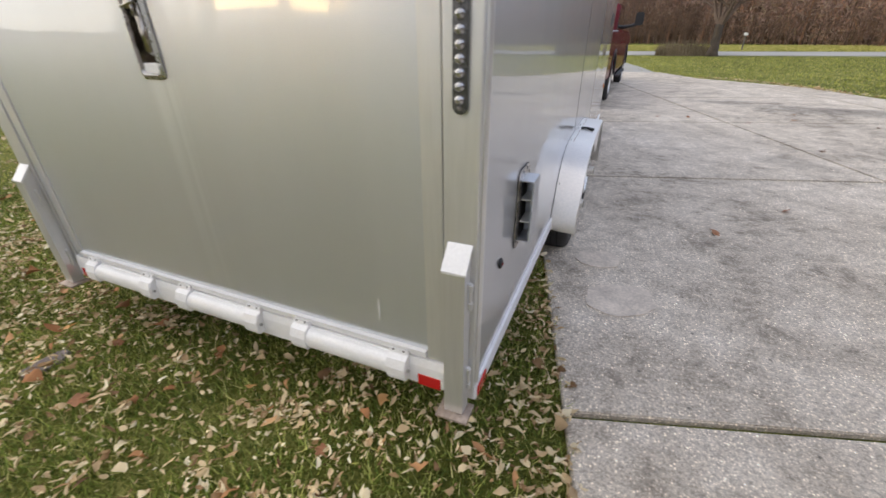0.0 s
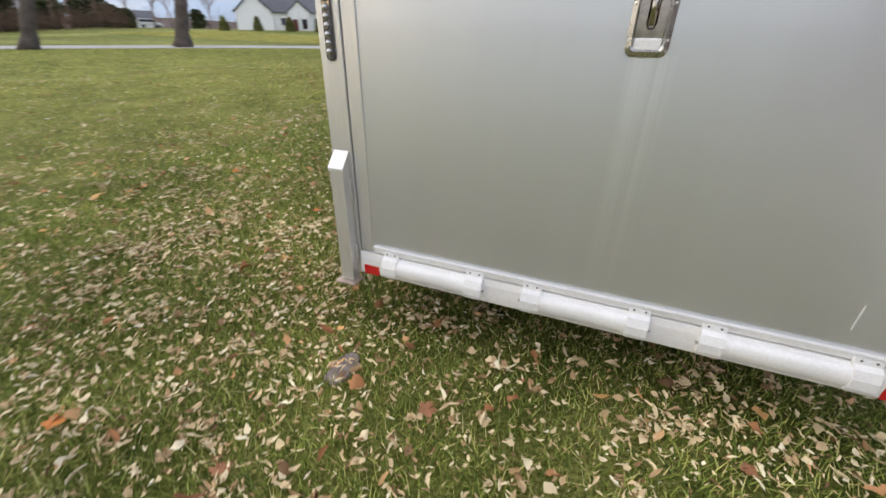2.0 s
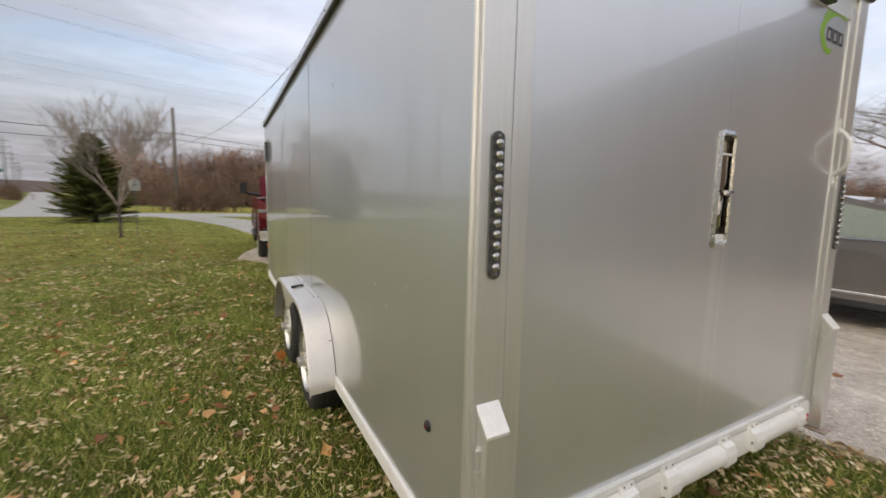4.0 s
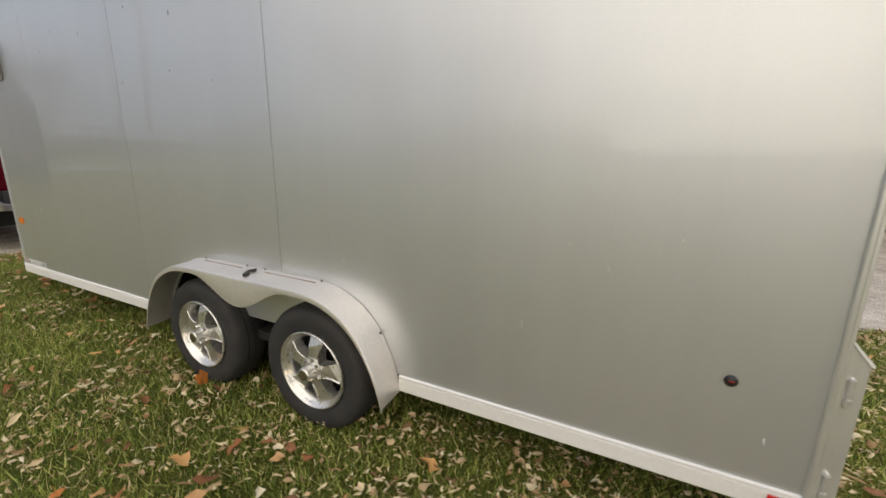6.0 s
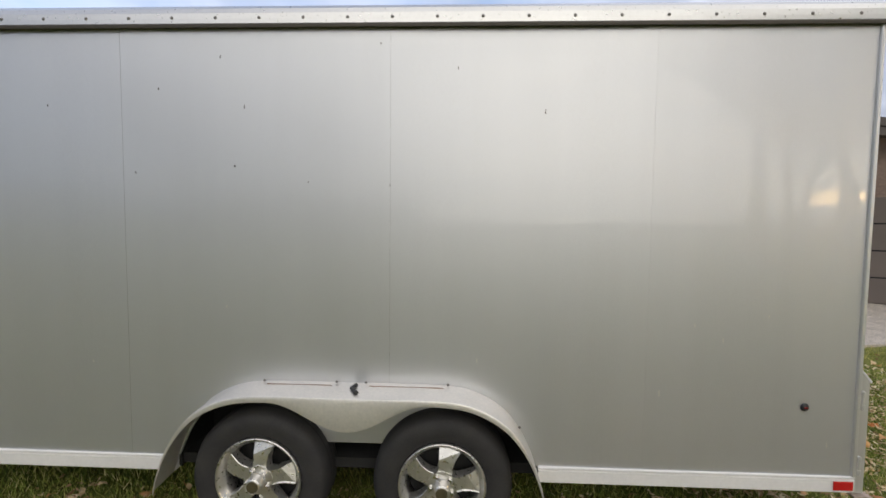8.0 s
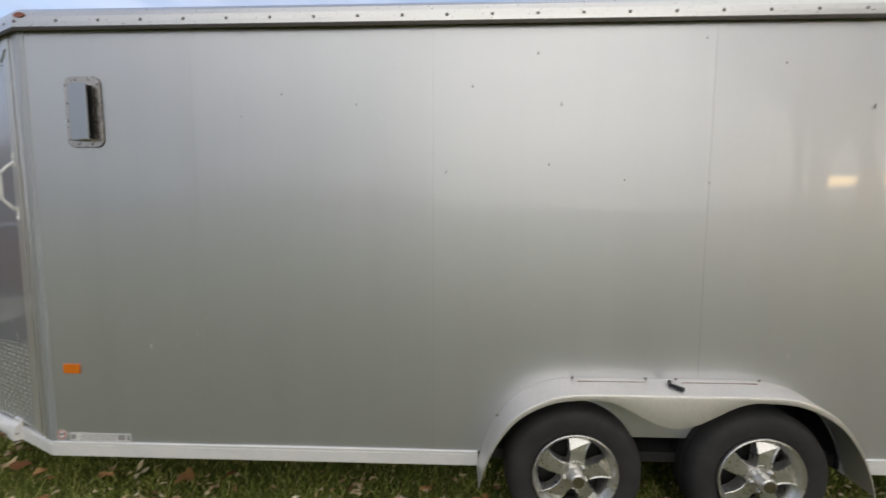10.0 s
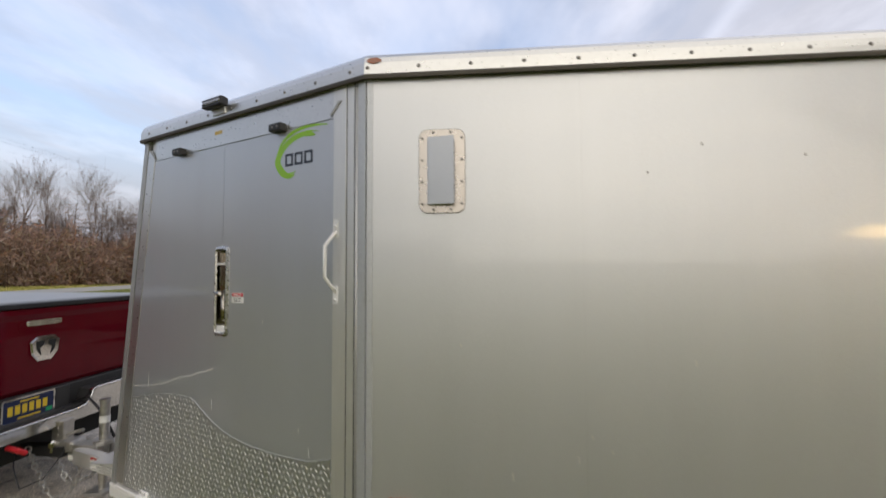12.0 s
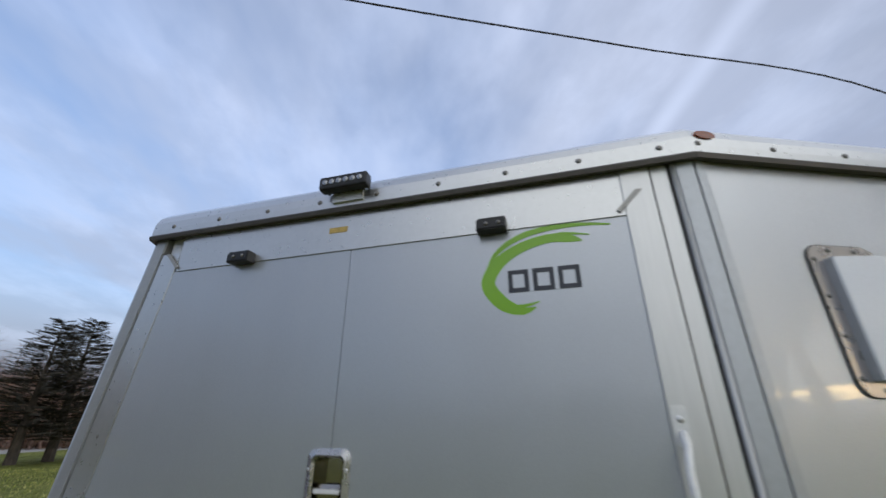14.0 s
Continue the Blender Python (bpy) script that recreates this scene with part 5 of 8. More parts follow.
for (s0, z0), (s1, z1) in zip(line, line[1:]):
    prism(bm, [(s0, z0), (s1, z1), (s1, z1 + 0.005), (s0, z0 + 0.004)], VEE, 0.0004, 0.0009)
part("sealant_line", bm, SMEAR, front_door, "thin pale wavy sealant line")
for s, z, h in ((1.56, 0.99, 0.08), (0.97, 0.95, 0.05), (0.36, 0.95, 0.02), (0.30, 0.86, 0.04), (0.6, 1.4, 0.015)):
    part("scratch", box(B(), VEE, s, s + 0.003, 0.0004, 0.0009, z, z + h), SMEAR, front_door)
# flood light on the roof edge
bm = B()
for ds in (0.0,):
    prism(bm, [(0.922 + ds - 0.05, 2.428), (0.922 + ds + 0.05, 2.428), (0.922 + ds + 0.05, 2.471), (0.922 + ds - 0.05, 2.471)], VEE, 0.018, 0.030)
flood = part("flood_light", bm, ALU, trailer, "small black six-lamp floodlight on the roof edge")
part("housing", box(B(), VEE, 0.845, 1.000, 0.034, 0.068, 2.455, 2.498, 0.005), BLACK, flood)
for k in range(6):
    part("lamp", lathe(B(), VEE, (0.866 + 0.0226 * k, 0.068, 2.477), [(0.0100, 0.0), (0.009, 0.003), (0.002, 0.0045)], 10), CLEAR_LENS, flood)
bm = B()
for k in range(9):
    box(bm, VEE, 0.850 + 0.0165 * k, 0.856 + 0.0165 * k, 0.026, 0.0338, 2.458, 2.495)
part("cooling_fin", bm, BLACK, flood)
lamp = part("clearance_lamp", prism(B(), [(5.385 + 0.030 * math.cos(a), 2.468 + 0.015 * math.sin(a)) for a in (2 * math.pi * k / 18 for k in range(18))], LEFT, 0.014, 0.024, bev=0.004), AMBER_DARK, trailer, "small oval amber clearance lamp")
# stickers low on the left side
st = part("tyre_load_sticker", box(B(), LEFT, 5.001, 5.323, 0.0018, 0.0026, 0.372, 0.414), STICKER, trailer, "white printed load sticker")
rng = random.Random(8)
bm = B()
for k in range(4):
    s = 5.075
    while s < 5.255:
        ln = 0.012 + 0.03 * rng.random()
        box(bm, LEFT, s, min(s + ln, 5.268), 0.0026, 0.0030, 0.378 + 0.0085 * k, 0.3815 + 0.0085 * k)
        s += ln + 0.006
part("print", bm, mat("grey_print", (0.25, 0.25, 0.26), 0.6), st)
BLOCK = mat("grey_block", (0.30, 0.30, 0.31), 0.6)
for s0, s1 in ((5.006, 5.02), (5.027, 5.068), (5.290, 5.318)):
    part("print_block", box(B(), LEFT, s0, s1, 0.0026, 0.0031, 0.379, 0.408 if s1 < 5.1 else 0.405), BLOCK, st)
st = part("round_sticker", prism(B(), [(5.366 + 0.026 * math.cos(a), 0.402 + 0.026 * math.sin(a)) for a in (2 * math.pi * k / 24 for k in range(24))], LEFT, 0.0018, 0.0026), STICKER, trailer, "round white sticker with a red ring")
bm = B()
lathe(bm, LEFT, (5.366, 0.0026, 0.402), [(0.019, 0.0), (0.019, 0.0006), (0.023, 0.0006), (0.023, 0.0)], 24, close=True)
part("ring", bm, RED_LENS, st)
part("print_block", box(B(), LEFT, 5.352, 5.380, 0.0026, 0.0031, 0.398, 0.410), BLOCK, st)
# dark bug marks and pale nicks on the side and rear sheets
SPOT = mat("dark_speck", (0.07, 0.065, 0.06), 0.7)
for s, z, h in ((3.258, 2.126, .020), (2.85, 2.04, .028), (2.96, 2.27, .02), (2.90, 1.77, .016), (1.855, 2.216, .02), (1.457, 2.018, .03), (3.80, 2.05, .014), (4.155, 2.10, .014), (2.21, 2.33, .014), (3.38, 1.737, .014), (2.165, 1.686, .012), (2.55, 1.70, .008), (4.35, 2.0, .01)):
    part("dark_speck", prism(B(), [(s - 0.003, z), (s + 0.002, z - 0.003), (s + 0.0035, z + h * 0.3), (s, z + h * 0.4), (s + 0.002, z + h * 0.62), (s - 0.003, z + h * 0.6), (s - 0.0015, z + h * 0.35)], LEFT, 0.0017, 0.0024), SPOT, trailer)
rng = random.Random(11)
for s, z, h in ((4.86, 0.86, .03), (4.62, 0.93, .025), (4.57, 1.02, .015), (4.50, 0.97, .01), (5.05, 1.35, .012), (4.20, 1.29, .02), (3.62, 0.82, .012), (0.42, 1.10, .012), (0.62, 0.98, .02), (0.75, 1.05, .015), (0.9, 0.72, .03), (1.75, 0.86, .02), (2.95, 1.1, .012), (0.13, 0.5, .02)):
    part("pale_nick", prism(B(), [(s - 0.003, z), (s + 0.003, z), (s + 0.004, z + h), (s - 0.001, z + h * 1.1)], LEFT, 0.0017, 0.0023), SMEAR, trailer)
part("scratch", prism(B(), [(1.8575, 0.520), (1.8625, 0.520), (1.865, 0.609), (1.860, 0.609)], REAR, 0.0004, 0.001), SMEAR, rear_door, "pale vertical scratch")
# tongue, coupler, jack and chains
TX = W / 2
bm = B()
for sx in (-1, 1):
    a, b = Vector((TX + sx * 0.42, 6.6, 0)), Vector((TX + sx * 0.05, 7.72, 0))
    f = Frame(a.x, a.y, *(b - a).normalized().to_2d(), *Vector((-(b - a).y, (b - a).x)).normalized())
    box(bm, f, 0, (b - a).length, -0.032, 0.032, 0.335, 0.435, 0.004)
box(bm, WORLD, TX - 0.26, TX + 0.26, 7.25, 7.42, 0.431, 0.439)
tongue = part("tongue", bm, ALU, trailer, "aluminium A-frame tongue")
bm = B()
box(bm, WORLD, TX - 0.05, TX + 0.05, 7.58, 7.80, 0.38, 0.45, 0.006)
box(bm, WORLD, TX - 0.055, TX + 0.055, 7.76, 7.93, 0.395, 0.475, 0.02)
sweep(bm, [(TX, 7.86, 0.46), (TX, 7.86, 0.50), (TX, 7.74, 0.535)], 0.012, 8)
part("coupler", bm, mat("zinc_steel", (0.50, 0.49, 0.47), 0.4, 0.9, fine=40, var=0.2), tongue, "zinc-plated ball coupler")
ZINC = bpy.data.materials["zinc_steel"]
bm = B()
sweep(bm, [(TX + 0.02, 7.60, 0.20), (TX + 0.02, 7.60, 0.738)], 0.030, 16)
sweep(bm, [(TX + 0.02, 7.60, 0.735), (TX + 0.02, 7.60, 0.745)], 0.033, 16)
sweep(bm, [(TX + 0.02, 7.60, 0.44), (TX + 0.02, 7.60, 0.47)], 0.062, 18)
sweep(bm, [(TX + 0.02, 7.60, 0.13), (TX + 0.02, 7.60, 0.20)], 0.024, 12)
jack = part("tongue_jack", bm, ZINC, tongue, "round zinc tongue jack")
part("jack_sticker", sweep(B(), [(TX + 0.02, 7.60, 0.585), (TX + 0.02, 7.60, 0.632)], 0.0312, 16, False), STICKER, jack)
part("jack_foot", box(B(), WORLD, TX - 0.06, TX + 0.10, 7.53, 7.67, 0.115, 0.135, 0.004), ZINC, jack)
bm = box(B(), WORLD, TX - 0.03, TX + 0.05, 7.86, 7.95, 0.34, 0.60, 0.006)
for k in range(4):
    sweep(bm, [(TX - 0.034, 7.905, 0.40 + 0.05 * k), (TX - 0.026, 7.905, 0.40 + 0.05 * k)], 0.012, 10)
part("ball_mount", bm, ZINC, tongue, "pale zinc height-adjustable ball mount with bolt heads")
part("latch_block", box(B(), WORLD, TX - 0.05, TX + 0.02, 7.73, 7.80, 0.345, 0.404, 0.006), STICKER, tongue, "white plastic block under the coupler")
A0, A1 = Vector((TX - 0.42, 6.6)), Vector((TX - 0.05, 7.72))
AD = (A1 - A0).normalized()
BEAM = Frame(A0.x, A0.y, AD.x, AD.y, -AD.y, AD.x)
bs = part("beam_sticker", box(B(), BEAM, 0.70, 0.97, 0.0325, 0.0335, 0.345, 0.428), STICKER, tongue, "white warning sticker with a red band")
part("sticker_band", box(B(), BEAM, 0.705, 0.965, 0.0335, 0.0340, 0.410, 0.424), RED_LENS, bs)
for k in range(3):
    part("print_bar", box(B(), BEAM, 0.73, 0.94 - 0.04 * k, 0.0335, 0.0340, 0.352 + 0.018 * k, 0.359 + 0.018 * k), BLOCK, bs)


def chain(points, parent):
    """Links along a slack line, each turned a quarter to the next."""
    pts = [Vector(p) for p in points]
    fine = []
    for i in range(len(pts) - 1):
        p0, p1, p2, p3 = pts[max(i - 1, 0)], pts[i], pts[i + 1], pts[min(i + 2, len(pts) - 1)]
        for j in range(10):
            t = j / 10
            fine.append(0.5 * ((2 * p1) + (p2 - p0) * t + (2 * p0 - 5 * p1 + 4 * p2 - p3) * t * t + (3 * p1 - p0 - 3 * p2 + p3) * t ** 3))
    fine.append(pts[-1])
    dist, i, k = 0.0, 0, 0
    step = 0.030
    nxt = 0.0
    for a, b in zip(fine, fine[1:]):
        seg = (b - a).length
        while nxt <= dist + seg:
            p = a + (b - a) * ((nxt - dist) / seg)
            d = (b - a).normalized()
            side = d.orthogonal().normalized()
            if k % 2:
                side = d.cross(side)
            bm = B()
            loop = [p + d * (0.014 * math.cos(q)) * 1.5 + side * (0.014 * math.sin(q)) for q in (2 * math.pi * j / 10 for j in range(11))]
            sweep(bm, loop, 0.0045, 5, False)
            part("chain_link", bm, ZINC, parent)
            k += 1
            nxt += step
        dist += seg


chain_a = part("safety_chain", sweep(B(), [(TX - 0.09, 7.62, 0.36), (TX - 0.09, 7.66, 0.34)], 0.008, 8), ZINC, tongue, "zinc safety chain hanging from the tongue")
chain([(TX - 0.09, 7.64, 0.35), (TX - 0.10, 7.72, 0.17), (TX - 0.11, 7.86, 0.15), (TX - 0.12, 8.02, 0.46)], chain_a)
chain_b = part("safety_chain", sweep(B(), [(TX + 0.09, 7.62, 0.36), (TX + 0.09, 7.66, 0.34)], 0.008, 8), ZINC, tongue, "zinc safety chain hanging from the tongue")
chain([(TX + 0.09, 7.64, 0.35), (TX + 0.07, 7.74, 0.19), (TX + 0.04, 7.90, 0.18), (TX + 0.06, 8.02, 0.42)], chain_b)
part("cable", sweep(B(), [(TX - 0.14, 7.72, 0.46), (TX - 0.20, 7.80, 0.30), (TX - 0.24, 7.92, 0.25), (TX - 0.20, 8.02, 0.36), (TX - 0.16, 8.06, 0.46)], 0.004, 6), BLACK, tongue, "thin black breakaway cable", smooth=True)
part("plug_lead", sweep(B(), [(TX + 0.05, 7.55, 0.47), (TX + 0.10, 7.70, 0.62), (TX + 0.14, 7.86, 0.72), (TX + 0.18, 8.02, 0.66)], 0.009, 8), BLACK, tongue, "black electric lead to the truck", smooth=True)

# ---- pickup truck ----
TRUCK_RED = mat("maroon_truck_paint", (0.105, 0.0015, 0.008), 0.6, 0.1, spec=0.04, coat=0.45, coat_rough=0.02, fine=300, coarse=3, var=0.15)
GLASS = mat("tinted_glass", (0.02, 0.024, 0.026), 0.05, 0.0, coat=1.0, coat_rough=0.0, var=0.1)
WORN_BLACK = mat("worn_black_trim", (0.03, 0.03, 0.032), 0.55, fine=90, var=0.25)


def smoothed(keys, n):
    """Points along a soft curve through keys."""
    ps, out = [Vector(k) for k in keys], []
    for i in range(len(ps) - 1):
        p0, p1, p2, p3 = ps[max(i - 1, 0)], ps[i], ps[i + 1], ps[min(i + 2, len(ps) - 1)]
        for j in range(n):
            t = j / n
            out.append(0.5 * ((2 * p1) + (p2 - p0) * t + (2 * p0 - 5 * p1 + 4 * p2 - p3) * t * t + (3 * p1 - p0 - 3 * p2 + p3) * t ** 3))
    return out + [ps[-1]]


def road_wheel(f, s, n, z, r, parent, spokes=6):
    bm = B()
    lathe(bm, f, (s, n, z), [(r * 0.62, -0.20), (r * 0.80, -0.215), (r * 0.95, -0.205), (r, -0.18), (r, -0.04), (r * 0.955, -0.012), (r * 0.80, 0.0), (r * 0.66, -0.008), (r * 0.62, -0.03)], 44, close=True)
    w = part("wheel", bm, RUBBER, parent, "black road tyre on a bright rim", smooth=True)
    bm = B()
    lathe(bm, f, (s, n, z), [(r * 0.64, -0.012), (r * 0.62, 0.0), (r * 0.58, -0.01), (r * 0.55, -0.05), (r * 0.53, -0.14)], 40, close=True)
    part("rim", bm, RIM, w, smooth=True)
    part("brake_disc", lathe(B(), f, (s, n, z), [(r * 0.54, -0.13), (r * 0.54, -0.11), (0.02, -0.11)], 28), DARK, w)
    for k in range(spokes):
        a = 2 * math.pi * k / spokes + 0.3
        ca, sa = math.cos(a), math.sin(a)
        bm = B()
        q = [(0.05, 0.030), (r * 0.57, 0.022), (r * 0.57, -0.022), (0.05, -0.030)]
        top = [bm.verts.new(f(s + u * ca - v * sa, n - 0.02, z + u * sa + v * ca)) for u, v in q]
        bot = [bm.verts.new(f(s + u * ca - v * sa, n - 0.06, z + u * sa + v * ca)) for u, v in q]
        bm.faces.new(top)
        bm.faces.new(bot[::-1])
        for i in range(4):
            bm.faces.new((top[i], bot[i], bot[(i + 1) % 4], top[(i + 1) % 4]))
        part("spoke", bm, RIM, w)
    part("hub", lathe(B(), f, (s, n, z), [(0.07, -0.06), (0.07, -0.015), (0.05, -0.008), (0.004, -0.006)], 18), RIM, w)
    return w


BRIGHT = mat("bright_chrome", (0.88, 0.88, 0.88), 0.08, 1.0, fine=40, coarse=8, var=0.08, rvar=0.06)


def build_truck():
    x0, x1, yr = 0.13, 2.13, 8.06
    xm = (x0 + x1) / 2
    t = thing("pickup_truck", "maroon pickup truck with a grey bed cover, hitched up", "pickup truck")
    SL, SR = Frame(x0, yr, 0, 1, -1, 0), Frame(x1, yr, 0, 1, 1, 0)
    BK = Frame(xm, yr, 1, 0, 0, -1)

    def arch(c, r, z, k=14):
        return [(c - r * math.cos(math.pi * i / k), z + r * math.sin(math.pi * i / k)) for i in range(k + 1)]
    # body side outline with wheel arches
    R, F, base = 1.55, 5.72, 0.55
    side = [(0.0, 0.62)] + [(0.0, 1.36), (0.02, 1.40), (2.45, 1.42), (2.46, 1.44), (4.85, 1.44), (6.1, 1.34), (6.47, 1.16), (6.52, 0.55)]
    low = [(6.32, base)] + arch(F, 0.48, base)[::-1] + arch(R, 0.48, base)[::-1] + [(0.25, base), (0.0, 0.62)]
    for f, nm in ((SL, "body_side"), (SR, "body_side")):
        bm = B()
        prism(bm, side + low, f, -0.12, 0.0, "n", 0.02)
        part(nm, bm, TRUCK_RED, t, "glossy maroon body side")
        for c in (R, F):
            a_out, a_in = arch(c, 0.53, base), arch(c, 0.475, base)
            part("wheel_arch_trim", prism(B(), a_out + a_in[::-1], f, -0.02, 0.018), WORN_BLACK, t, "black wheel arch trim")
        for c in (R, F):
            road_wheel(f, c, -0.01, 0.42, 0.40, t)
        # tail lamp
        bm = B()
        prism(bm, rounded(-0.012, 0.17, 0.98, 1.36, 0.03), f, -0.16, 0.006, bev=0.006)
        lamp = part("tail_lamp", bm, plain("smoked_red_lens", (0.16, 0.008, 0.012), 0.2, coat=0.6), t, "dark red tail lamp with a clear band")
        bm = B()
        prism(bm, rounded(-0.016, 0.13, 1.12, 1.19, 0.012), f, -0.15, 0.009)
        part("reversing_lens", bm, CLEAR_LENS, lamp)
        # cab glass and mirror
        bm = B()
        prism(bm, [(2.85, 1.48), (2.98, 1.90), (4.00, 1.92), (4.70, 1.48)], f, -0.17, -0.132)
        part("side_window", bm, GLASS, t, "dark tinted side window")
        bm = B()
        sweep(bm, [f(4.55, -0.14, 1.52), f(4.55, 0.10, 1.56), f(4.53, 0.20, 1.60)], [0.045, 0.04, 0.04], 8)
        mirror = part("mirror", bm, BLACK, t, "black folding tow mirror")
        bm = B()
        prism(bm, rounded(0.15, 0.35, 1.56, 1.87, 0.05), Frame(f(4.52, 0, 0).x, f(4.52, 0, 0).y, f.n.x, f.n.y, 0, -1), -0.07, 0.05, bev=0.015)
        part("mirror_shell", bm, BLACK, mirror)
        bm = B()
        prism(bm, rounded(2.7, 5.0, 0.42, 0.47, 0.02), f, -0.03, 0.07, bev=0.01)
        part("running_board", bm, WORN_BLACK, t, "black running board")
        for ss in (2.85, 3.85):
            part("door_handle", prism(B(), rounded(ss, ss + 0.18, 1.16, 1.20, 0.012), f, 0.0, 0.03, bev=0.006), TRUCK_RED, t)
    # cab
    bm = B()
    prism(bm, [(2.52, 1.40), (2.66, 1.86), (2.86, 2.00), (4.05, 2.01), (4.30, 1.92), (5.00, 1.40)], SL, -1.86, -0.14, "n", 0.04)
    part("cab", bm, TRUCK_RED, t, "maroon cab")
    bm = B()
    prism(bm, [(2.535, 1.50), (2.645, 1.84), (2.630, 1.845), (2.52, 1.505)], SL, -1.70, -0.30)
    part("rear_window", bm, GLASS, t)
    bm = B()
    prism(bm, [(4.98, 1.44), (4.37, 1.90), (4.385, 1.92), (5.01, 1.45)], SL, -1.75, -0.25)
    part("windscreen", bm, GLASS, t)
    bm = B()
    prism(bm, [(4.8, 1.42), (5.9, 1.37), (6.37, 1.24), (6.50, 1.02), (6.52, 0.55), (5.8, 0.55), (4.8, 0.9)], SL, -1.90, -0.10, "n", 0.03)
    part("bonnet", bm, TRUCK_RED, t)
    bm = B()
    prism(bm, rounded(-0.95, 0.95, 0.50, 0.80, 0.06), Frame(xm, yr + 6.52, 1, 0, 0, 1), -0.05, 0.10, bev=0.02)
    part("front_bumper", bm, CHROME, t)
    # tonneau cover
    part("bed_cover", box(B(), BK, -0.93, 0.93, -2.5, -0.03, 1.395, 1.435, 0.012), mat("grey_vinyl_cover", (0.30, 0.31, 0.33), 0.42, fine=220, coarse=6, var=0.1, bump=0.0004), t, "flat grey vinyl bed cover")
    part("cover_rail", box(B(), BK, -0.95, 0.95, -0.06, 0.046, 1.392, 1.426, 0.006), BLACK, t, "black edge rail")
    part("bed_floor", box(B(), BK, -0.90, 0.90, -6.2, -0.10, 0.50, 0.62), DARK, t)
    # tailgate
    bm = B()
    prism(bm, [(0.0, 0.815), (0.018, 0.845), (0.020, 0.90), (0.022, 1.08), (0.026, 1.20), (0.024, 1.31), (0.036, 1.35), (0.030, 1.385), (-0.05, 1.39), (-0.06, 0.815)], BK, -0.825, 0.825, "s")
    gate = part("tailgate", bm, TRUCK_RED, t, "maroon tailgate with a chrome handle")
    for a, b in ((-0.93, -0.832), (0.832, 0.93)):
        part("bed_post", box(B(), BK, a, b, -0.10, 0.010, 0.72, 1.385, 0.012), TRUCK_RED, t)
    part("handle_recess", prism(B(), rounded(-0.16, 0.16, 1.225, 1.315, 0.03), BK, 0.020, 0.030, bev=0.004), TRUCK_RED, gate)
    part("gate_handle", prism(B(), rounded(-0.125, 0.10, 1.268, 1.305, 0.014), BK, 0.026, 0.050, bev=0.008), BRIGHT, gate, "chrome pull handle")
    # maker's badge: a plain shield
    shield = [(-0.095, 1.155), (-0.055, 1.190), (0.055, 1.190), (0.095, 1.155), (0.085, 1.075), (0.045, 1.020), (-0.045, 1.020), (-0.085, 1.075)]
    badge = part("badge", prism(B(), shield, BK, 0.022, 0.042, bev=0.008), BRIGHT, gate, "chrome shield-shaped badge")
    for sx in (-1, 1):
        part("badge_shape", prism(B(), [(sx * 0.012, 1.16), (sx * 0.062, 1.16), (sx * 0.058, 1.10), (sx * 0.03, 1.06), (sx * 0.040, 1.11), (sx * 0.016, 1.13)], BK, 0.0425, 0.046), DARK, badge)
    bm = B()
    for a, b in ((0.445, 0.505), (0.515, 0.555), (0.565, 0.63)):
        prism(bm, [(a, 0.90), (b - 0.01, 0.90), (b, 0.93), (a + 0.01, 0.93)], BK, 0.012, 0.019)
    part("emblem", bm, CHROME, gate, "small chrome emblem")
    # bumper: chrome face with a dropped middle, black step pads, the plate in its recess
    face = [(-1.0, 0.60), (-0.96, 0.565), (0.96, 0.565), (1.0, 0.60), (1.0, 0.74), (0.975, 0.758), (0.262, 0.758), (0.245, 0.745), (0.228, 0.690), (0.19, 0.655), (0.12, 0.643), (-0.36, 0.643), (-0.43, 0.655), (-0.468, 0.690), (-0.485, 0.745), (-0.502, 0.758), (-0.975, 0.758), (-1.0, 0.74)]
    bumper = part("rear_bumper", prism(B(), face, BK, 0.12, 0.165, bev=0.008), CHROME, t, "chrome rear step bumper with black step pads")
    # the sky highlight on the bumper's upper edge, added as a brighter chrome bead
    lip = [BK(a, 0.160, z) for a, z in face[4:] if z > 0.64]
    part("bumper_edge_highlight", sweep(B(), lip, 0.0065, 8), BRIGHT, bumper, "bright chrome bead added as the highlight on the bumper edge", smooth=True)
    part("bumper_top", prism(B(), [(-0.98, 0.58), (0.98, 0.58), (0.98, 0.752), (0.255, 0.752), (0.225, 0.66), (-0.465, 0.66), (-0.495, 0.752), (-0.98, 0.752)], BK, 0.012, 0.119), WORN_BLACK, bumper, "black ribbed step pad")
    part("gate_sill", box(B(), BK, -0.93, 0.93, -0.05, 0.03, 0.60, 0.812, 0.01), WORN_BLACK, t)
    part("plate_recess", box(B(), BK, -0.40, 0.16, 0.0305, 0.062, 0.648, 0.815, 0.01), WORN_BLACK, bumper)
    pl = part("number_plate", prism(B(), rounded(-0.262, 0.043, 0.660, 0.806, 0.012), BK, 0.0640, 0.067), plain("plate_blue", (0.012, 0.022, 0.075), 0.4), bumper, "dark blue plate with yellow bars in a pale frame")
    rim_o, rim_i = rounded(-0.268, 0.049, 0.654, 0.812, 0.014), rounded(-0.258, 0.039, 0.664, 0.802, 0.010)
    bm = B()
    rings = [[bm.verts.new(BK(a, nn, z)) for a, z in pts] for pts, nn in ((rim_o, 0.063), (rim_o, 0.070), (rim_i, 0.070), (rim_i, 0.0672))]
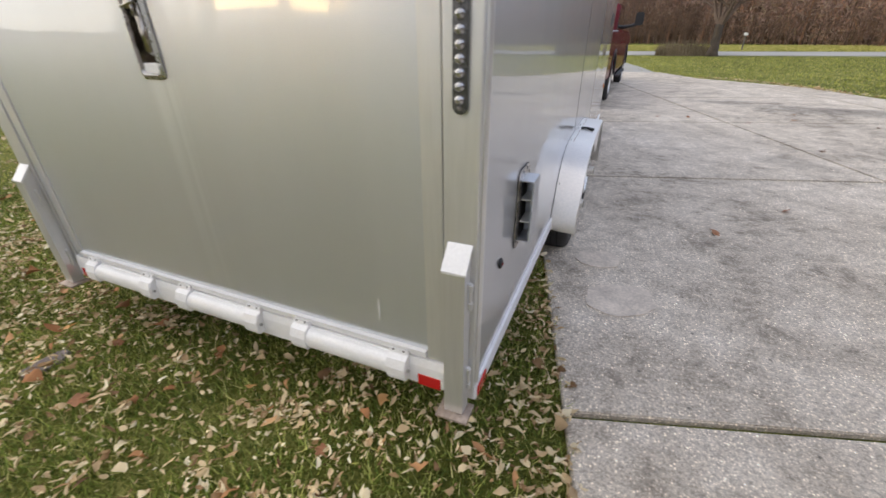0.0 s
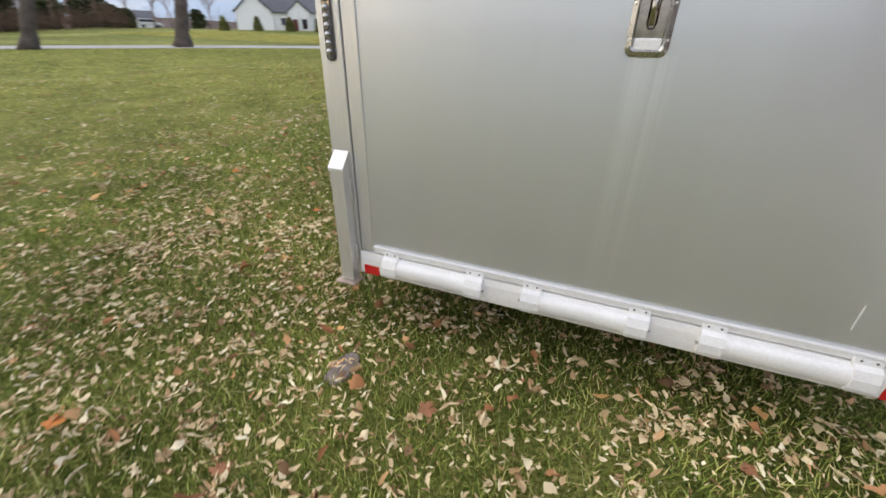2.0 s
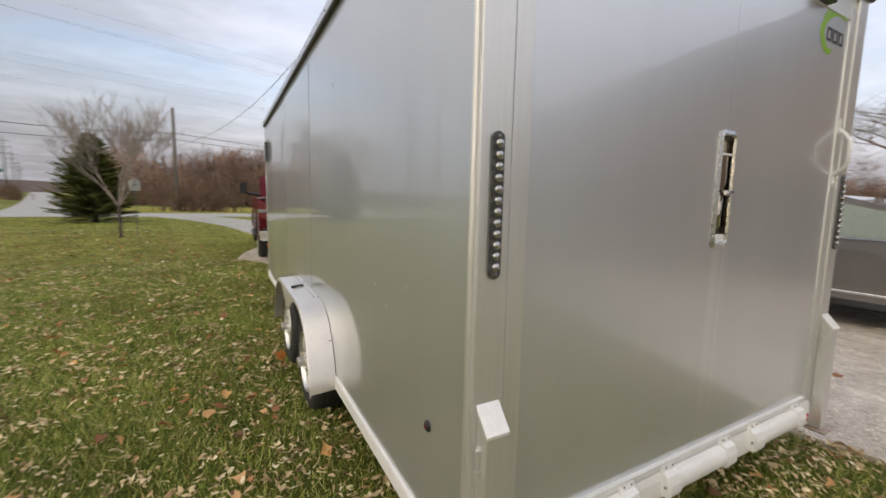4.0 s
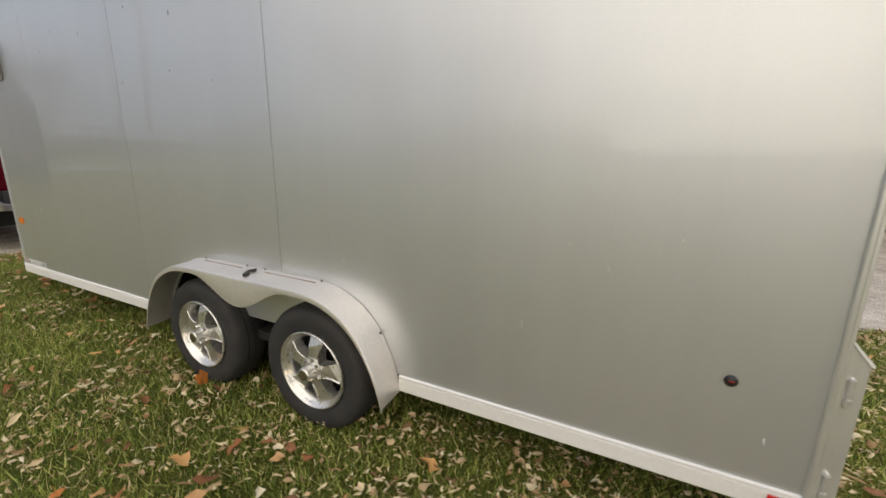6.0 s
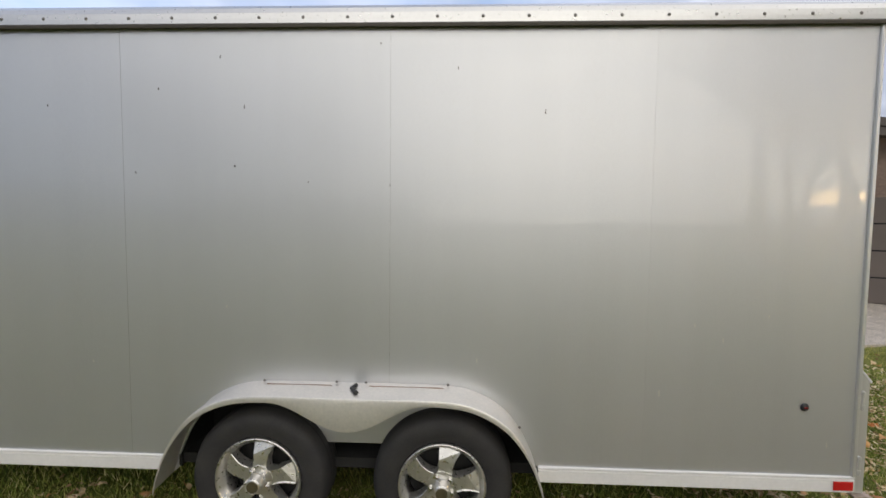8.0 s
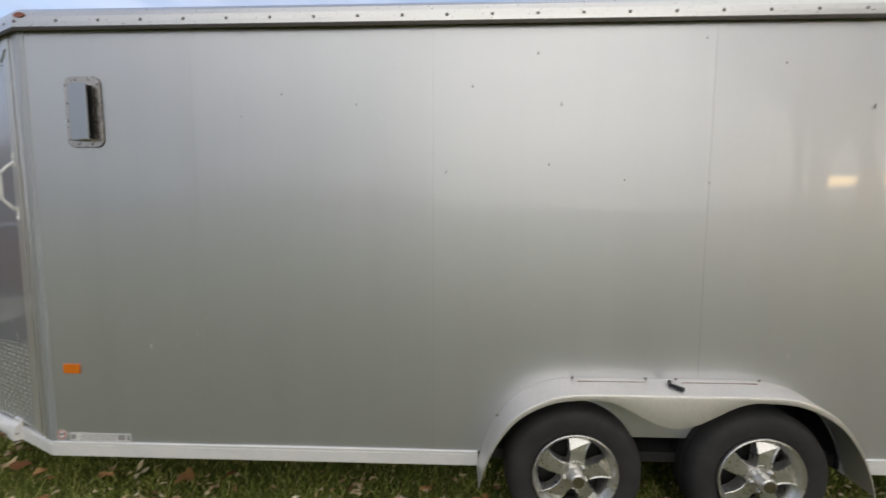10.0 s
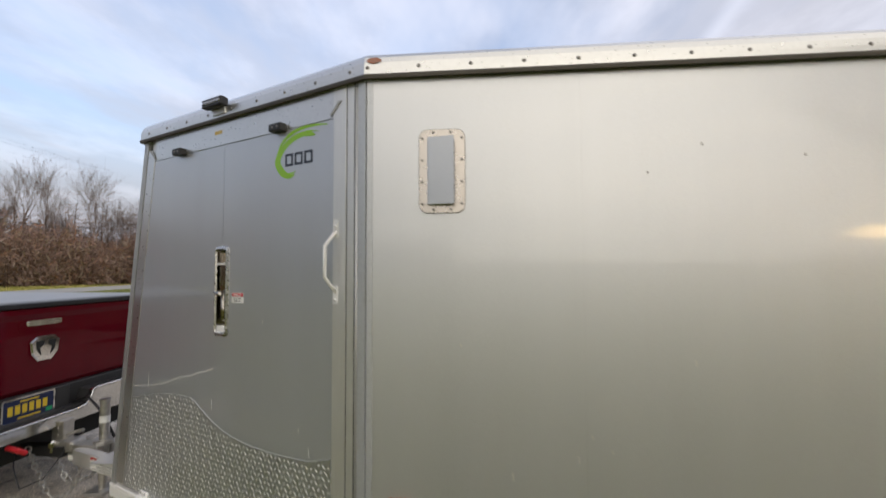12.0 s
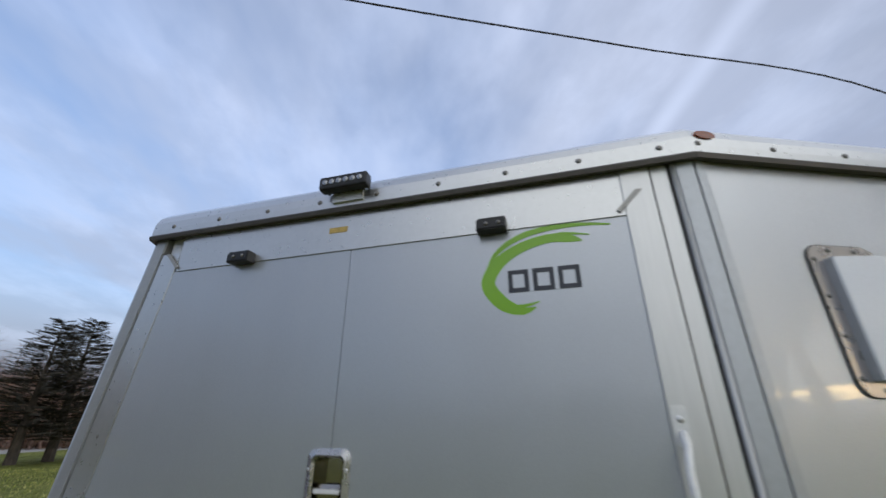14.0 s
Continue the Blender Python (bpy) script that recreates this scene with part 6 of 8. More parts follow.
    for a, b in zip(rings, rings[1:]):
        for i in range(len(a)):
            bm.faces.new((a[i], a[(i + 1) % len(a)], b[(i + 1) % len(a)], b[i]))
    part("plate_frame", bm, CHROME, pl)
    YEL = plain("plate_yellow", (0.70, 0.50, 0.04), 0.5)
    for k in range(6):
        part("plate_bar", box(B(), BK, -0.232 + 0.041 * k, -0.204 + 0.041 * k, 0.0672, 0.0685, 0.706, 0.764), YEL, pl)
    part("plate_bar", box(B(), BK, -0.165, -0.05, 0.0672, 0.0685, 0.779, 0.789), YEL, pl)
    part("plate_bar", box(B(), BK, -0.175, -0.04, 0.0672, 0.0685, 0.674, 0.684), YEL, pl)
    part("plate_tab", box(B(), BK, -0.006, 0.034, 0.0672, 0.0685, 0.672, 0.698), plain("plate_green", (0.02, 0.38, 0.16), 0.5), pl)
    bm = B()
    box(bm, BK, -0.035, 0.035, -0.3, 0.24, 0.37, 0.44, 0.006)
    hitch = part("tow_hitch", bm, BLACK, t, "black receiver hitch")
    part("tow_ball", lathe(B(), WORLD, (xm - 0.03, yr - 0.16, 0.40), [(0.012, 0.0), (0.012, 0.03), (0.024, 0.04), (0.024, 0.07), (0.008, 0.085)], 14, "z"), CHROME, hitch)
    part("tow_hook", sweep(B(), [(xm - 0.27, yr - 0.13, 0.535), (xm - 0.27, yr - 0.21, 0.52), (xm - 0.24, yr - 0.22, 0.495), (xm - 0.22, yr - 0.18, 0.49)], 0.016, 8), plain("red_hook", (0.5, 0.02, 0.03), 0.4), t, "red tow hook")
    # unseen block in place of the chassis, set low to shade the ground
    bm = B()
    box(bm, WORLD, x0 + 0.18, x1 - 0.18, yr + 0.10, yr + 6.0, 0.34, 0.55)
    part("chassis_shade_block", bm, DARK, t)
    return t


truck = build_truck()
hitch_at = Matrix.Translation((1.10, 8.0, 0))
truck.matrix_basis = Matrix.Translation((-0.06, 0, 0)) @ hitch_at @ Matrix.Rotation(radians(-2.2), 4, "Z") @ hitch_at.inverted()


# ---- parked car ----
def build_car():
    t = thing("suv", "grey-brown crossover car parked on the concrete driveway", "car")
    PAINT = mat("warm_grey_car_paint", (0.27, 0.245, 0.225), 0.28, 0.7, coat=1.0, coat_rough=0.03, fine=300, coarse=2, var=0.12)
    x0, wid, front = 5.95, 1.90, -1.05
    f, g = Frame(x0, front, 0, 1, -1, 0), Frame(x0 + wid, front, 0, 1, 1, 0)

    def arch(c, r, z, k=14):
        return [(c - r * math.cos(math.pi * i / k), z + r * math.sin(math.pi * i / k)) for i in range(k + 1)]
    lower = [(0.05, 0.45), (0.0, 0.62), (0.10, 0.82), (0.55, 0.96), (1.15, 1.06), (2.2, 1.08), (3.6, 1.12), (4.45, 1.10), (4.62, 0.9), (4.66, 0.45)]
    cut = [(4.5, 0.28)] + arch(3.70, 0.385, 0.28)[::-1] + arch(0.95, 0.385, 0.28)[::-1] + [(0.12, 0.28)]
    for fr in (f, g):
        part("body_side", prism(B(), lower + cut, fr, -0.10, 0.0, "n", 0.03), PAINT, t)
        for c in (0.95, 3.70):
            road_wheel(fr, c, -0.015, 0.36, 0.355, t, 5)
        part("window", prism(B(), [(1.30, 1.08), (1.75, 1.38), (2.35, 1.53), (2.38, 1.09)], fr, -0.20, -0.125), GLASS2, t, "greenish side window")
        part("window", prism(B(), [(2.45, 1.09), (2.43, 1.54), (3.30, 1.56), (3.45, 1.12)], fr, -0.20, -0.125), GLASS2, t, "greenish side window")
        part("beltline", prism(B(), [(1.15, 1.062), (4.2, 1.118), (4.2, 1.136), (1.15, 1.078)], fr, -0.01, 0.012), BRIGHT, t, "chrome strip under the windows")
        part("sill", box(B(), fr, 1.40, 3.25, -0.06, 0.012, 0.28, 0.36, 0.01), WORN_BLACK, t, "black lower sill")
        part("sill_strip", box(B(), fr, 1.42, 3.2, -0.01, 0.014, 0.43, 0.46, 0.005), BRIGHT, t)
        part("door_handle", prism(B(), rounded(2.05, 2.25, 0.93, 0.965, 0.015), fr, 0.0, 0.03, bev=0.006), PAINT, t)
        m = part("mirror", prism(B(), rounded(1.38, 1.58, 1.06, 1.20, 0.05), fr, 0.03, 0.20, bev=0.03), BLACK, t, "black wing mirror")
        part("mirror_foot", prism(B(), [(1.44, 1.05), (1.54, 1.05), (1.53, 1.10), (1.46, 1.10)], fr, -0.02, 0.06), BLACK, m)
        part("door_gap", prism(B(), [(2.40, 0.40), (2.408, 0.40), (2.416, 1.08), (2.408, 1.08)], fr, 0.0005, 0.003), DARK, t)
    part("cabin", prism(B(), [(1.10, 1.05), (1.72, 1.43), (2.3, 1.60), (3.35, 1.64), (4.0, 1.52), (4.42, 1.10)], f, -wid + 0.17, -0.17, "n", 0.05), PAINT, t)
    part("windscreen", prism(B(), [(1.17, 1.10), (1.74, 1.45), (1.725, 1.465), (1.15, 1.11)], f, -wid + 0.28, -0.28), GLASS2, t)
    part("bonnet", prism(B(), [(0.02, 0.50), (0.02, 0.70), (0.14, 0.84), (0.6, 0.99), (1.25, 1.08), (1.25, 0.6)], f, -wid + 0.08, -0.08, "n", 0.03), PAINT, t)
    part("tail", prism(B(), [(3.9, 1.12), (4.42, 1.10), (4.60, 0.90), (4.63, 0.45), (3.9, 0.45)], f, -wid + 0.08, -0.08, "n", 0.03), PAINT, t)
    part("floor_pan", box(B(), f, 0.3, 4.4, -wid + 0.12, -0.12, 0.24, 0.50), DARK, t)


GLASS2 = mat("green_car_glass", (0.33, 0.39, 0.34), 0.06, 0.0, coat=1.0, coat_rough=0.0, var=0.15)
build_car()

# ---- own house behind the driveway ----
BRICK = mat("brown_brick", (0.30, 0.215, 0.17), 0.85, fine=25, coarse=2, var=0.3, bump=0.003)
SHINGLE = mat("brown_shingle", (0.15, 0.13, 0.115), 0.9, fine=30, coarse=1.5, var=0.3, bump=0.004)
WHITE = mat("white_trim_paint", (0.74, 0.74, 0.72), 0.5, fine=20, coarse=1, var=0.06)


def build_near_house():
    h = thing("brick_house", "brown brick house with a dark shingled gable roof and white trim", "house")
    wx, wy = 0.616, 0.788
    f = Frame(5.4 - 1.6 * wx, -8.3 - 1.6 * wy, wx, wy, -0.788, 0.616)
    ln, depth, eave, peak, mid = 14.4, 9.0, 2.45, 5.30, 9.2
    part("wall", prism(B(), [(0.5, 0.0), (ln - 0.5, 0.0), (ln - 0.5, eave), (mid, peak - 0.25), (0.5, eave)], f, -0.3, 0.0), BRICK, h)
    part("wall", prism(B(), [(0.5, 0.0), (ln - 0.5, 0.0), (ln - 0.5, eave), (mid, peak - 0.25), (0.5, eave)], f, -depth, -depth + 0.3), BRICK, h)
    for s in (0.5, ln - 0.8):
        part("wall", box(B(), f, s, s + 0.3, -depth + 0.31, -0.31, 0.0, eave), BRICK, h)
    for a, b in ((0.2, mid), (ln + 0.3, mid)):
        za = eave - 0.05
        part("roof", prism(B(), [(a, za), (b, peak), (b, peak + 0.16), (a, za + 0.16)], f, -depth - 0.4, 0.55), SHINGLE, h)
        part("bargeboard", prism(B(), [(a, za - 0.02), (b, peak - 0.02), (b, peak - 0.20), (a, za - 0.16)], f, 0.40, 0.53), SHINGLE, h)
    for k in range(2):
        s0 = 2.0 + 5.2 * k
        d = part("garage_door", box(B(), f, s0, s0 + 4.6, -0.02, 0.03, 0.03, 2.2, 0.01), mat("brown_garage_door", (0.17, 0.14, 0.12), 0.6, var=0.1) if k == 0 else bpy.data.materials["brown_garage_door"], h)
        for i in range(1, 4):
            part("door_rib", box(B(), f, s0 + 0.05, s0 + 4.55, 0.031, 0.036, 0.55 * i, 0.55 * i + 0.03), DARK, d)
    for s in (ln - 0.35,):
        part("porch_post", box(B(), f, s, s + 0.22, 0.30, 0.52, 0.0, 2.28, 0.01), WHITE, h, "white square porch post")


build_near_house()


# ---- far houses ----
SIDING = mat("pale_siding", (0.86, 0.86, 0.85), 0.6, fine=3, coarse=0.3, var=0.05, stretch=(0.2, 0.2, 3))
DARKROOF = mat("charcoal_shingle", (0.115, 0.118, 0.13), 0.85, fine=6, coarse=0.5, var=0.2)


def gable(parent, f, s0, s1, n0, n1, z0, eave, peak, along="s", over=0.4):
    """A block with a gable roof; the ridge runs along s or n."""
    part("wall", box(B(), f, s0, s1, n0, n1, z0, eave), SIDING, parent)
    if along == "s":
        m = (n0 + n1) / 2
        for s in (s0, s1 - 0.2):
            part("gable", prism(B(), [(n0, eave), (n1, eave), (m, peak - 0.15)], f, s, s + 0.2, "s"), SIDING, parent)
        for e in (n0 - over, n1 + over):
            part("roof", prism(B(), [(e, eave - 0.2), (m, peak), (m, peak + 0.2), (e, eave)], f, s0 - over, s1 + over, "s"), DARKROOF, parent)
    else:
        m = (s0 + s1) / 2
        for n in (n0, n1 - 0.2):
            part("gable", prism(B(), [(s0, eave), (s1, eave), (m, peak - 0.15)], f, n, n + 0.2, "n"), SIDING, parent)
        for e in (s0 - over, s1 + over):
            part("roof", prism(B(), [(e, eave - 0.2), (m, peak), (m, peak + 0.2), (e, eave)], f, n0 - over, n1 + over, "n"), DARKROOF, parent)


def window(parent, f, s, n, z, w, h):
    wd = part("window", box(B(), f, s, s + w, n, n + 0.06, z, z + h, 0.01), WHITE, parent)
    part("pane", box(B(), f, s + 0.08, s + w - 0.08, n + 0.061, n + 0.075, z + 0.08, z + h - 0.08), GLASS, wd)


def build_far_house():
    h = thing("white_house", "white single-storey house with a charcoal roof across the road", "house")
    a = radians(-40.6)
    cx, cy = -0.0 + 112 * math.sin(a), 112 * math.cos(a)
    gz = ground_z(cx, cy) - 0.1
    # s runs to the viewer's right, n towards the viewer
    f = Frame(cx, cy, math.cos(a), -math.sin(a), -math.sin(a), -math.cos(a))
    e = gz + 3.6
    gable(h, f, -8.0, 5.9, -5, 5, gz - 1, e, gz + 7.0, "s")
    gable(h, f, -11.4, -4.2, -5.0, 6.2, gz - 1, e, gz + 6.9, "n")
    gable(h, f, -0.9, 3.7, 4.8, 7.0, gz - 1, e, gz + 5.7, "n")
    gable(h, f, 5.9, 10.0, -4.6, 4.6, gz - 1, gz + 3.6, gz + 6.5, "s")
    gable(h, f, 10.0, 13.3, -3.6, 3.6, gz - 1, gz + 3.2, gz + 4.9, "s")
    for s, n in ((-2.6, 5.0), (4.6, 5.0), (7.6, 4.6), (11.4, 3.6)):
        window(h, f, s, n, gz + 1.0, 1.3, 1.5)
    part("front_door", box(B(), f, 0.0, 1.0, 7.0, 7.1, gz, gz + 2.2, 0.01), mat("dark_red_door", (0.12, 0.03, 0.03), 0.5), h)
    part("porch_window", box(B(), f, 1.9, 3.0, 7.0, 7.1, gz + 0.4, gz + 2.3, 0.01), GLASS, h)
    for s in (-0.8, 1.3, 3.3):
        part("porch_column", box(B(), f, s, s + 0.25, 7.6, 7.85, gz, e, 0.02), WHITE, h)


build_far_house()


def build_second_house():
    h = thing("two_storey_house", "distant two-storey pale house with a grey roof among trees", "house")
    a = radians(-74.4)
    cx, cy = 150 * math.sin(a), 150 * math.cos(a)
    gz = ground_z(cx, cy)
    f = Frame(cx, cy, math.cos(a), -math.sin(a), -math.sin(a), -math.cos(a))
    gable(h, f, -7.5, -1.8, -4, 5, gz - 1, gz + 3.9, gz + 5.6, "n")
    gable(h, f, -1.8, 8.0, -4, 4, gz - 1, gz + 2.0, gz + 4.2, "s")
    for s in (-6.6, -4.0):
        for z in (0.6, 2.3):
            window(h, f, s, 5.0, gz + z, 1.2, 1.1)
    window(h, f, 0.6, 4.0, gz + 0.5, 1.4, 1.1)
    part("garage_door", box(B(), f, 4, 7.2, 4.0, 4.1, gz - 0.5, gz + 1.6), WHITE, h)


build_second_house()


def far_car(az, dist, label, paint):
    a = radians(az)
    cx, cy = dist * math.sin(a), dist * math.cos(a)
    gz = ground_z(cx, cy)
    t = thing("parked_van", label, "van")
    f = Frame(cx, cy, math.cos(a), -math.sin(a), -math.sin(a), -math.cos(a))
    part("body", prism(B(), [(-2.3, gz + 0.35), (2.3, gz + 0.35), (2.3, gz + 0.95), (1.3, gz + 1.1), (0.7, gz + 1.75), (-2.1, gz + 1.8), (-2.3, gz + 1.0)], f, -0.9, 0.9, "n", 0.08), paint, t)
    part("window", prism(B(), [(-2.0, gz + 1.15), (1.05, gz + 1.15), (0.62, gz + 1.62), (-1.95, gz + 1.66)], f, 0.905, 0.92), GLASS, t)
    for s in (-1.4, 1.45):
        part("wheel", lathe(B(), f, (s, 0.7, gz + 0.34), [(0.34, 0.0), (0.34, 0.22), (0.2, 0.23)], 20), RUBBER, t)


far_car(-76.1, 112, "white van parked far off beside the road", WHITE)
far_car(-55.2, 120, "white car parked far off at a house drive", WHITE)


def shed(az, dist, w, h0, label):
    a = radians(az)
    cx, cy = dist * math.sin(a), dist * math.cos(a)
    gz = ground_z(cx, cy)
    t = thing("outbuilding", label, "shed")
    f = Frame(cx, cy, math.cos(a), -math.sin(a), -math.sin(a), -math.cos(a))
    gable(t, f, -w / 2, w / 2, -3, 3, gz - 0.5, gz + h0, gz + h0 + 1.6, "s")
    window(t, f, -0.8, 3.0, gz + 0.8, 1.2, 1.2)


shed(-56.0, 130, 5, 1.8, "low pale outbuilding far behind the trees")

# ---- poles and wires ----
POLEWOOD = mat("brown_pole_wood", (0.23, 0.125, 0.075), 0.85, fine=12, coarse=1, var=0.25, stretch=(1, 1, 0.05), bump=0.004)
GREYWOOD = mat("grey_pole_wood", (0.15, 0.135, 0.12), 0.9, fine=12, coarse=1, var=0.25, stretch=(1, 1, 0.05), bump=0.004)
WIRE = plain("black_wire", (0.02, 0.02, 0.022), 0.6)


def pole(x, y, h, r, arms, material, label, az, lamp=False):
    """A utility pole; arms: (height, half width), turned square to the way az."""
    gz = ground_z(x, y)
    t = thing("utility_pole", label, "utility pole", "utility poles by the road")
    part("post", sweep(B(), [(x, y, gz - 0.5), (x, y, gz + h)], [r, r * 0.7], 12), material, t, smooth=True)
    ca, sa = math.cos(radians(az)), -math.sin(radians(az))
    for z, w in arms:
        a = part("crossarm", sweep(B(), [(x - ca * w, y - sa * w, gz + z), (x + ca * w, y + sa * w, gz + z)], 0.10, 4), material, t)
        for k in (-0.92, -0.5, 0.5, 0.92):
            part("insulator", sweep(B(), [(x + ca * w * k, y + sa * w * k, gz + z + 0.08), (x + ca * w * k, y + sa * w * k, gz + z + 0.42)], 0.07, 6), GREYWOOD, a)
    if lamp:
        b = part("lamp_arm", sweep(B(), [(x, y, gz + 11.0), (x + ca * 0.8, y + sa * 0.8, gz + 11.7), (x + ca * 1.5, y + sa * 1.5, gz + 11.75)], 0.05, 6), GREYWOOD, t)
        part("lamp_head", lathe(B(), WORLD, (x + ca * 1.7, y + sa * 1.7, gz + 11.6), [(0.05, 0.25), (0.2, 0.15), (0.22, 0.0), (0.05, -0.05)], 12, "z"), GREYWOOD, b)


pole(-26.0, 50.8, 21.5, 0.30, [(18.6, 2.4)], POLEWOOD, "tall brown wooden power pole at the road junction", -26, True)
pole(-28.6, 66.0, 22.0, 0.28, [(20.2, 2.2), (17.6, 2.2), (15.0, 2.2), (12.6, 2.0)], GREYWOOD, "tall grey power pole with four crossarms", -23.5)
pole(-4.7, 49.5, 10.4, 0.20, [], GREYWOOD, "grey wooden pole beside the driveway mouth", 0)
pole(-56.2, 16.2, 11.5, 0.22, [(10.6, 1.2)], POLEWOOD, "leaning brown wooden pole by the road", -73)
for x, y in ((-51.4, 142), (-74, 219), (-98, 300), (-124, 388), (-152, 480)):
    pole(x, y, 21, 0.26, [(19.6, 2.2), (17.2, 2.2), (14.8, 2.2)], GREYWOOD, "distant grey power pole along the side road", -16)
pole(34, 74, 16, 0.24, [(15, 1.8), (13, 1.6)], GREYWOOD, "grey power pole in front of the far woods", 30)


def wire(a, b, sag, r=0.018, label="sagging black overhead power line"):
    a, b = Vector(a), Vector(b)
    pts = [a.lerp(b, k / 20) - Vector((0, 0, sag * 4 * (k / 20) * (1 - k / 20))) for k in range(21)]
    return tagged(part("overhead_line", sweep(B(), pts, r, 5), WIRE), label, "power line", "overhead lines")


g1, g2 = ground_z(-26, 50.8), ground_z(-28.6, 66)
for k in (-2.2, 2.2):
    wire((-26 + k * 0.9, 50.8 + k * 0.4, g1 + 19), (60 + k, 62 + k, 16.5), 1.6, 0.006)
wire((-26, 50.8, g1 + 20.5), (60, 66, 18.2), 1.2, 0.006)
for k, z in ((-1.1, 18.4), (1.2, 17.2), (0.4, 15.4)):
    wire((-28.6 + k, 66, g2 + z), (64 + 3 * k, 74 + 2 * k, z - 1.0), 1.7, 0.006)
wire((-26, 50.8, g1 + 8.6), (-4.7, 49.5, 7.9), 0.6, 0.03)
wire((-26, 50.8, g1 + 7.6), (-4.7, 49.5, 7.3), 0.7, 0.025)
wire((-4.7, 49.5, 7.9), (60, 58, 8.0), 1.2, 0.025)
wire((-4.7, 49.5, 7.3), (60, 58, 7.5), 1.2, 0.02)
wire((-26, 50.8, g1 + 8.6), (-56.2, 16.2, 11.0), 0.8, 0.03)
wire((-26, 50.8, g1 + 7.6), (-56.2, 16.2, 10.2), 0.9, 0.025)
tagged(part("transformer_box", box(B(), WORLD, -32.2, -31.2, 44.2, 44.5, g1 + 7.75, g1 + 8.15, 0.05), BLACK), "small black splice case hanging on the overhead line", "splice case")
for k in range(4):
    wire((-28.6 + (k % 2) * 2 - 1, 66, g2 + (20.4, 20.4, 17.8, 15.2)[k]), (-51.4 + (k % 2) * 2 - 1, 142, 20.6 - (k // 2) * 2.4), 1.8, 0.009)
# service drop over the trailer
drop = [(-4.7, 49.5, 6.5), (-1.2, 37.1, 6.48), (1.05, 25.9, 6.70), (2.37, 15.4, 6.98), (2.9, 6.9, 6.95), (3.15, 2.9, 7.02), (3.45, -1.9, 7.03), (5.0, -8.0, 6.7), (9.0, -5.0, 5.2)]
sd = part("service_cable", sweep(B(), smoothed(drop[:8], 8), 0.013, 6), WIRE, None, smooth=True)
tagged(sd, "twisted black service cable hanging over the trailer", "power line", "overhead lines")
tw = []
for i, p in enumerate(smoothed(drop[:8], 60)):
    tw.append(p + Vector((math.cos(i * 0.9) * 0.007, 0, math.sin(i * 0.9) * 0.007)))
part("twisted_strand", sweep(B(), tw, 0.008, 4), WIRE, sd)

# small things by the road and on the lawn
for x, y, h, c, lab in ((-18.9, 44.0, 0.9, WHITE, "short pale marker post at the road junction"), (-20.2, 47.0, 1.4, plain("yellow_marker", (0.6, 0.5, 0.1), 0.6), "yellow cable marker post at the road junction"), (-19.5, 52, 1.3, bpy.data.materials["yellow_marker"], "yellow cable marker post at the road junction")):
    tagged(part("marker_post", sweep(B(), [(x, y, ground_z(x, y)), (x, y, ground_z(x, y) + h)], 0.12, 8), c), lab, "marker post")
sg = thing("street_sign", "green street name sign on a thin post at the junction", "sign")
part("post", sweep(B(), [(-16.0, 43, 0), (-16.0, 43, 3.1)], 0.05, 8), GREYWOOD, sg)
part("sign_plate", box(B(), Frame(-16.0, 43, 0.96, 0.28, 0.28, -0.96), -0.65, 0.65, 0.05, 0.08, 3.05, 3.3), plain("sign_green", (0.03, 0.12, 0.10), 0.5), sg)
bx = thing("bird_house", "small weathered grey bird house on the lawn by a young tree", "bird house")
part("box", prism(B(), [(-0.15, 1.60), (0.15, 1.60), (0.15, 1.92), (0.0, 2.03), (-0.15, 1.92)], Frame(-3.25, 16.9, 0.9, 0.3, 0.3, -0.9), -0.12, 0.12, bev=0.01), mat("weathered_grey_board", (0.42, 0.42, 0.40), 0.7, fine=30, coarse=6, var=0.15), bx)
part("entrance", lathe(B(), Frame(-3.25, 16.9, 0.9, 0.3, 0.3, -0.9), (0, 0.12, 1.8), [(0.03, 0.0), (0.03, 0.004), (0.01, 0.004)], 12), DARK, bx)
part("post", sweep(B(), [(-3.25, 16.9, 0), (-3.25, 16.9, 1.6)], 0.016, 8), GREYWOOD, bx)
mb = thing("mailbox", "small pale mailbox on a post across the road", "mailbox")
part("post", sweep(B(), [(10.8, 43.5, 0), (10.8, 43.5, 1.15)], 0.05, 8), GREYWOOD, mb)
part("box", prism(B(), [(-0.13, 1.15), (0.13, 1.15), (0.13, 1.28), (0.07, 1.36), (-0.07, 1.36), (-0.13, 1.28)], Frame(10.8, 43.5, 1, 0, 0, -1), -0.15, 0.15), WHITE, mb)

# ---- trees, shrubs and woods ----
BARK = mat("grey_brown_bark", (0.085, 0.068, 0.055), 0.95, fine=14, coarse=2, var=0.5, bump=0.03, stretch=(1, 1, 0.25))
TWIG = mat("twig_bark", (0.165, 0.12, 0.098), 0.95, fine=10, coarse=1, var=0.25)
WOODTWIG = mat("reddish_twig_bark", (0.23, 0.15, 0.12), 0.95, fine=10, coarse=1, var=0.3)
PALETWIG = mat("pale_twig_bark", (0.30, 0.25, 0.22), 0.95, fine=10, coarse=1, var=0.25)
WOODS = island("bare_woods", [(0.0, (0.07, 0.047, 0.037)), (0.4, (0.14, 0.095, 0.07)), (0.7, (0.21, 0.14, 0.10)), (0.9, (0.21, 0.105, 0.058)), (1.0, (0.26, 0.20, 0.15))], 0.95)
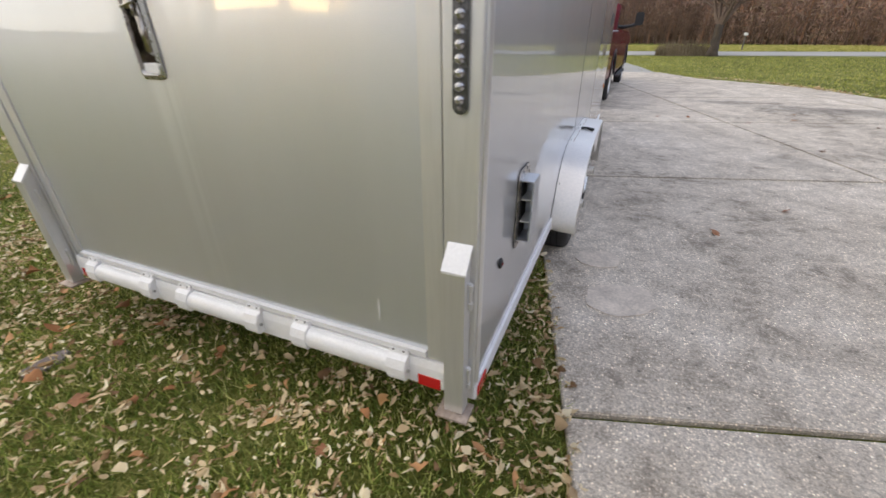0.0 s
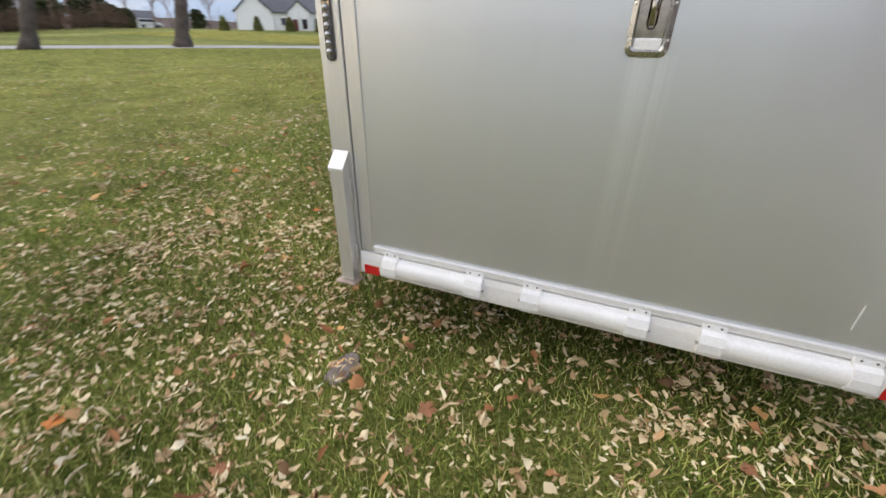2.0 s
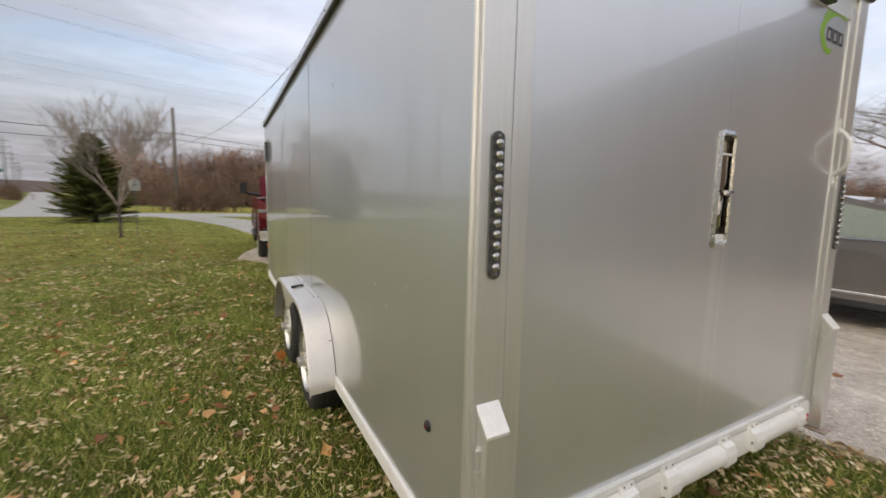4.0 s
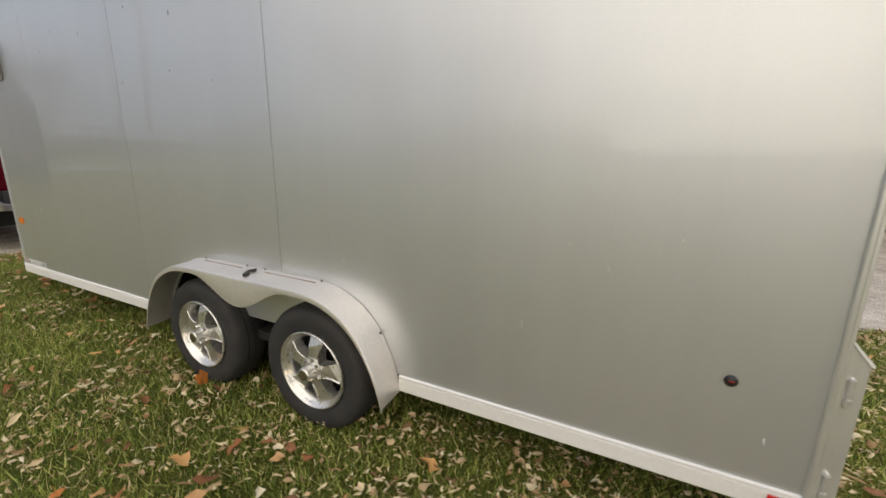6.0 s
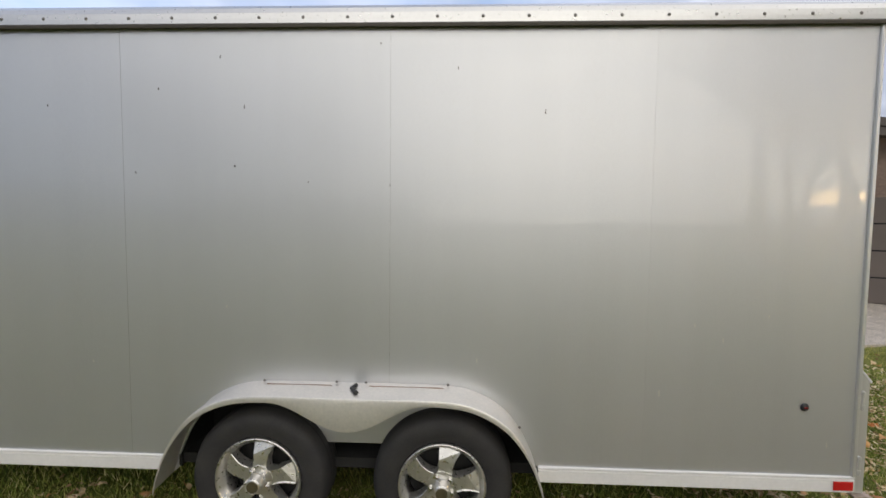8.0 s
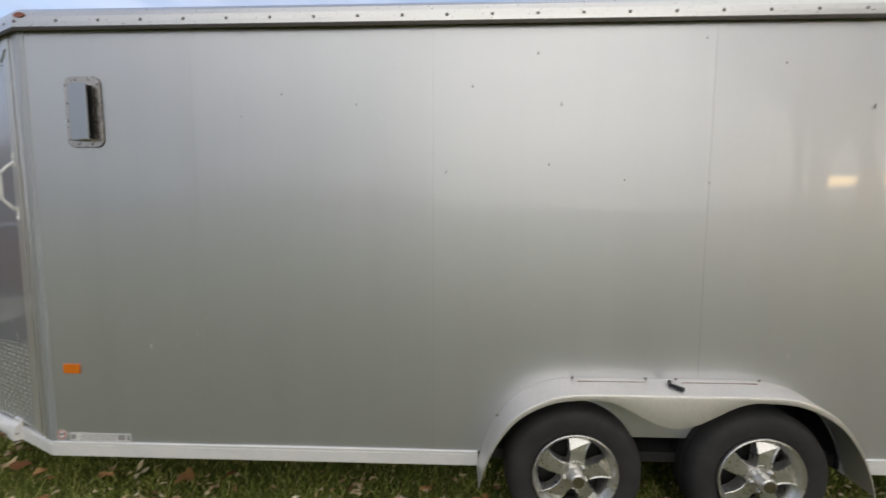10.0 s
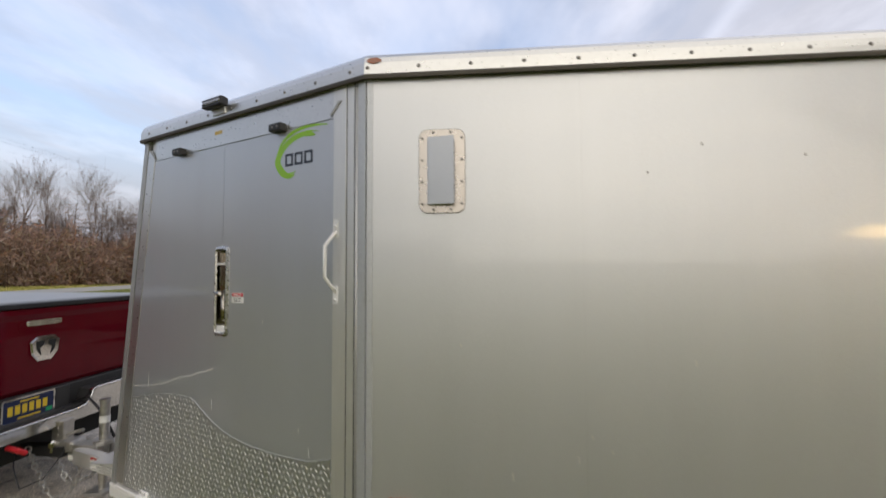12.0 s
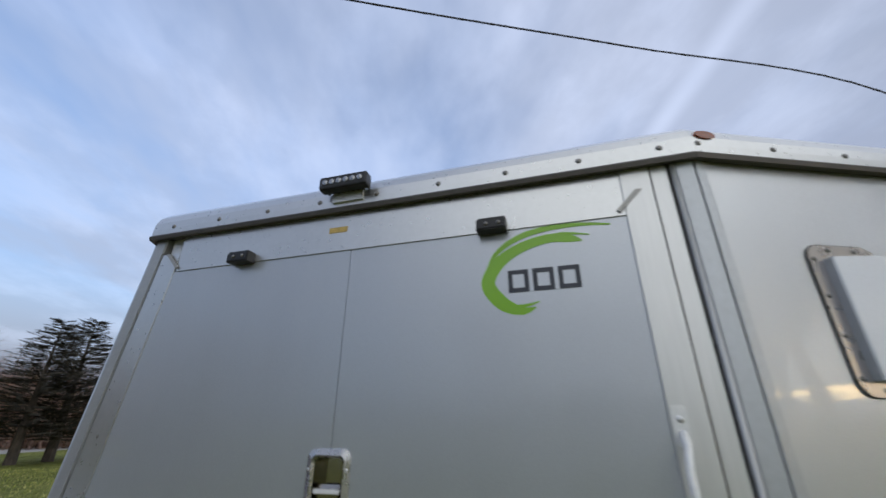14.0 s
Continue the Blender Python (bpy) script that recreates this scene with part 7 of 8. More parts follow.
NEEDLE = island("spruce_needles", [(0.0, (0.055, 0.072, 0.018)), (0.5, (0.125, 0.142, 0.036)), (0.85, (0.22, 0.21, 0.055)), (1.0, (0.27, 0.22, 0.08))], 0.8)
DRYNEEDLE = island("sparse_dark_needles", [(0.0, (0.025, 0.024, 0.018)), (0.6, (0.05, 0.045, 0.03)), (1.0, (0.09, 0.07, 0.045))], 0.9)


def wood_line(az):
    """How far off the edge of the northern woods lies, by azimuth in degrees."""
    return np.minimum(60.0 + 17.0 * ((46.0 - az) / 40.0) ** 2, 80.0 / np.cos(np.radians(np.minimum(az, 60.0))))


def grow(rng, verts, faces, p, d, length, r, level, top, spread, twigs):
    """One limb as a tapered five-sided bar of a few bends, and its side limbs."""
    seg = 3 if level < 2 else 2
    pts, rs = [p], [r]
    for i in range(seg):
        d = (d + Vector((rng.uniform(-1, 1), rng.uniform(-1, 1), rng.uniform(-0.3, 0.8))) * 0.16).normalized()
        p = p + d * (length / seg)
        pts.append(p)
        rs.append(r * (1 - 0.62 * (i + 1) / seg))
    k = 5 if level < 3 else 3
    base = len(verts)
    for q, rad in zip(pts, rs):
        a = d.orthogonal().normalized()
        b = d.cross(a)
        for j in range(k):
            an = 2 * math.pi * j / k
            verts.append(q + (a * math.cos(an) + b * math.sin(an)) * rad)
    for i in range(seg):
        for j in range(k):
            faces.append((base + i * k + j, base + i * k + (j + 1) % k, base + (i + 1) * k + (j + 1) % k, base + (i + 1) * k + j))
    if level >= top:
        return
    n = twigs[level]
    for i in range(n):
        t = 0.35 + 0.65 * (i + 1) / n if level else 0.45 + 0.55 * (i + 1) / n
        x = t * seg
        j = min(int(x), seg - 1)
        q = pts[j].lerp(pts[j + 1], x - j)
        az = rng.uniform(0, 2 * math.pi)
        side = Vector((math.cos(az), math.sin(az), 0))
        nd = (d * (1 - spread) + side * spread + Vector((0, 0, 0.12))).normalized()
        grow(rng, verts, faces, q, nd, length * rng.uniform(0.5, 0.78), max(rs[j] * rng.uniform(0.42, 0.6), 0.006), level + 1, top, spread, twigs)


def bare_tree(x, y, h, r, seed, label, top=4, spread=0.55, twigs=(6, 5, 5, 4), group="", foot=0.24, fork=(), twig=None, lean=(0.0, 0.0)):
    rng = random.Random(seed)
    t = thing("bare_tree", label, "tree", group)
    gz = ground_z(x, y)
    flare = B()
    line, wide = [], []
    for i in range(9):
        u = i / 8
        z = h * (foot + 0.02) * u
        line.append((x + lean[0] * z + r * 0.12 * math.sin(i * 2.1 + seed), y + lean[1] * z + r * 0.12 * math.sin(i * 1.7 + 2 * seed), gz + z - 0.1 * (i == 0)))
        wide.append(r * (0.95 + 0.75 * math.exp(-z / (1.3 * r)) + 0.05 * math.sin(i * 3.3)))
    sweep(flare, line, wide, 14)
    x, y = line[-1][:2]
    part("trunk", flare, BARK, t, smooth=True)
    vs, fs = [], []
    for dx, dy in fork or ((0.05, 0.03),):
        grow(rng, vs, fs, Vector((x, y, gz + h * foot)), Vector((dx, dy, 1)).normalized(), h * 0.36, r * (0.68 if fork else 0.9), 0, top, spread, twigs)
    quick("crown", vs, fs, twig or TWIG, t)
    return t


def conifer(x, y, h, wide, seed, label, material, sparse=False):
    rng = random.Random(seed)
    t = thing("conifer", label, "conifer tree")
    gz = ground_z(x, y)
    part("trunk", sweep(B(), [(x, y, gz - 0.1), (x, y, gz + h * 0.97)], [0.035 * h, 0.01], 8), BARK, t)
    vs, fs = [], []
    whorls = int(h * (4.2 if sparse else 8.0))
    for i in range(whorls):
        f = i / whorls
        z = gz + h * ((0.16 if sparse else 0.03) + (0.84 if sparse else 0.97) * f)
        reach = wide * max(0.0, 1 - f) ** (0.55 if sparse else 0.78) * rng.uniform(0.75, 1.08) * (1 if sparse else min(1, 0.72 + 2.4 * f)) + 0.06
        for j in range(15 if sparse else 30):
            a = rng.uniform(0, 2 * math.pi)
            ln = reach * rng.uniform(0.65, 1.1)
            d = Vector((math.cos(a), math.sin(a), rng.uniform(-0.05, 0.25) if sparse else rng.uniform(0.0, 0.62)))
            o = Vector((x, y, z))
            s = Vector((-math.sin(a), math.cos(a), 0))
            b0 = len(vs)
            vs += [o, o + s * 0.02, o + d * ln]
            fs.append((b0, b0 + 1, b0 + 2))
            n = int(ln * (12 if sparse else 20)) + 3
            for k in range(n):
                q = o + d * (ln * (0.2 + 0.8 * (k + rng.random()) / n))
                for sd in (-1, 1):
                    w = (0.22 if sparse else 0.26) * rng.uniform(0.5, 1.2) * (0.5 + 0.5 * h / 6)
                    tip = q + d * w * 0.8 + s * sd * w * rng.uniform(0.4, 1) + Vector((0, 0, rng.uniform(-0.10, 0.05)))
                    b0 = len(vs)
                    vs += [q, q + d * 0.06 + Vector((0, 0, -0.03)), tip]
                    fs.append((b0, b0 + 1, b0 + 2))
    quick("crown", vs, fs, material, t)


bare_tree(7.3, 33.2, 6.2, 0.25, 3, "bare ornamental tree on the lawn by a clump of dry grass", 4, 0.66, (6, 6, 5, 4), "", 0.27, ((0.65, 0.15), (-0.7, 0.2), (0.25, -0.5), (-0.2, 0.4), (0.1, 0.0)))
bare_tree(-34.9, 15.3, 17, 0.39, 5, "large old bare lawn tree with a thick forked trunk", 4, 0.55, (7, 6, 5, 4), "old lawn trees", 0.145, ((-0.30, -0.52), (0.13, 0.27)), None, (0.115, 0.25))
bare_tree(-32.3, 24.2, 17, 0.48, 6, "large old bare lawn tree with a thick forked trunk", 4, 0.55, (7, 6, 5, 4), "old lawn trees", 0.17, ((-0.26, -0.30), (0.28, 0.36), (0.08, 0.12)), None, (0.12, 0.16))
bare_tree(-3.6, 16.2, 4.3, 0.045, 7, "slender young bare tree on the lawn", 4, 0.34, (5, 4, 4, 3), "", 0.24, ((-0.55, 0.1), (0.6, -0.15), (0.15, 0.5), (-0.25, -0.4), (0.3, 0.2), (-0.1, 0.0)), PALETWIG)
bare_tree(-21, -19, 15, 0.45, 8, "large bare tree on the lawn towards the low sun", 4, 0.55, (7, 6, 5, 3))
bare_tree(-14.5, -10.0, 16, 0.30, 81, "large bare tree on the lawn towards the low sun", 4, 0.55, (9, 8, 6, 4), "", 0.10)
bare_tree(-11.5, -15.0, 17, 0.34, 82, "large bare tree on the lawn towards the low sun", 4, 0.55, (9, 8, 6, 4), "", 0.10)
for x, y, h, sd in ((-17.5, -13.5, 15, 83), (-8.5, -19.0, 16, 84), (-16.0, -24.0, 17, 86), (-27.0, -22.0, 16, 87)):
    bare_tree(x, y, h, 0.28, sd, "large bare tree on the lawn towards the low sun", 4, 0.5, (9, 8, 6, 4), "", 0.09)
bare_tree(24, 5.2, 8, 0.2, 9, "bare tree beyond the house", 4, 0.7, (9, 7, 5, 4))
for i, (az, h) in enumerate(((-3.4, 10.5), (-1.9, 11.5), (-0.4, 11), (1.0, 12), (2.3, 12), (3.5, 12.8), (4.7, 13.6), (5.9, 14), (7.2, 14), (8.6, 13), (10.2, 13.5), (12, 12.5))):
    d = 78 + 4 * (i % 3)
    bare_tree(d * math.sin(radians(az)), d * math.cos(radians(az)), h * 0.92, 0.10 + 0.02 * (i % 3), 220 + i, "tall slender bare tree at the edge of the woods", 4, 0.36, (10, 7, 5, 4), "bare trees at the wood's edge", 0.12, (), WOODTWIG)
for i in range(19):
    a = radians(24 + 1.55 * i)
    d = float(wood_line(24 + 1.55 * i)) + 3 + 3 * math.sin(i * 2.3)
    bare_tree(d * math.sin(a), d * math.cos(a), (12.5, 9.5, 13.0, 11, 8.5)[i % 5] * (1.0 if i < 12 else 0.68), 0.075 + 0.02 * (i % 3), 20 + i, "tall slender bare tree at the edge of the woods", 4, 0.32, (9, 6, 5, 3), "bare trees at the wood's edge")
conifer(-6.5, 26.7, 4.6, 2.15, 2, "dense green spruce on the lawn", NEEDLE)
conifer(26.5, 26.2, 8.0, 3.4, 4, "sparse dark conifer with bare drooping boughs", DRYNEEDLE, True)
conifer(28.9, 26.0, 8.6, 3.3, 5, "sparse dark conifer with bare drooping boughs", DRYNEEDLE, True)
conifer(33.5, 25.5, 8.8, 3.4, 6, "sparse dark conifer with bare drooping boughs", DRYNEEDLE, True)


def evergreen(az, dist, h, w, seed, label="broad dark evergreen tree far across the road"):
    """A broad far-off evergreen: a short trunk and a lumpy crown of many small sprays."""
    rng = random.Random(seed)
    x, y = dist * math.sin(radians(az)), dist * math.cos(radians(az))
    gz = ground_z(x, y)
    t = thing("evergreen_tree", label, "evergreen tree", "far evergreens")
    part("trunk", sweep(B(), [(x, y, gz - 0.2), (x, y, gz + h * 0.8)], [0.03 * h, 0.02], 8), BARK, t)
    lumps = [(rng.uniform(-0.55, 0.55) * w, rng.uniform(-0.4, 0.4) * w, h * rng.uniform(0.05, 0.86), w * rng.uniform(0.32, 0.58)) for _ in range(26)]
    vs, fs = [], []
    for lx, ly, lz, lr in lumps:
        lr *= 1.15 - 0.6 * lz / h
        for k in range(190):
            d = Vector((rng.gauss(0, 1), rng.gauss(0, 1), rng.gauss(0, 0.7)))
            p = Vector((x + lx, y + ly, gz + lz)) + d.normalized() * lr * rng.uniform(0.6, 1.1)
            b0 = len(vs)
            vs += [p + Vector((rng.uniform(-1, 1), rng.uniform(-1, 1), rng.uniform(-0.7, 0.7))) * 0.75 for _ in range(3)]
            fs.append((b0, b0 + 1, b0 + 2))
    quick("crown", vs, fs, FARGREEN, t)


FARGREEN = island("far_evergreen", [(0.0, (0.030, 0.042, 0.020)), (0.5, (0.062, 0.076, 0.034)), (0.8, (0.10, 0.105, 0.05)), (1.0, (0.15, 0.12, 0.075))], 0.9)
for i, (az, dd, h, w) in enumerate(((-83.0, 150, 10, 6), (-80.4, 160, 9, 6), (-78.2, 165, 10.5, 6), (-75.6, 168, 9.5, 6), (-73.6, 166, 11, 6), (-71.8, 164, 10, 6), (-69.9, 120, 8.5, 4), (-68.4, 112, 11, 4.5), (-66.6, 116, 10, 4), (-63.4, 128, 7, 4.5), (-60.2, 132, 6.5, 4.5), (-58.3, 112, 3.4, 1.3), (-57.2, 112, 3.2, 1.2), (-50.6, 120, 3.6, 1.4))):
    evergreen(az, dd, h * 1.12, w * 0.92, 40 + i)
for i, (az, dd, h) in enumerate(((-79.5, 110, 13), (-76.8, 112, 14), (-70.8, 140, 14), (-65.4, 108, 13), (-63.0, 110, 14), (-61.8, 118, 15), (-59.6, 112, 13), (-56.9, 120, 14), (-54.8, 116, 13), (-53.2, 128, 14), (-49.6, 130, 12))):
    a = radians(az)
    bare_tree(dd * math.sin(a), dd * math.cos(a), h, 0.17 + 0.03 * (i % 3), 140 + i, "tall bare tree far across the road", 4, 0.46, (9, 7, 5, 4), "far bare trees", 0.08, (), WOODTWIG)


def shrub(az, dist, h, w, seed, label, group="shrubs before the white house"):
    """A round-headed evergreen bush of many small leaf clumps."""
    rng = random.Random(seed)
    x, y = dist * math.sin(radians(az)), dist * math.cos(radians(az))
    gz = ground_z(x, y)
    vs, fs = [], []
    for k in range(1500):
        a, u = rng.uniform(0, 2 * math.pi), rng.random()
        z = h * u
        rr = w * (1 - u ** 1.6) ** 0.7 * math.sqrt(rng.uniform(0.35, 1.1))
        p = Vector((x + rr * math.cos(a), y + rr * math.sin(a), gz + z))
        b0 = len(vs)
        for j in range(3):
            vs.append(p + Vector((rng.uniform(-1, 1), rng.uniform(-1, 1), rng.uniform(-1, 1))) * 0.22)
        fs.append((b0, b0 + 1, b0 + 2))
    tagged(quick("shrub", vs, fs, NEEDLE), label, "shrub", group)


for i, (az, h) in enumerate(((-48.2, 2.4), (-44.6, 2.5), (-41.0, 2.5), (-37.6, 2.8), (-34.2, 3.0))):
    shrub(az, 98, h, 0.95, 60 + i, "small clipped evergreen shrub before the white house")


for i, (az, h, w) in enumerate(((-26.6, 2.0, 2.2), (-25.2, 2.6, 2.6), (-23.9, 2.4, 2.2), (-22.4, 2.3, 2.6), (-21.0, 2.2, 2.4))):
    shrub(az, 104, h, w, 70 + i, "low dark evergreen hedge bush beside the side road", "hedge bushes by the side road")


def brush_field(name, label, spots, seed, scale=1.0, density=1.0):
    """Bare woods and undergrowth: very many thin stems and twigs. spots: (x, y, radius, height, stems)."""
    rng = np.random.default_rng(seed)
    vs, fs, off = [], [], 0
    for x, y, rad, h, n in spots:
        n = int(n * density)
        px = x + rng.normal(0, rad * 0.5, n)
        py = y + rng.normal(0, rad * 0.35, n)
        hh = h * rng.uniform(0.35, 1.1, n) ** 1.0
        for i in range(n):
            gx, gy, H = px[i], py[i], hh[i]
            gz = ground_z(gx, gy)
            w = 0.03 + 0.006 * H
            lean = rng.normal(0, 0.05 * H, 2)
            tip = (gx + lean[0], gy + lean[1], gz + H)
            vs += [(gx - w, gy, gz), (gx + w, gy, gz), tip]
            fs.append((off, off + 1, off + 2))
            off += 3
            m = int(16 + H * 2.6)
            t = rng.uniform(0.2, 0.97, m)
            az = rng.uniform(0, 2 * np.pi, m)
            ln = (1.15 - t) * H * rng.uniform(0.25, 0.55, m) + 0.5
            up = rng.uniform(-0.1, 1.4, m)
            for j in range(m):
                bx, by, bz = gx + lean[0] * t[j], gy + lean[1] * t[j], gz + H * t[j]
                dx, dy, dz = np.cos(az[j]) * ln[j] * 0.75, np.sin(az[j]) * ln[j] * 0.75, ln[j] * up[j] * 0.6
                tw = 0.010 + 0.0045 * ln[j]
                vs += [(bx, by, bz - tw), (bx, by, bz + tw), (bx + dx, by + dy, bz + dz)]
                fs.append((off, off + 1, off + 2))
                sg = rng.uniform(-0.7, 0.7)
                kk = rng.uniform(0.3, 0.8)
                vs += [(bx + dx * kk - tw * 0.6, by + dy * kk, bz + dz * kk), (bx + dx * kk + tw * 0.6, by + dy * kk, bz + dz * kk), (bx + dx * (kk + 0.3) - dy * sg, by + dy * (kk + 0.3) + dx * sg, bz + dz * (kk + rng.uniform(0.0, 0.9)))]
                fs.append((off + 3, off + 4, off + 5))
                off += 6
    return tagged(quick(name, vs, fs, WOODS), label, "woods", kind="stuff")


spots = []
rs = random.Random(77)
for k in range(48):                                   # tall woods along the north and east
    az = -11 + 2.1 * k
    d = float(wood_line(az)) + rs.uniform(2, 9)
    spots.append((d * math.sin(radians(az)), d * math.cos(radians(az)), 5, 8.0 + 3.0 * rs.random(), 26))
    spots.append(((d - 5) * math.sin(radians(az + 1)), (d - 5) * math.cos(radians(az + 1)), 4, 3.4, 26))
for k in range(16):                                   # scrub by the driveway mouth
    spots.append((-12 + 1.9 * k + rs.uniform(-1, 1), 68 + 8 * rs.random(), 4, 4.2 + 3.0 * min(1, k / 9) * rs.random(), 24))
for k in range(10):                                   # reddish brush beside the spruce
    spots.append((-4.8 + 0.5 * k, 45 + rs.uniform(-1.5, 2), 1.6, 2.2, 14))
for k in range(18):                                   # east side, beyond the lawn
    a = radians(92 + 3.2 * k)
    spots.append((75 * math.sin(a), 75 * math.cos(a), 8, 7.0 + 2 * rs.random(), 18))
for k in range(5):                                    # brown bushes at the side road
    spots.append((-31.5 - 1.2 * k, 94 + 3 * k, 1.6, 2.6, 26))
for k in range(11):                                   # grey-brown bushes across the western road
    a = radians(-69.5 + 1.15 * k)
    spots.append((104 * math.sin(a), 104 * math.cos(a), 2.2, 3.2 + 1.4 * rs.random(), 26))
brush_field("woods", "brown leafless woods and undergrowth beyond the fields", spots, 5)
spots = []
for k in range(60):                                   # far western tree line, low on the horizon
    a = radians(-24 - 3.4 * k)
    d = 185 + 25 * math.sin(k * 1.7)
    spots.append((d * math.sin(a), d * math.cos(a), 14, 8.0 + 3 * rs.random(), 14))
brush_field("far_woods", "distant brown tree line along the horizon", spots, 6)


def far_ridge():
    """A low wooded rise all round, beyond the tree lines."""
    vs, fs, n = [], [], 240
    for i in range(n):
        a = 2 * math.pi * i / n
        for d, z in ((240, -1), (250, 4.5 + 2.2 * noise.noise(Vector((math.cos(a) * 5, math.sin(a) * 5, 1))) + 0.8 * noise.noise(Vector((math.cos(a) * 30, math.sin(a) * 30, 2)))), (300, -2)):
            vs.append((d * math.sin(a), d * math.cos(a), z + ground_z(d * math.sin(a), d * math.cos(a))))
    for i in range(n):
        j = (i + 1) % n
        for k in range(2):
            fs.append((i * 3 + k, j * 3 + k, j * 3 + k + 1, i * 3 + k + 1))
    return tagged(quick("backdrop", vs, fs, mat("hazy_brown_wood", (0.13, 0.10, 0.088), 0.95, fine=0.6, coarse=0.08, var=0.3)), "hazy brown wooded rise on the horizon", "backdrop", kind="structure")


far_ridge()


def inner_ridge():
    """The dense dark inside of the northern woods, behind the stems."""
    vs, fs, n = [], [], 90
    for i in range(n + 1):
        az = -13 + 108 * i / n
        d = float(wood_line(az)) + 8
        top = 3.4 + 1.3 * noise.noise(Vector((i * 0.31, 3, 0))) + 1.0 * noise.noise(Vector((i * 1.3, 8, 0)))
        for dd, z in ((0, -0.5), (1.5, top * 0.7), (5, top), (12, -1)):
            vs.append(((d + dd) * math.sin(radians(az)), (d + dd) * math.cos(radians(az)), z))
    for i in range(n):
        for k in range(3):
            fs.append((i * 4 + k, (i + 1) * 4 + k, (i + 1) * 4 + k + 1, i * 4 + k + 1))
    return tagged(quick("backdrop", vs, fs, mat("dense_brush", (0.20, 0.132, 0.105), 0.95, fine=3.5, coarse=0.3, var=0.5, bump=0.3)), "dense dark undergrowth inside the woods", "backdrop", kind="structure")


inner_ridge()

BRUSH = island("tangled_brush", [(0.0, (0.20, 0.135, 0.11)), (0.35, (0.32, 0.215, 0.175)), (0.6, (0.40, 0.285, 0.235)), (0.78, (0.42, 0.22, 0.14)), (0.88, (0.33, 0.255, 0.14)), (1.0, (0.48, 0.385, 0.325))], 0.95)


def brush_mass(name, label, count, seed):
    """Tangled twigs filling the woods up to an uneven top, with bushier heads here and there."""
    rng = np.random.default_rng(seed)
    az = rng.uniform(-12, 92, count)
    d = wood_line(az) + rng.uniform(-2, 9, count)
    x, y = d * np.sin(np.radians(az)), d * np.cos(np.radians(az))
    top = 4.9 + 0.9 * np.sin(az * 0.55 + 1) + 0.8 * np.sin(az * 1.37 + d * 0.4) + 0.8 * np.sin(az * 3.1 + d * 0.9) + 0.6 * np.sin(az * 7.1 + 2)
    top = top * np.where(az < 18, 1.42, 1.0)
    z = top * rng.uniform(0, 1, count) ** 0.85
    ln = rng.uniform(0.35, 1.1, count)
    d = rng.normal(0, 1, (count, 3)) * (0.8, 0.8, 1.0) + (0, 0, 0.7)
    d /= np.linalg.norm(d, axis=1)[:, None]
    w = rng.uniform(0.02, 0.07, count)
    p = np.stack([x, y, z], 1)
    s = np.stack([-d[:, 2], rng.normal(0, 0.3, count), d[:, 0]], 1) * w[:, None]
    co = np.stack([p - s, p + s, p + d * ln[:, None]], 1).reshape(-1, 3)
    me = bpy.data.meshes.new(name)
    me.vertices.add(len(co))
    me.vertices.foreach_set("co", co.ravel())
    me.loops.add(len(co))
    me.loops.foreach_set("vertex_index", np.arange(len(co)))
    me.polygons.add(count)
    me.polygons.foreach_set("loop_start", np.arange(0, len(co), 3))
    me.update()
    me.materials.append(BRUSH)
    return tagged(new(name, me), label, "brush", kind="stuff")


brush_mass("brush", "tangled brown brush and saplings at the foot of the woods", 190000, 19)

# ---- dry grass clump under the ornamental tree ----
rng = np.random.default_rng(3)
vs, fs = [], []
for k in range(1500):
    a, rr = rng.uniform(0, 2 * np.pi), rng.uniform(0, 1) ** 0.5
    x, y = 5.6 + 1.7 * rr * np.cos(a), 33.6 + 0.7 * rr * np.sin(a)
    h = rng.uniform(0.5, 1.05)
    dx, dy = rng.normal(0, 0.22, 2)
    b0 = len(vs)
    vs += [(x - 0.012, y, 0), (x + 0.012, y, 0), (x + dx, y + dy, h)]
    fs.append((b0, b0 + 1, b0 + 2))
STRAW = island("dry_straw", [(0.0, (0.13, 0.10, 0.065)), (0.6, (0.22, 0.175, 0.12)), (1.0, (0.30, 0.25, 0.18))], 0.9)
tagged(quick("grass_clump", vs, fs, STRAW), "clump of dry brown ornamental grass under the tree", "grass", kind="stuff")

# ---- grass blades ----
BLADE = island("grass_blades", [(0.0, (0.040, 0.074, 0.014)), (0.3, (0.155, 0.225, 0.040)), (0.6, (0.34, 0.415, 0.085)), (0.84, (0.58, 0.585, 0.17)), (1.0, (0.76, 0.68, 0.34))], 0.6, 0.15)


FARBLADE = island("far_grass_blades", [(0.0, (0.16, 0.20, 0.040)), (0.4, (0.37, 0.40, 0.085)), (0.75, (0.54, 0.52, 0.15)), (1.0, (0.72, 0.62, 0.24))], 0.8, 0.2)


VERGE = island("pale_verge_blades", [(0.0, (0.26, 0.27, 0.06)), (0.5, (0.50, 0.48, 0.13)), (1.0, (0.72, 0.62, 0.27))], 0.8, 0.2)


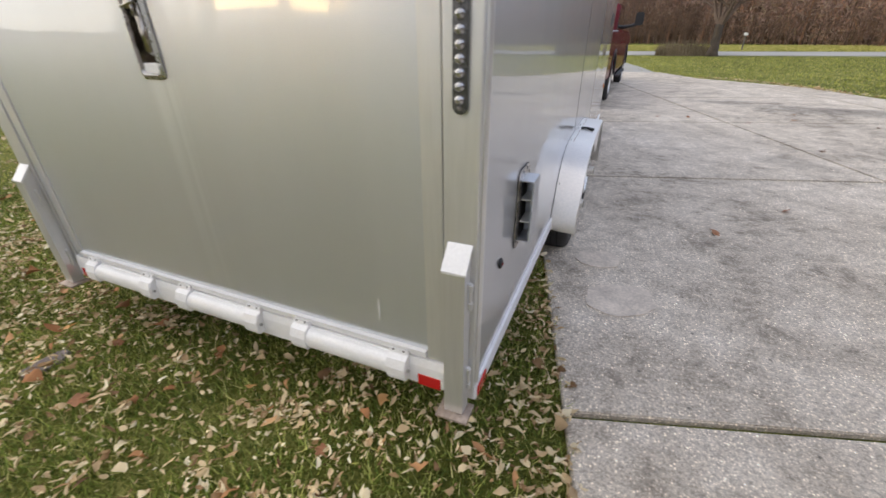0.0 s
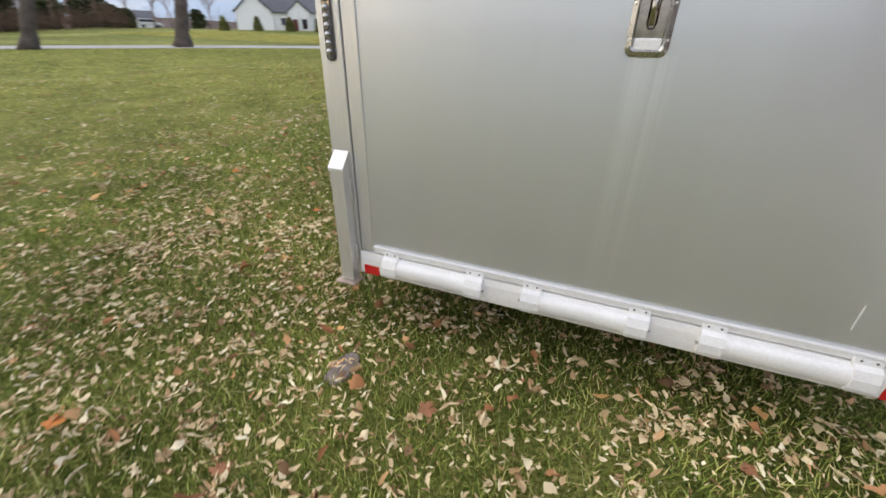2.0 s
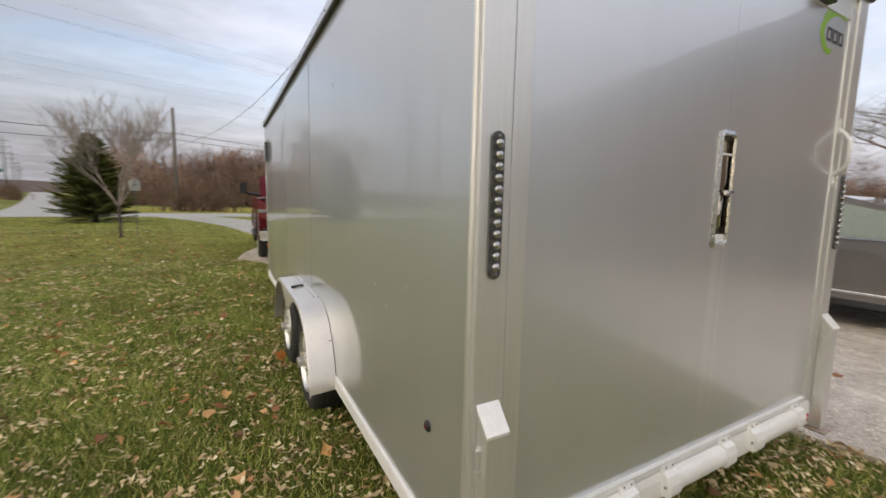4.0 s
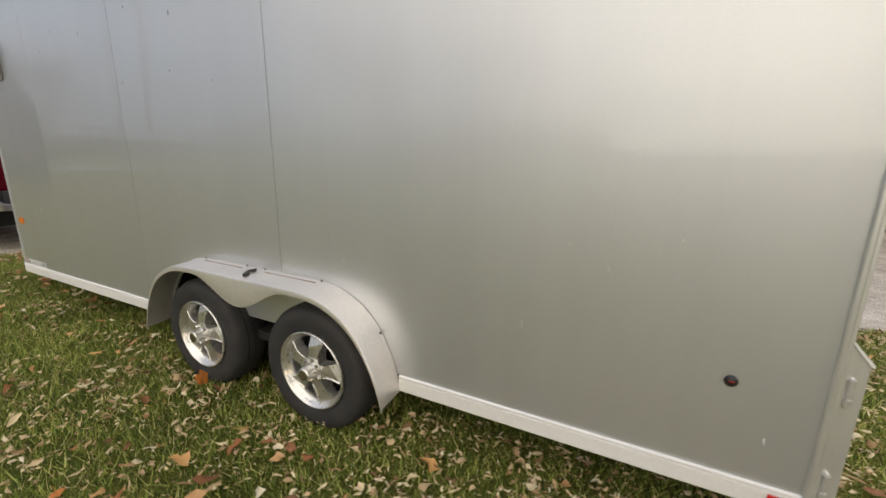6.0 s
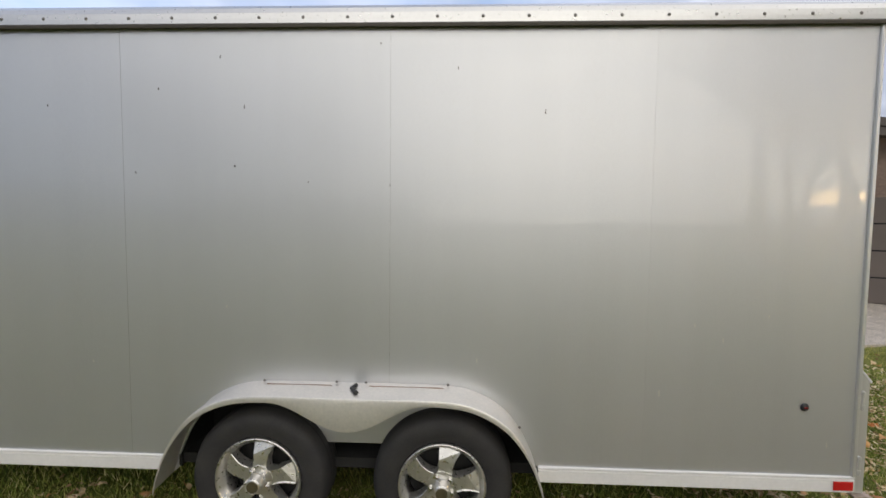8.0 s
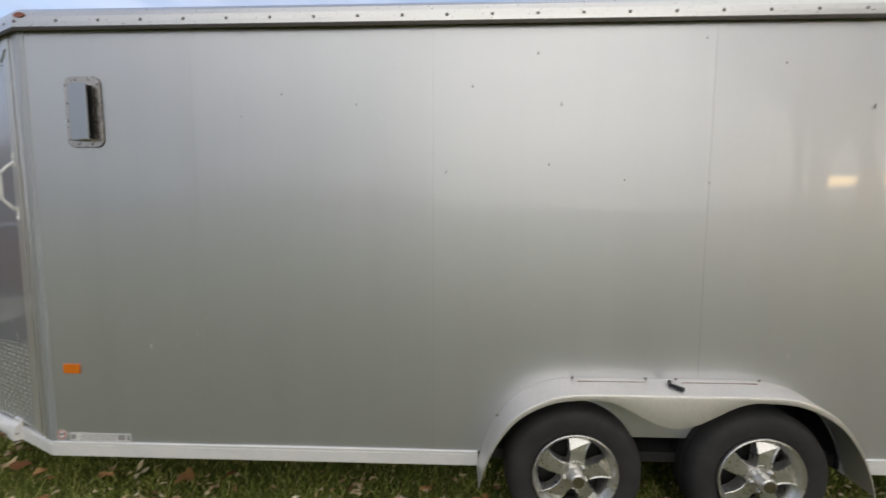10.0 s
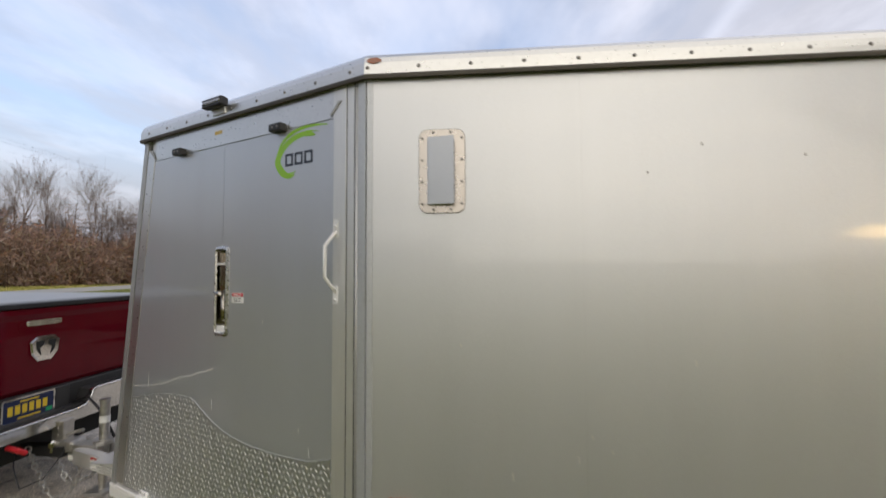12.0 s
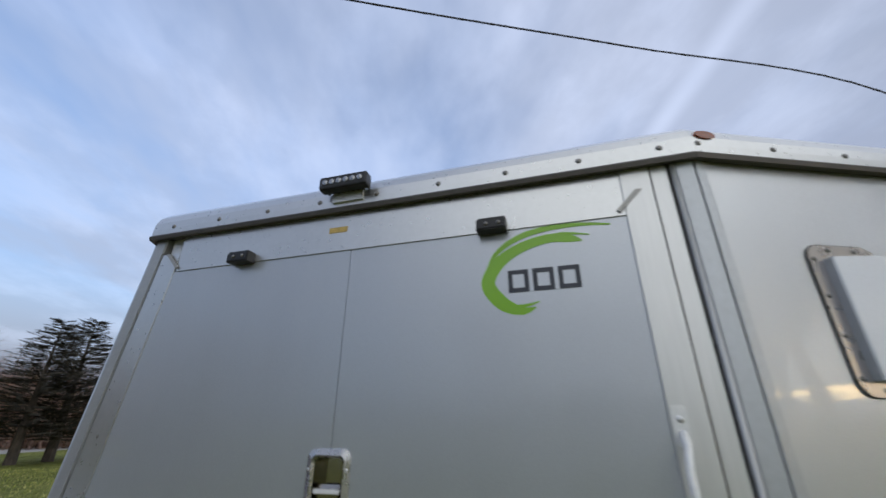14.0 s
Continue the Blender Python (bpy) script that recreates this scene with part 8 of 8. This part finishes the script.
def grass(name, label, x0, x1, y0, y1, count, h, w, seed, hole=None, material=None):
    rng = np.random.default_rng(seed)
    x, y = rng.uniform(x0, x1, count), rng.uniform(y0, y1, count)
    keep = ~in_poly(x, y, DRIVE)
    if hole:
        keep &= ~((x > hole[0]) & (x < hole[1]) & (y > hole[2]) & (y < hole[3]))
    bare = np.hypot((x - 0.18) / 0.05, (y + 0.34) / 0.09) < 1
    keep &= ~bare
    x, y = x[keep], y[keep]
    n = len(x)
    a = rng.uniform(0, 2 * np.pi, n)
    hh = h * rng.uniform(0.45, 1.25, n)
    ww = w * rng.uniform(0.6, 1.3, n)
    lean = hh[:, None] * rng.normal(0, 0.55, (n, 2))
    co = np.zeros((n, 3, 3))
    co[:, 0, 0], co[:, 0, 1] = x - np.cos(a) * ww, y - np.sin(a) * ww
    co[:, 1, 0], co[:, 1, 1] = x + np.cos(a) * ww, y + np.sin(a) * ww
    co[:, 2, 0], co[:, 2, 1], co[:, 2, 2] = x + lean[:, 0], y + lean[:, 1], hh
    co[:, :2, 2] = -0.006
    if y1 > 40:
        co[:, :, 2] += np.array([ground_z(u, v) for u, v in zip(x, y)])[:, None]
    me = bpy.data.meshes.new(name)
    me.vertices.add(n * 3)
    me.vertices.foreach_set("co", co.ravel())
    me.loops.add(n * 3)
    me.loops.foreach_set("vertex_index", np.arange(n * 3))
    me.polygons.add(n)
    me.polygons.foreach_set("loop_start", np.arange(0, n * 3, 3))
    me.update()
    me.materials.append(material or BLADE)
    return tagged(new(name, me), label, "grass", kind="stuff")


NEAR = (-3.4, 2.9, -2.6, 9.2)
grass("grass", "short green lawn grass with yellowing blades around the trailer", *NEAR, 360000, 0.052, 0.0032, 1)
grass("lawn_grass", "mown autumn lawn grass stretching away", -13, 5, -7, 18, 200000, 0.048, 0.0055, 2, NEAR, FARBLADE)
grass("far_grass", "mown autumn lawn grass stretching away", -36, 24, -12, 32, 190000, 0.055, 0.016, 3, (-13, 5, -7, 18), FARBLADE)

for q0, q1, n in ((-70, -30, 70000), (-11, 45, 110000)):
    grass("verge_grass", "pale yellowing grass beyond the road", q0, q1, 41.5 if q0 < -20 else 42.5, 62, n, 0.10, 0.028, 4 + n, None, VERGE)

# ---- bare earth by the corner jack ----
earth = []
for k in range(30):
    a = 2 * math.pi * k / 30
    r = 1 + 0.3 * noise.noise(Vector((math.cos(a) * 2, math.sin(a) * 2, 5)))
    earth.append((0.18 + 0.055 * r * math.cos(a), -0.34 + 0.10 * r * math.sin(a)))
tagged(part("bare_earth", prism(B(), earth, WORLD, -0.02, 0.014, "z", 0.004), mat("grey_brown_earth", (0.26, 0.215, 0.20), 0.95, fine=70, coarse=15, var=0.35, bump=0.006)), "small bare patch of grey-brown earth in the lawn", "earth", kind="structure")

# ---- fallen leaves ----
LEAF = island("fallen_leaves", [(0.0, (0.18, 0.10, 0.05)), (0.12, (0.40, 0.25, 0.12)), (0.34, (0.60, 0.44, 0.25)), (0.62, (0.74, 0.59, 0.35)), (0.88, (0.82, 0.70, 0.46)), (1.0, (0.88, 0.80, 0.60))], 0.7, 0.15)
RUSTLEAF = island("rust_leaves", [(0.0, (0.17, 0.07, 0.035)), (0.5, (0.34, 0.16, 0.065)), (1.0, (0.50, 0.29, 0.12))], 0.7, 0.15)


def litter(name, label, pts, seed, size, material, curl_most=4.6, lobes=0.0):
    """Dry leaves at points (x, y, z): each a strip of three by six corners, rolled up along its middle, bent, twisted and ragged."""
    rng = np.random.default_rng(seed)
    P = np.array(pts, dtype=float)
    n = len(P)
    col = lambda lo, hi: rng.uniform(lo, hi, (n, 1, 1))
    L = size * col(0.45, 1.35)
    wide = np.where(rng.random((n, 1, 1)) < 0.65, col(0.25, 0.5), col(0.5, 0.95))
    u = np.array([-0.5, -0.3, -0.08, 0.14, 0.34, 0.52])[None, :, None] + rng.normal(0, 0.03, (n, 6, 1))
    hw = np.array([0.03, 0.33, 0.46, 0.44, 0.27, 0.02])[None, :, None] * (1 + rng.normal(0, 0.12 + lobes, (n, 6, 3)))
    side = np.array([-1.0, 0.0, 1.0])[None, None, :]
    v = np.abs(hw) * wide * side
    curl = rng.uniform(0.7, curl_most, (n, 1, 1)) * np.where(rng.random((n, 1, 1)) < 0.6, 1, -1) * (1 + rng.normal(0, 0.3, (n, 6, 1)))
    th = curl * side * 0.5
    y = np.where(np.abs(th) > 0.02, v * np.sin(th) / np.where(np.abs(th) > 0.02, th, 1), v)
    z = np.where(np.abs(th) > 0.02, np.abs(v) * (1 - np.cos(th)) / np.where(np.abs(th) > 0.02, np.abs(th), 1), 0) * np.sign(curl)
    tw = rng.normal(0, 1.3, (n, 1, 1)) * u
    y, z = y * np.cos(tw) - z * np.sin(tw), y * np.sin(tw) + z * np.cos(tw)
    z = z + rng.normal(0, 0.5, (n, 1, 1)) * u * u + rng.normal(0, 0.03, (n, 6, 3))
    x = u + 0 * side + rng.normal(0, 0.02, (n, 6, 3))
    y = y + rng.normal(0, 0.35, (n, 1, 1)) * u * u
    for a, b, k in ((1, 2, 0.35), (0, 2, 0.30)):
        an = rng.normal(0, k, (n, 1, 1))
        q = [x, y, z]
        q[a], q[b] = q[a] * np.cos(an) - q[b] * np.sin(an), q[a] * np.sin(an) + q[b] * np.cos(an)
        x, y, z = q
    an = rng.uniform(0, 2 * np.pi, (n, 1, 1))
    x, y = x * np.cos(an) - y * np.sin(an), x * np.sin(an) + y * np.cos(an)
    z = z - z.min(axis=(1, 2), keepdims=True) * 0.8
    co = np.stack([P[:, None, None, 0] + x * L, P[:, None, None, 1] + y * L, P[:, None, None, 2] + z * L], -1).reshape(-1, 3)
    q = np.array([(r * 3 + c, r * 3 + c + 1, r * 3 + c + 4, r * 3 + c + 3) for r in range(5) for c in range(2)])
    idx = (np.arange(n)[:, None, None] * 18 + q[None]).reshape(-1, 4)
    me = bpy.data.meshes.new(name)
    me.vertices.add(len(co))
    me.vertices.foreach_set("co", co.ravel())
    me.loops.add(idx.size)
    me.loops.foreach_set("vertex_index", idx.ravel())
    me.polygons.add(len(idx))
    me.polygons.foreach_set("loop_start", np.arange(0, idx.size, 4))
    me.update()
    me.materials.append(material)
    return tagged(new(name, me), label, "leaves", kind="stuff")


def scatter(x0, x1, y0, y1, n, seed, z, drive=False, clump=0.0):
    rng = np.random.default_rng(seed)
    out = []
    while len(out) < n:
        x, y = rng.uniform(x0, x1), rng.uniform(y0, y1)
        if clump and noise.noise(Vector((x * 1.3, y * 1.3, seed))) + 0.4 * noise.noise(Vector((x * 4, y * 4, seed))) < rng.uniform(-0.9, 0.5) * clump:
            continue
        if (y > -8 and x > 2.56 - 0.25 * y) != drive:
            continue
        if 0.3 < x < 1.9 and 0.6 < y < 6:
            continue
        out.append((x, y, z + rng.uniform(0, 0.018)))
    return out


TANLEAF = island("tan_leaves", [(0.0, (0.26, 0.10, 0.04)), (0.35, (0.48, 0.23, 0.10)), (0.7, (0.68, 0.41, 0.20)), (1.0, (0.75, 0.42, 0.16))], 0.75, 0.15)


def heaps(pts, seed, each, spread):
    """Small drifts: a few leaves round each point."""
    rng = np.random.default_rng(seed)
    return [(x + dx, y + dy, z + abs(dz)) for x, y, z in pts for dx, dy, dz in rng.normal(0, 1, (rng.integers(2, each + 3), 3)) * (spread, spread, 0.008)]


litter("leaf_litter", "pale dry curled leaves strewn thickly over the lawn", scatter(-1.9, 2.75, -2.4, 0.9, 2600, 1, 0.026, clump=1.3) + heaps(scatter(-1.9, 2.7, -2.4, 0.9, 760, 21, 0.028, clump=1.2), 31, 8, 0.030) + heaps(scatter(-3.2, 0.2, -2.6, 1.6, 420, 23, 0.028, clump=1.2), 33, 9, 0.034), 1, 0.035, LEAF)
litter("leaf_litter", "pale dry curled leaves strewn over the lawn", scatter(-4.5, 2.6, -4, 9.5, 5800, 2, 0.026, clump=1.3) + heaps(scatter(-4.5, 2.6, -4, 9.5, 950, 22, 0.028, clump=1.2), 32, 8, 0.034), 2, 0.043, LEAF)
litter("leaf_litter", "pale dry leaves thinly strewn over the lawn", scatter(-14, 3, -8, 20, 6500, 3, 0.030, clump=1.0), 3, 0.062, LEAF)
litter("leaf_litter", "pale dry curled leaves drifted on the lawn", heaps(scatter(-6.5, 0.2, -4.5, 4.5, 600, 24, 0.028, clump=1.1), 34, 7, 0.045), 8, 0.043, LEAF)
litter("leaf_litter", "pale dry leaves banked along the driveway edge", [(2.60 - 0.25 * y + dx, y, 0.022) for y, dx in zip(np.random.default_rng(9).uniform(-2.2, 4.5, 620), -np.abs(np.random.default_rng(10).normal(-0.02, 0.13, 620)))], 4, 0.055, LEAF)
litter("leaf_bits", "small pale crumbs of dry leaf among the grass", scatter(-2.4, 2.7, -2.6, 3.5, 9000, 14, 0.03), 14, 0.020, LEAF)
litter("rust_leaf_litter", "crumpled tan and rust-brown leaves among the grass", scatter(-4, 2.7, -3, 8, 620, 5, 0.03), 5, 0.068, TANLEAF, 3.0, 0.3)
litter("rust_leaf_litter", "crumpled rust-brown leaves thinly strewn over the lawn", scatter(-14, 1, -6, 18, 700, 15, 0.035), 15, 0.085, RUSTLEAF, 2.6, 0.3)
litter("rust_leaf_litter", "rust-brown leaves under the young tree", scatter(-9, -1, 9, 19, 700, 6, 0.03), 6, 0.085, RUSTLEAF, 2.6, 0.3)
litter("bank_litter", "pale dry leaves banked along the far edge of the concrete", [(4.8 + 3.1 * t + 0.3 * q, 15.7 - 4.5 * abs(t) ** 1.5 + 0.35 * q2, 0.04) for t, q, q2 in zip(*np.random.default_rng(12).normal(0.5, 0.33, (3, 260)))], 7, 0.09, LEAF)

# single large leaves that stand out
def lobed_leaf(x, y, z, size, turn, tilt, material, label):
    out = []
    for k in range(30):
        a = 2 * math.pi * k / 30
        r = 0.5 + 0.22 * abs(math.cos(2.5 * a)) + 0.06 * math.cos(9 * a)
        out.append((r * math.cos(a), r * math.sin(a)))
    bm = B()
    c = bm.verts.new((0, 0, 0.06 * size))
    ring = [bm.verts.new((u * size, v * size, size * (0.10 * math.sin(3 * u + 2 * v) + 0.12 * v * v))) for u, v in out]
    for i in range(30):
        bm.faces.new((c, ring[i], ring[(i + 1) % 30]))
    sweep(bm, [(0, 0, 0.05 * size), (-0.9 * size, 0.1 * size, 0.02)], 0.0015, 4)
    bm.transform(pose(x, y, z, tilt, 0, turn))
    return tagged(part("fallen_leaf", bm, material), label, "leaf", "single fallen leaves")


ORANGE = mat("orange_leaf", (0.50, 0.17, 0.03), 0.7, fine=60, coarse=20, var=0.25)
BROWNLEAF = mat("brown_leaf", (0.33, 0.15, 0.07), 0.75, fine=60, coarse=20, var=0.3)
lobed_leaf(-0.165, 2.70, 0.085, 0.062, 20, 62, ORANGE, "bright orange maple leaf leaning on the tyre")
lobed_leaf(-0.16, 2.58, 0.055, 0.050, 80, 40, BROWNLEAF, "brown maple leaf at the foot of the tyre")
rl = random.Random(31)
for x, y in ((1.70, -0.22), (-1.06, 2.30), (-0.91, 2.45), (-1.51, 3.69), (-0.30, 1.85), (-1.5, 2.9), (-2.0, 4.2), (-0.6, -1.0), (0.1, -0.9), (0.62, -0.42), (-2.4, 1.5), (-1.4, 5.6), (-0.2, 6.0), (-1.0, 1.0), (1.2, -1.3), (-2.8, 3.3), (0.40, -0.13), (-0.7, 6.9)):
    lobed_leaf(x, y, 0.045, rl.uniform(0.035, 0.055), rl.uniform(0, 360), rl.uniform(-25, 25), ORANGE if rl.random() < 0.4 else BROWNLEAF, "single rust-coloured lobed leaf lying on the grass")
for x, y in ((4.45, 7.4), (3.6, 7.7), (3.1, 7.6), (5.2, 7.9), (6.2, 7.6), (4.9, 5.6), (5.4, 8.6), (3.9, 3.1), (3.3, 2.4), (4.4, 2.0), (3.9, 0.4)):
    lobed_leaf(x, y, 0.038, rl.uniform(0.045, 0.07), rl.uniform(0, 360), rl.uniform(-30, 30), BROWNLEAF, "single brown leaf lying on the concrete")

# ---- driveway slabs, last ----
driveway = thing("driveway", "weathered grey concrete driveway of large slabs with dark joints", "driveway", kind="structure")


def build_slabs():
    ang = radians(17)
    vx, vy, ux, uy = math.cos(ang), math.sin(ang), -math.sin(ang), math.cos(ang)
    c0u = 2.52 * ux + 0.30 * uy
    c0v = 2.52 * vx + 0.30 * vy + 3.62
    for i in range(-4, 8):
        for j in (-2, 0, 1, 2, 3, 4, 5):
            low = -2 if j == 0 else j - 1
            p = [tuple(q) for q in DRIVE]
            g = 0.014
            for a, b, c in ((ux, uy, c0u + 3.15 * (i + 1) - g), (-ux, -uy, -(c0u + 3.15 * i) - g), (vx, vy, c0v + 3.62 * j - g), (-vx, -vy, -(c0v + 3.62 * low) - g)):
                p = clip(p, a, b, c)
                if len(p) < 3:
                    break
            if len(p) < 3:
                continue
            area = abs(sum(p[k][0] * p[(k + 1) % len(p)][1] - p[(k + 1) % len(p)][0] * p[k][1] for k in range(len(p)))) / 2
            if area < 0.02:
                continue
            bm = B()
            prism(bm, p, WORLD, -0.06, 0.030 + 0.004 * noise.noise(Vector((i * 3.1, j * 1.7, 0))), "z", 0.006)
            part("slab", bm, CONCRETE, driveway)


build_slabs()

PATCH = mat("pale_patch", (0.62, 0.545, 0.46), 0.85, fine=70, coarse=9, var=0.30, bump=0.003)


def blotch(name, x, y, rx, ry, turn, z, material, seed):
    pts = []
    for k in range(36):
        a = 2 * math.pi * k / 36
        r = 1 + 0.22 * noise.noise(Vector((math.cos(a) * 1.6, math.sin(a) * 1.6, seed))) + 0.08 * noise.noise(Vector((math.cos(a) * 6, math.sin(a) * 6, seed)))
        u, v = rx * r * math.cos(a), ry * r * math.sin(a)
        pts.append((x + u * math.cos(turn) - v * math.sin(turn), y + u * math.sin(turn) + v * math.cos(turn)))
    part(name, prism(B(), pts, WORLD, 0.02, z, "z"), material, driveway)


blotch("patch", 2.52, 1.66, 0.145, 0.12, 0.3, 0.0362, PATCH, 1)
blotch("patch", 2.67, 1.21, 0.20, 0.15, 0.6, 0.0362, PATCH, 2)
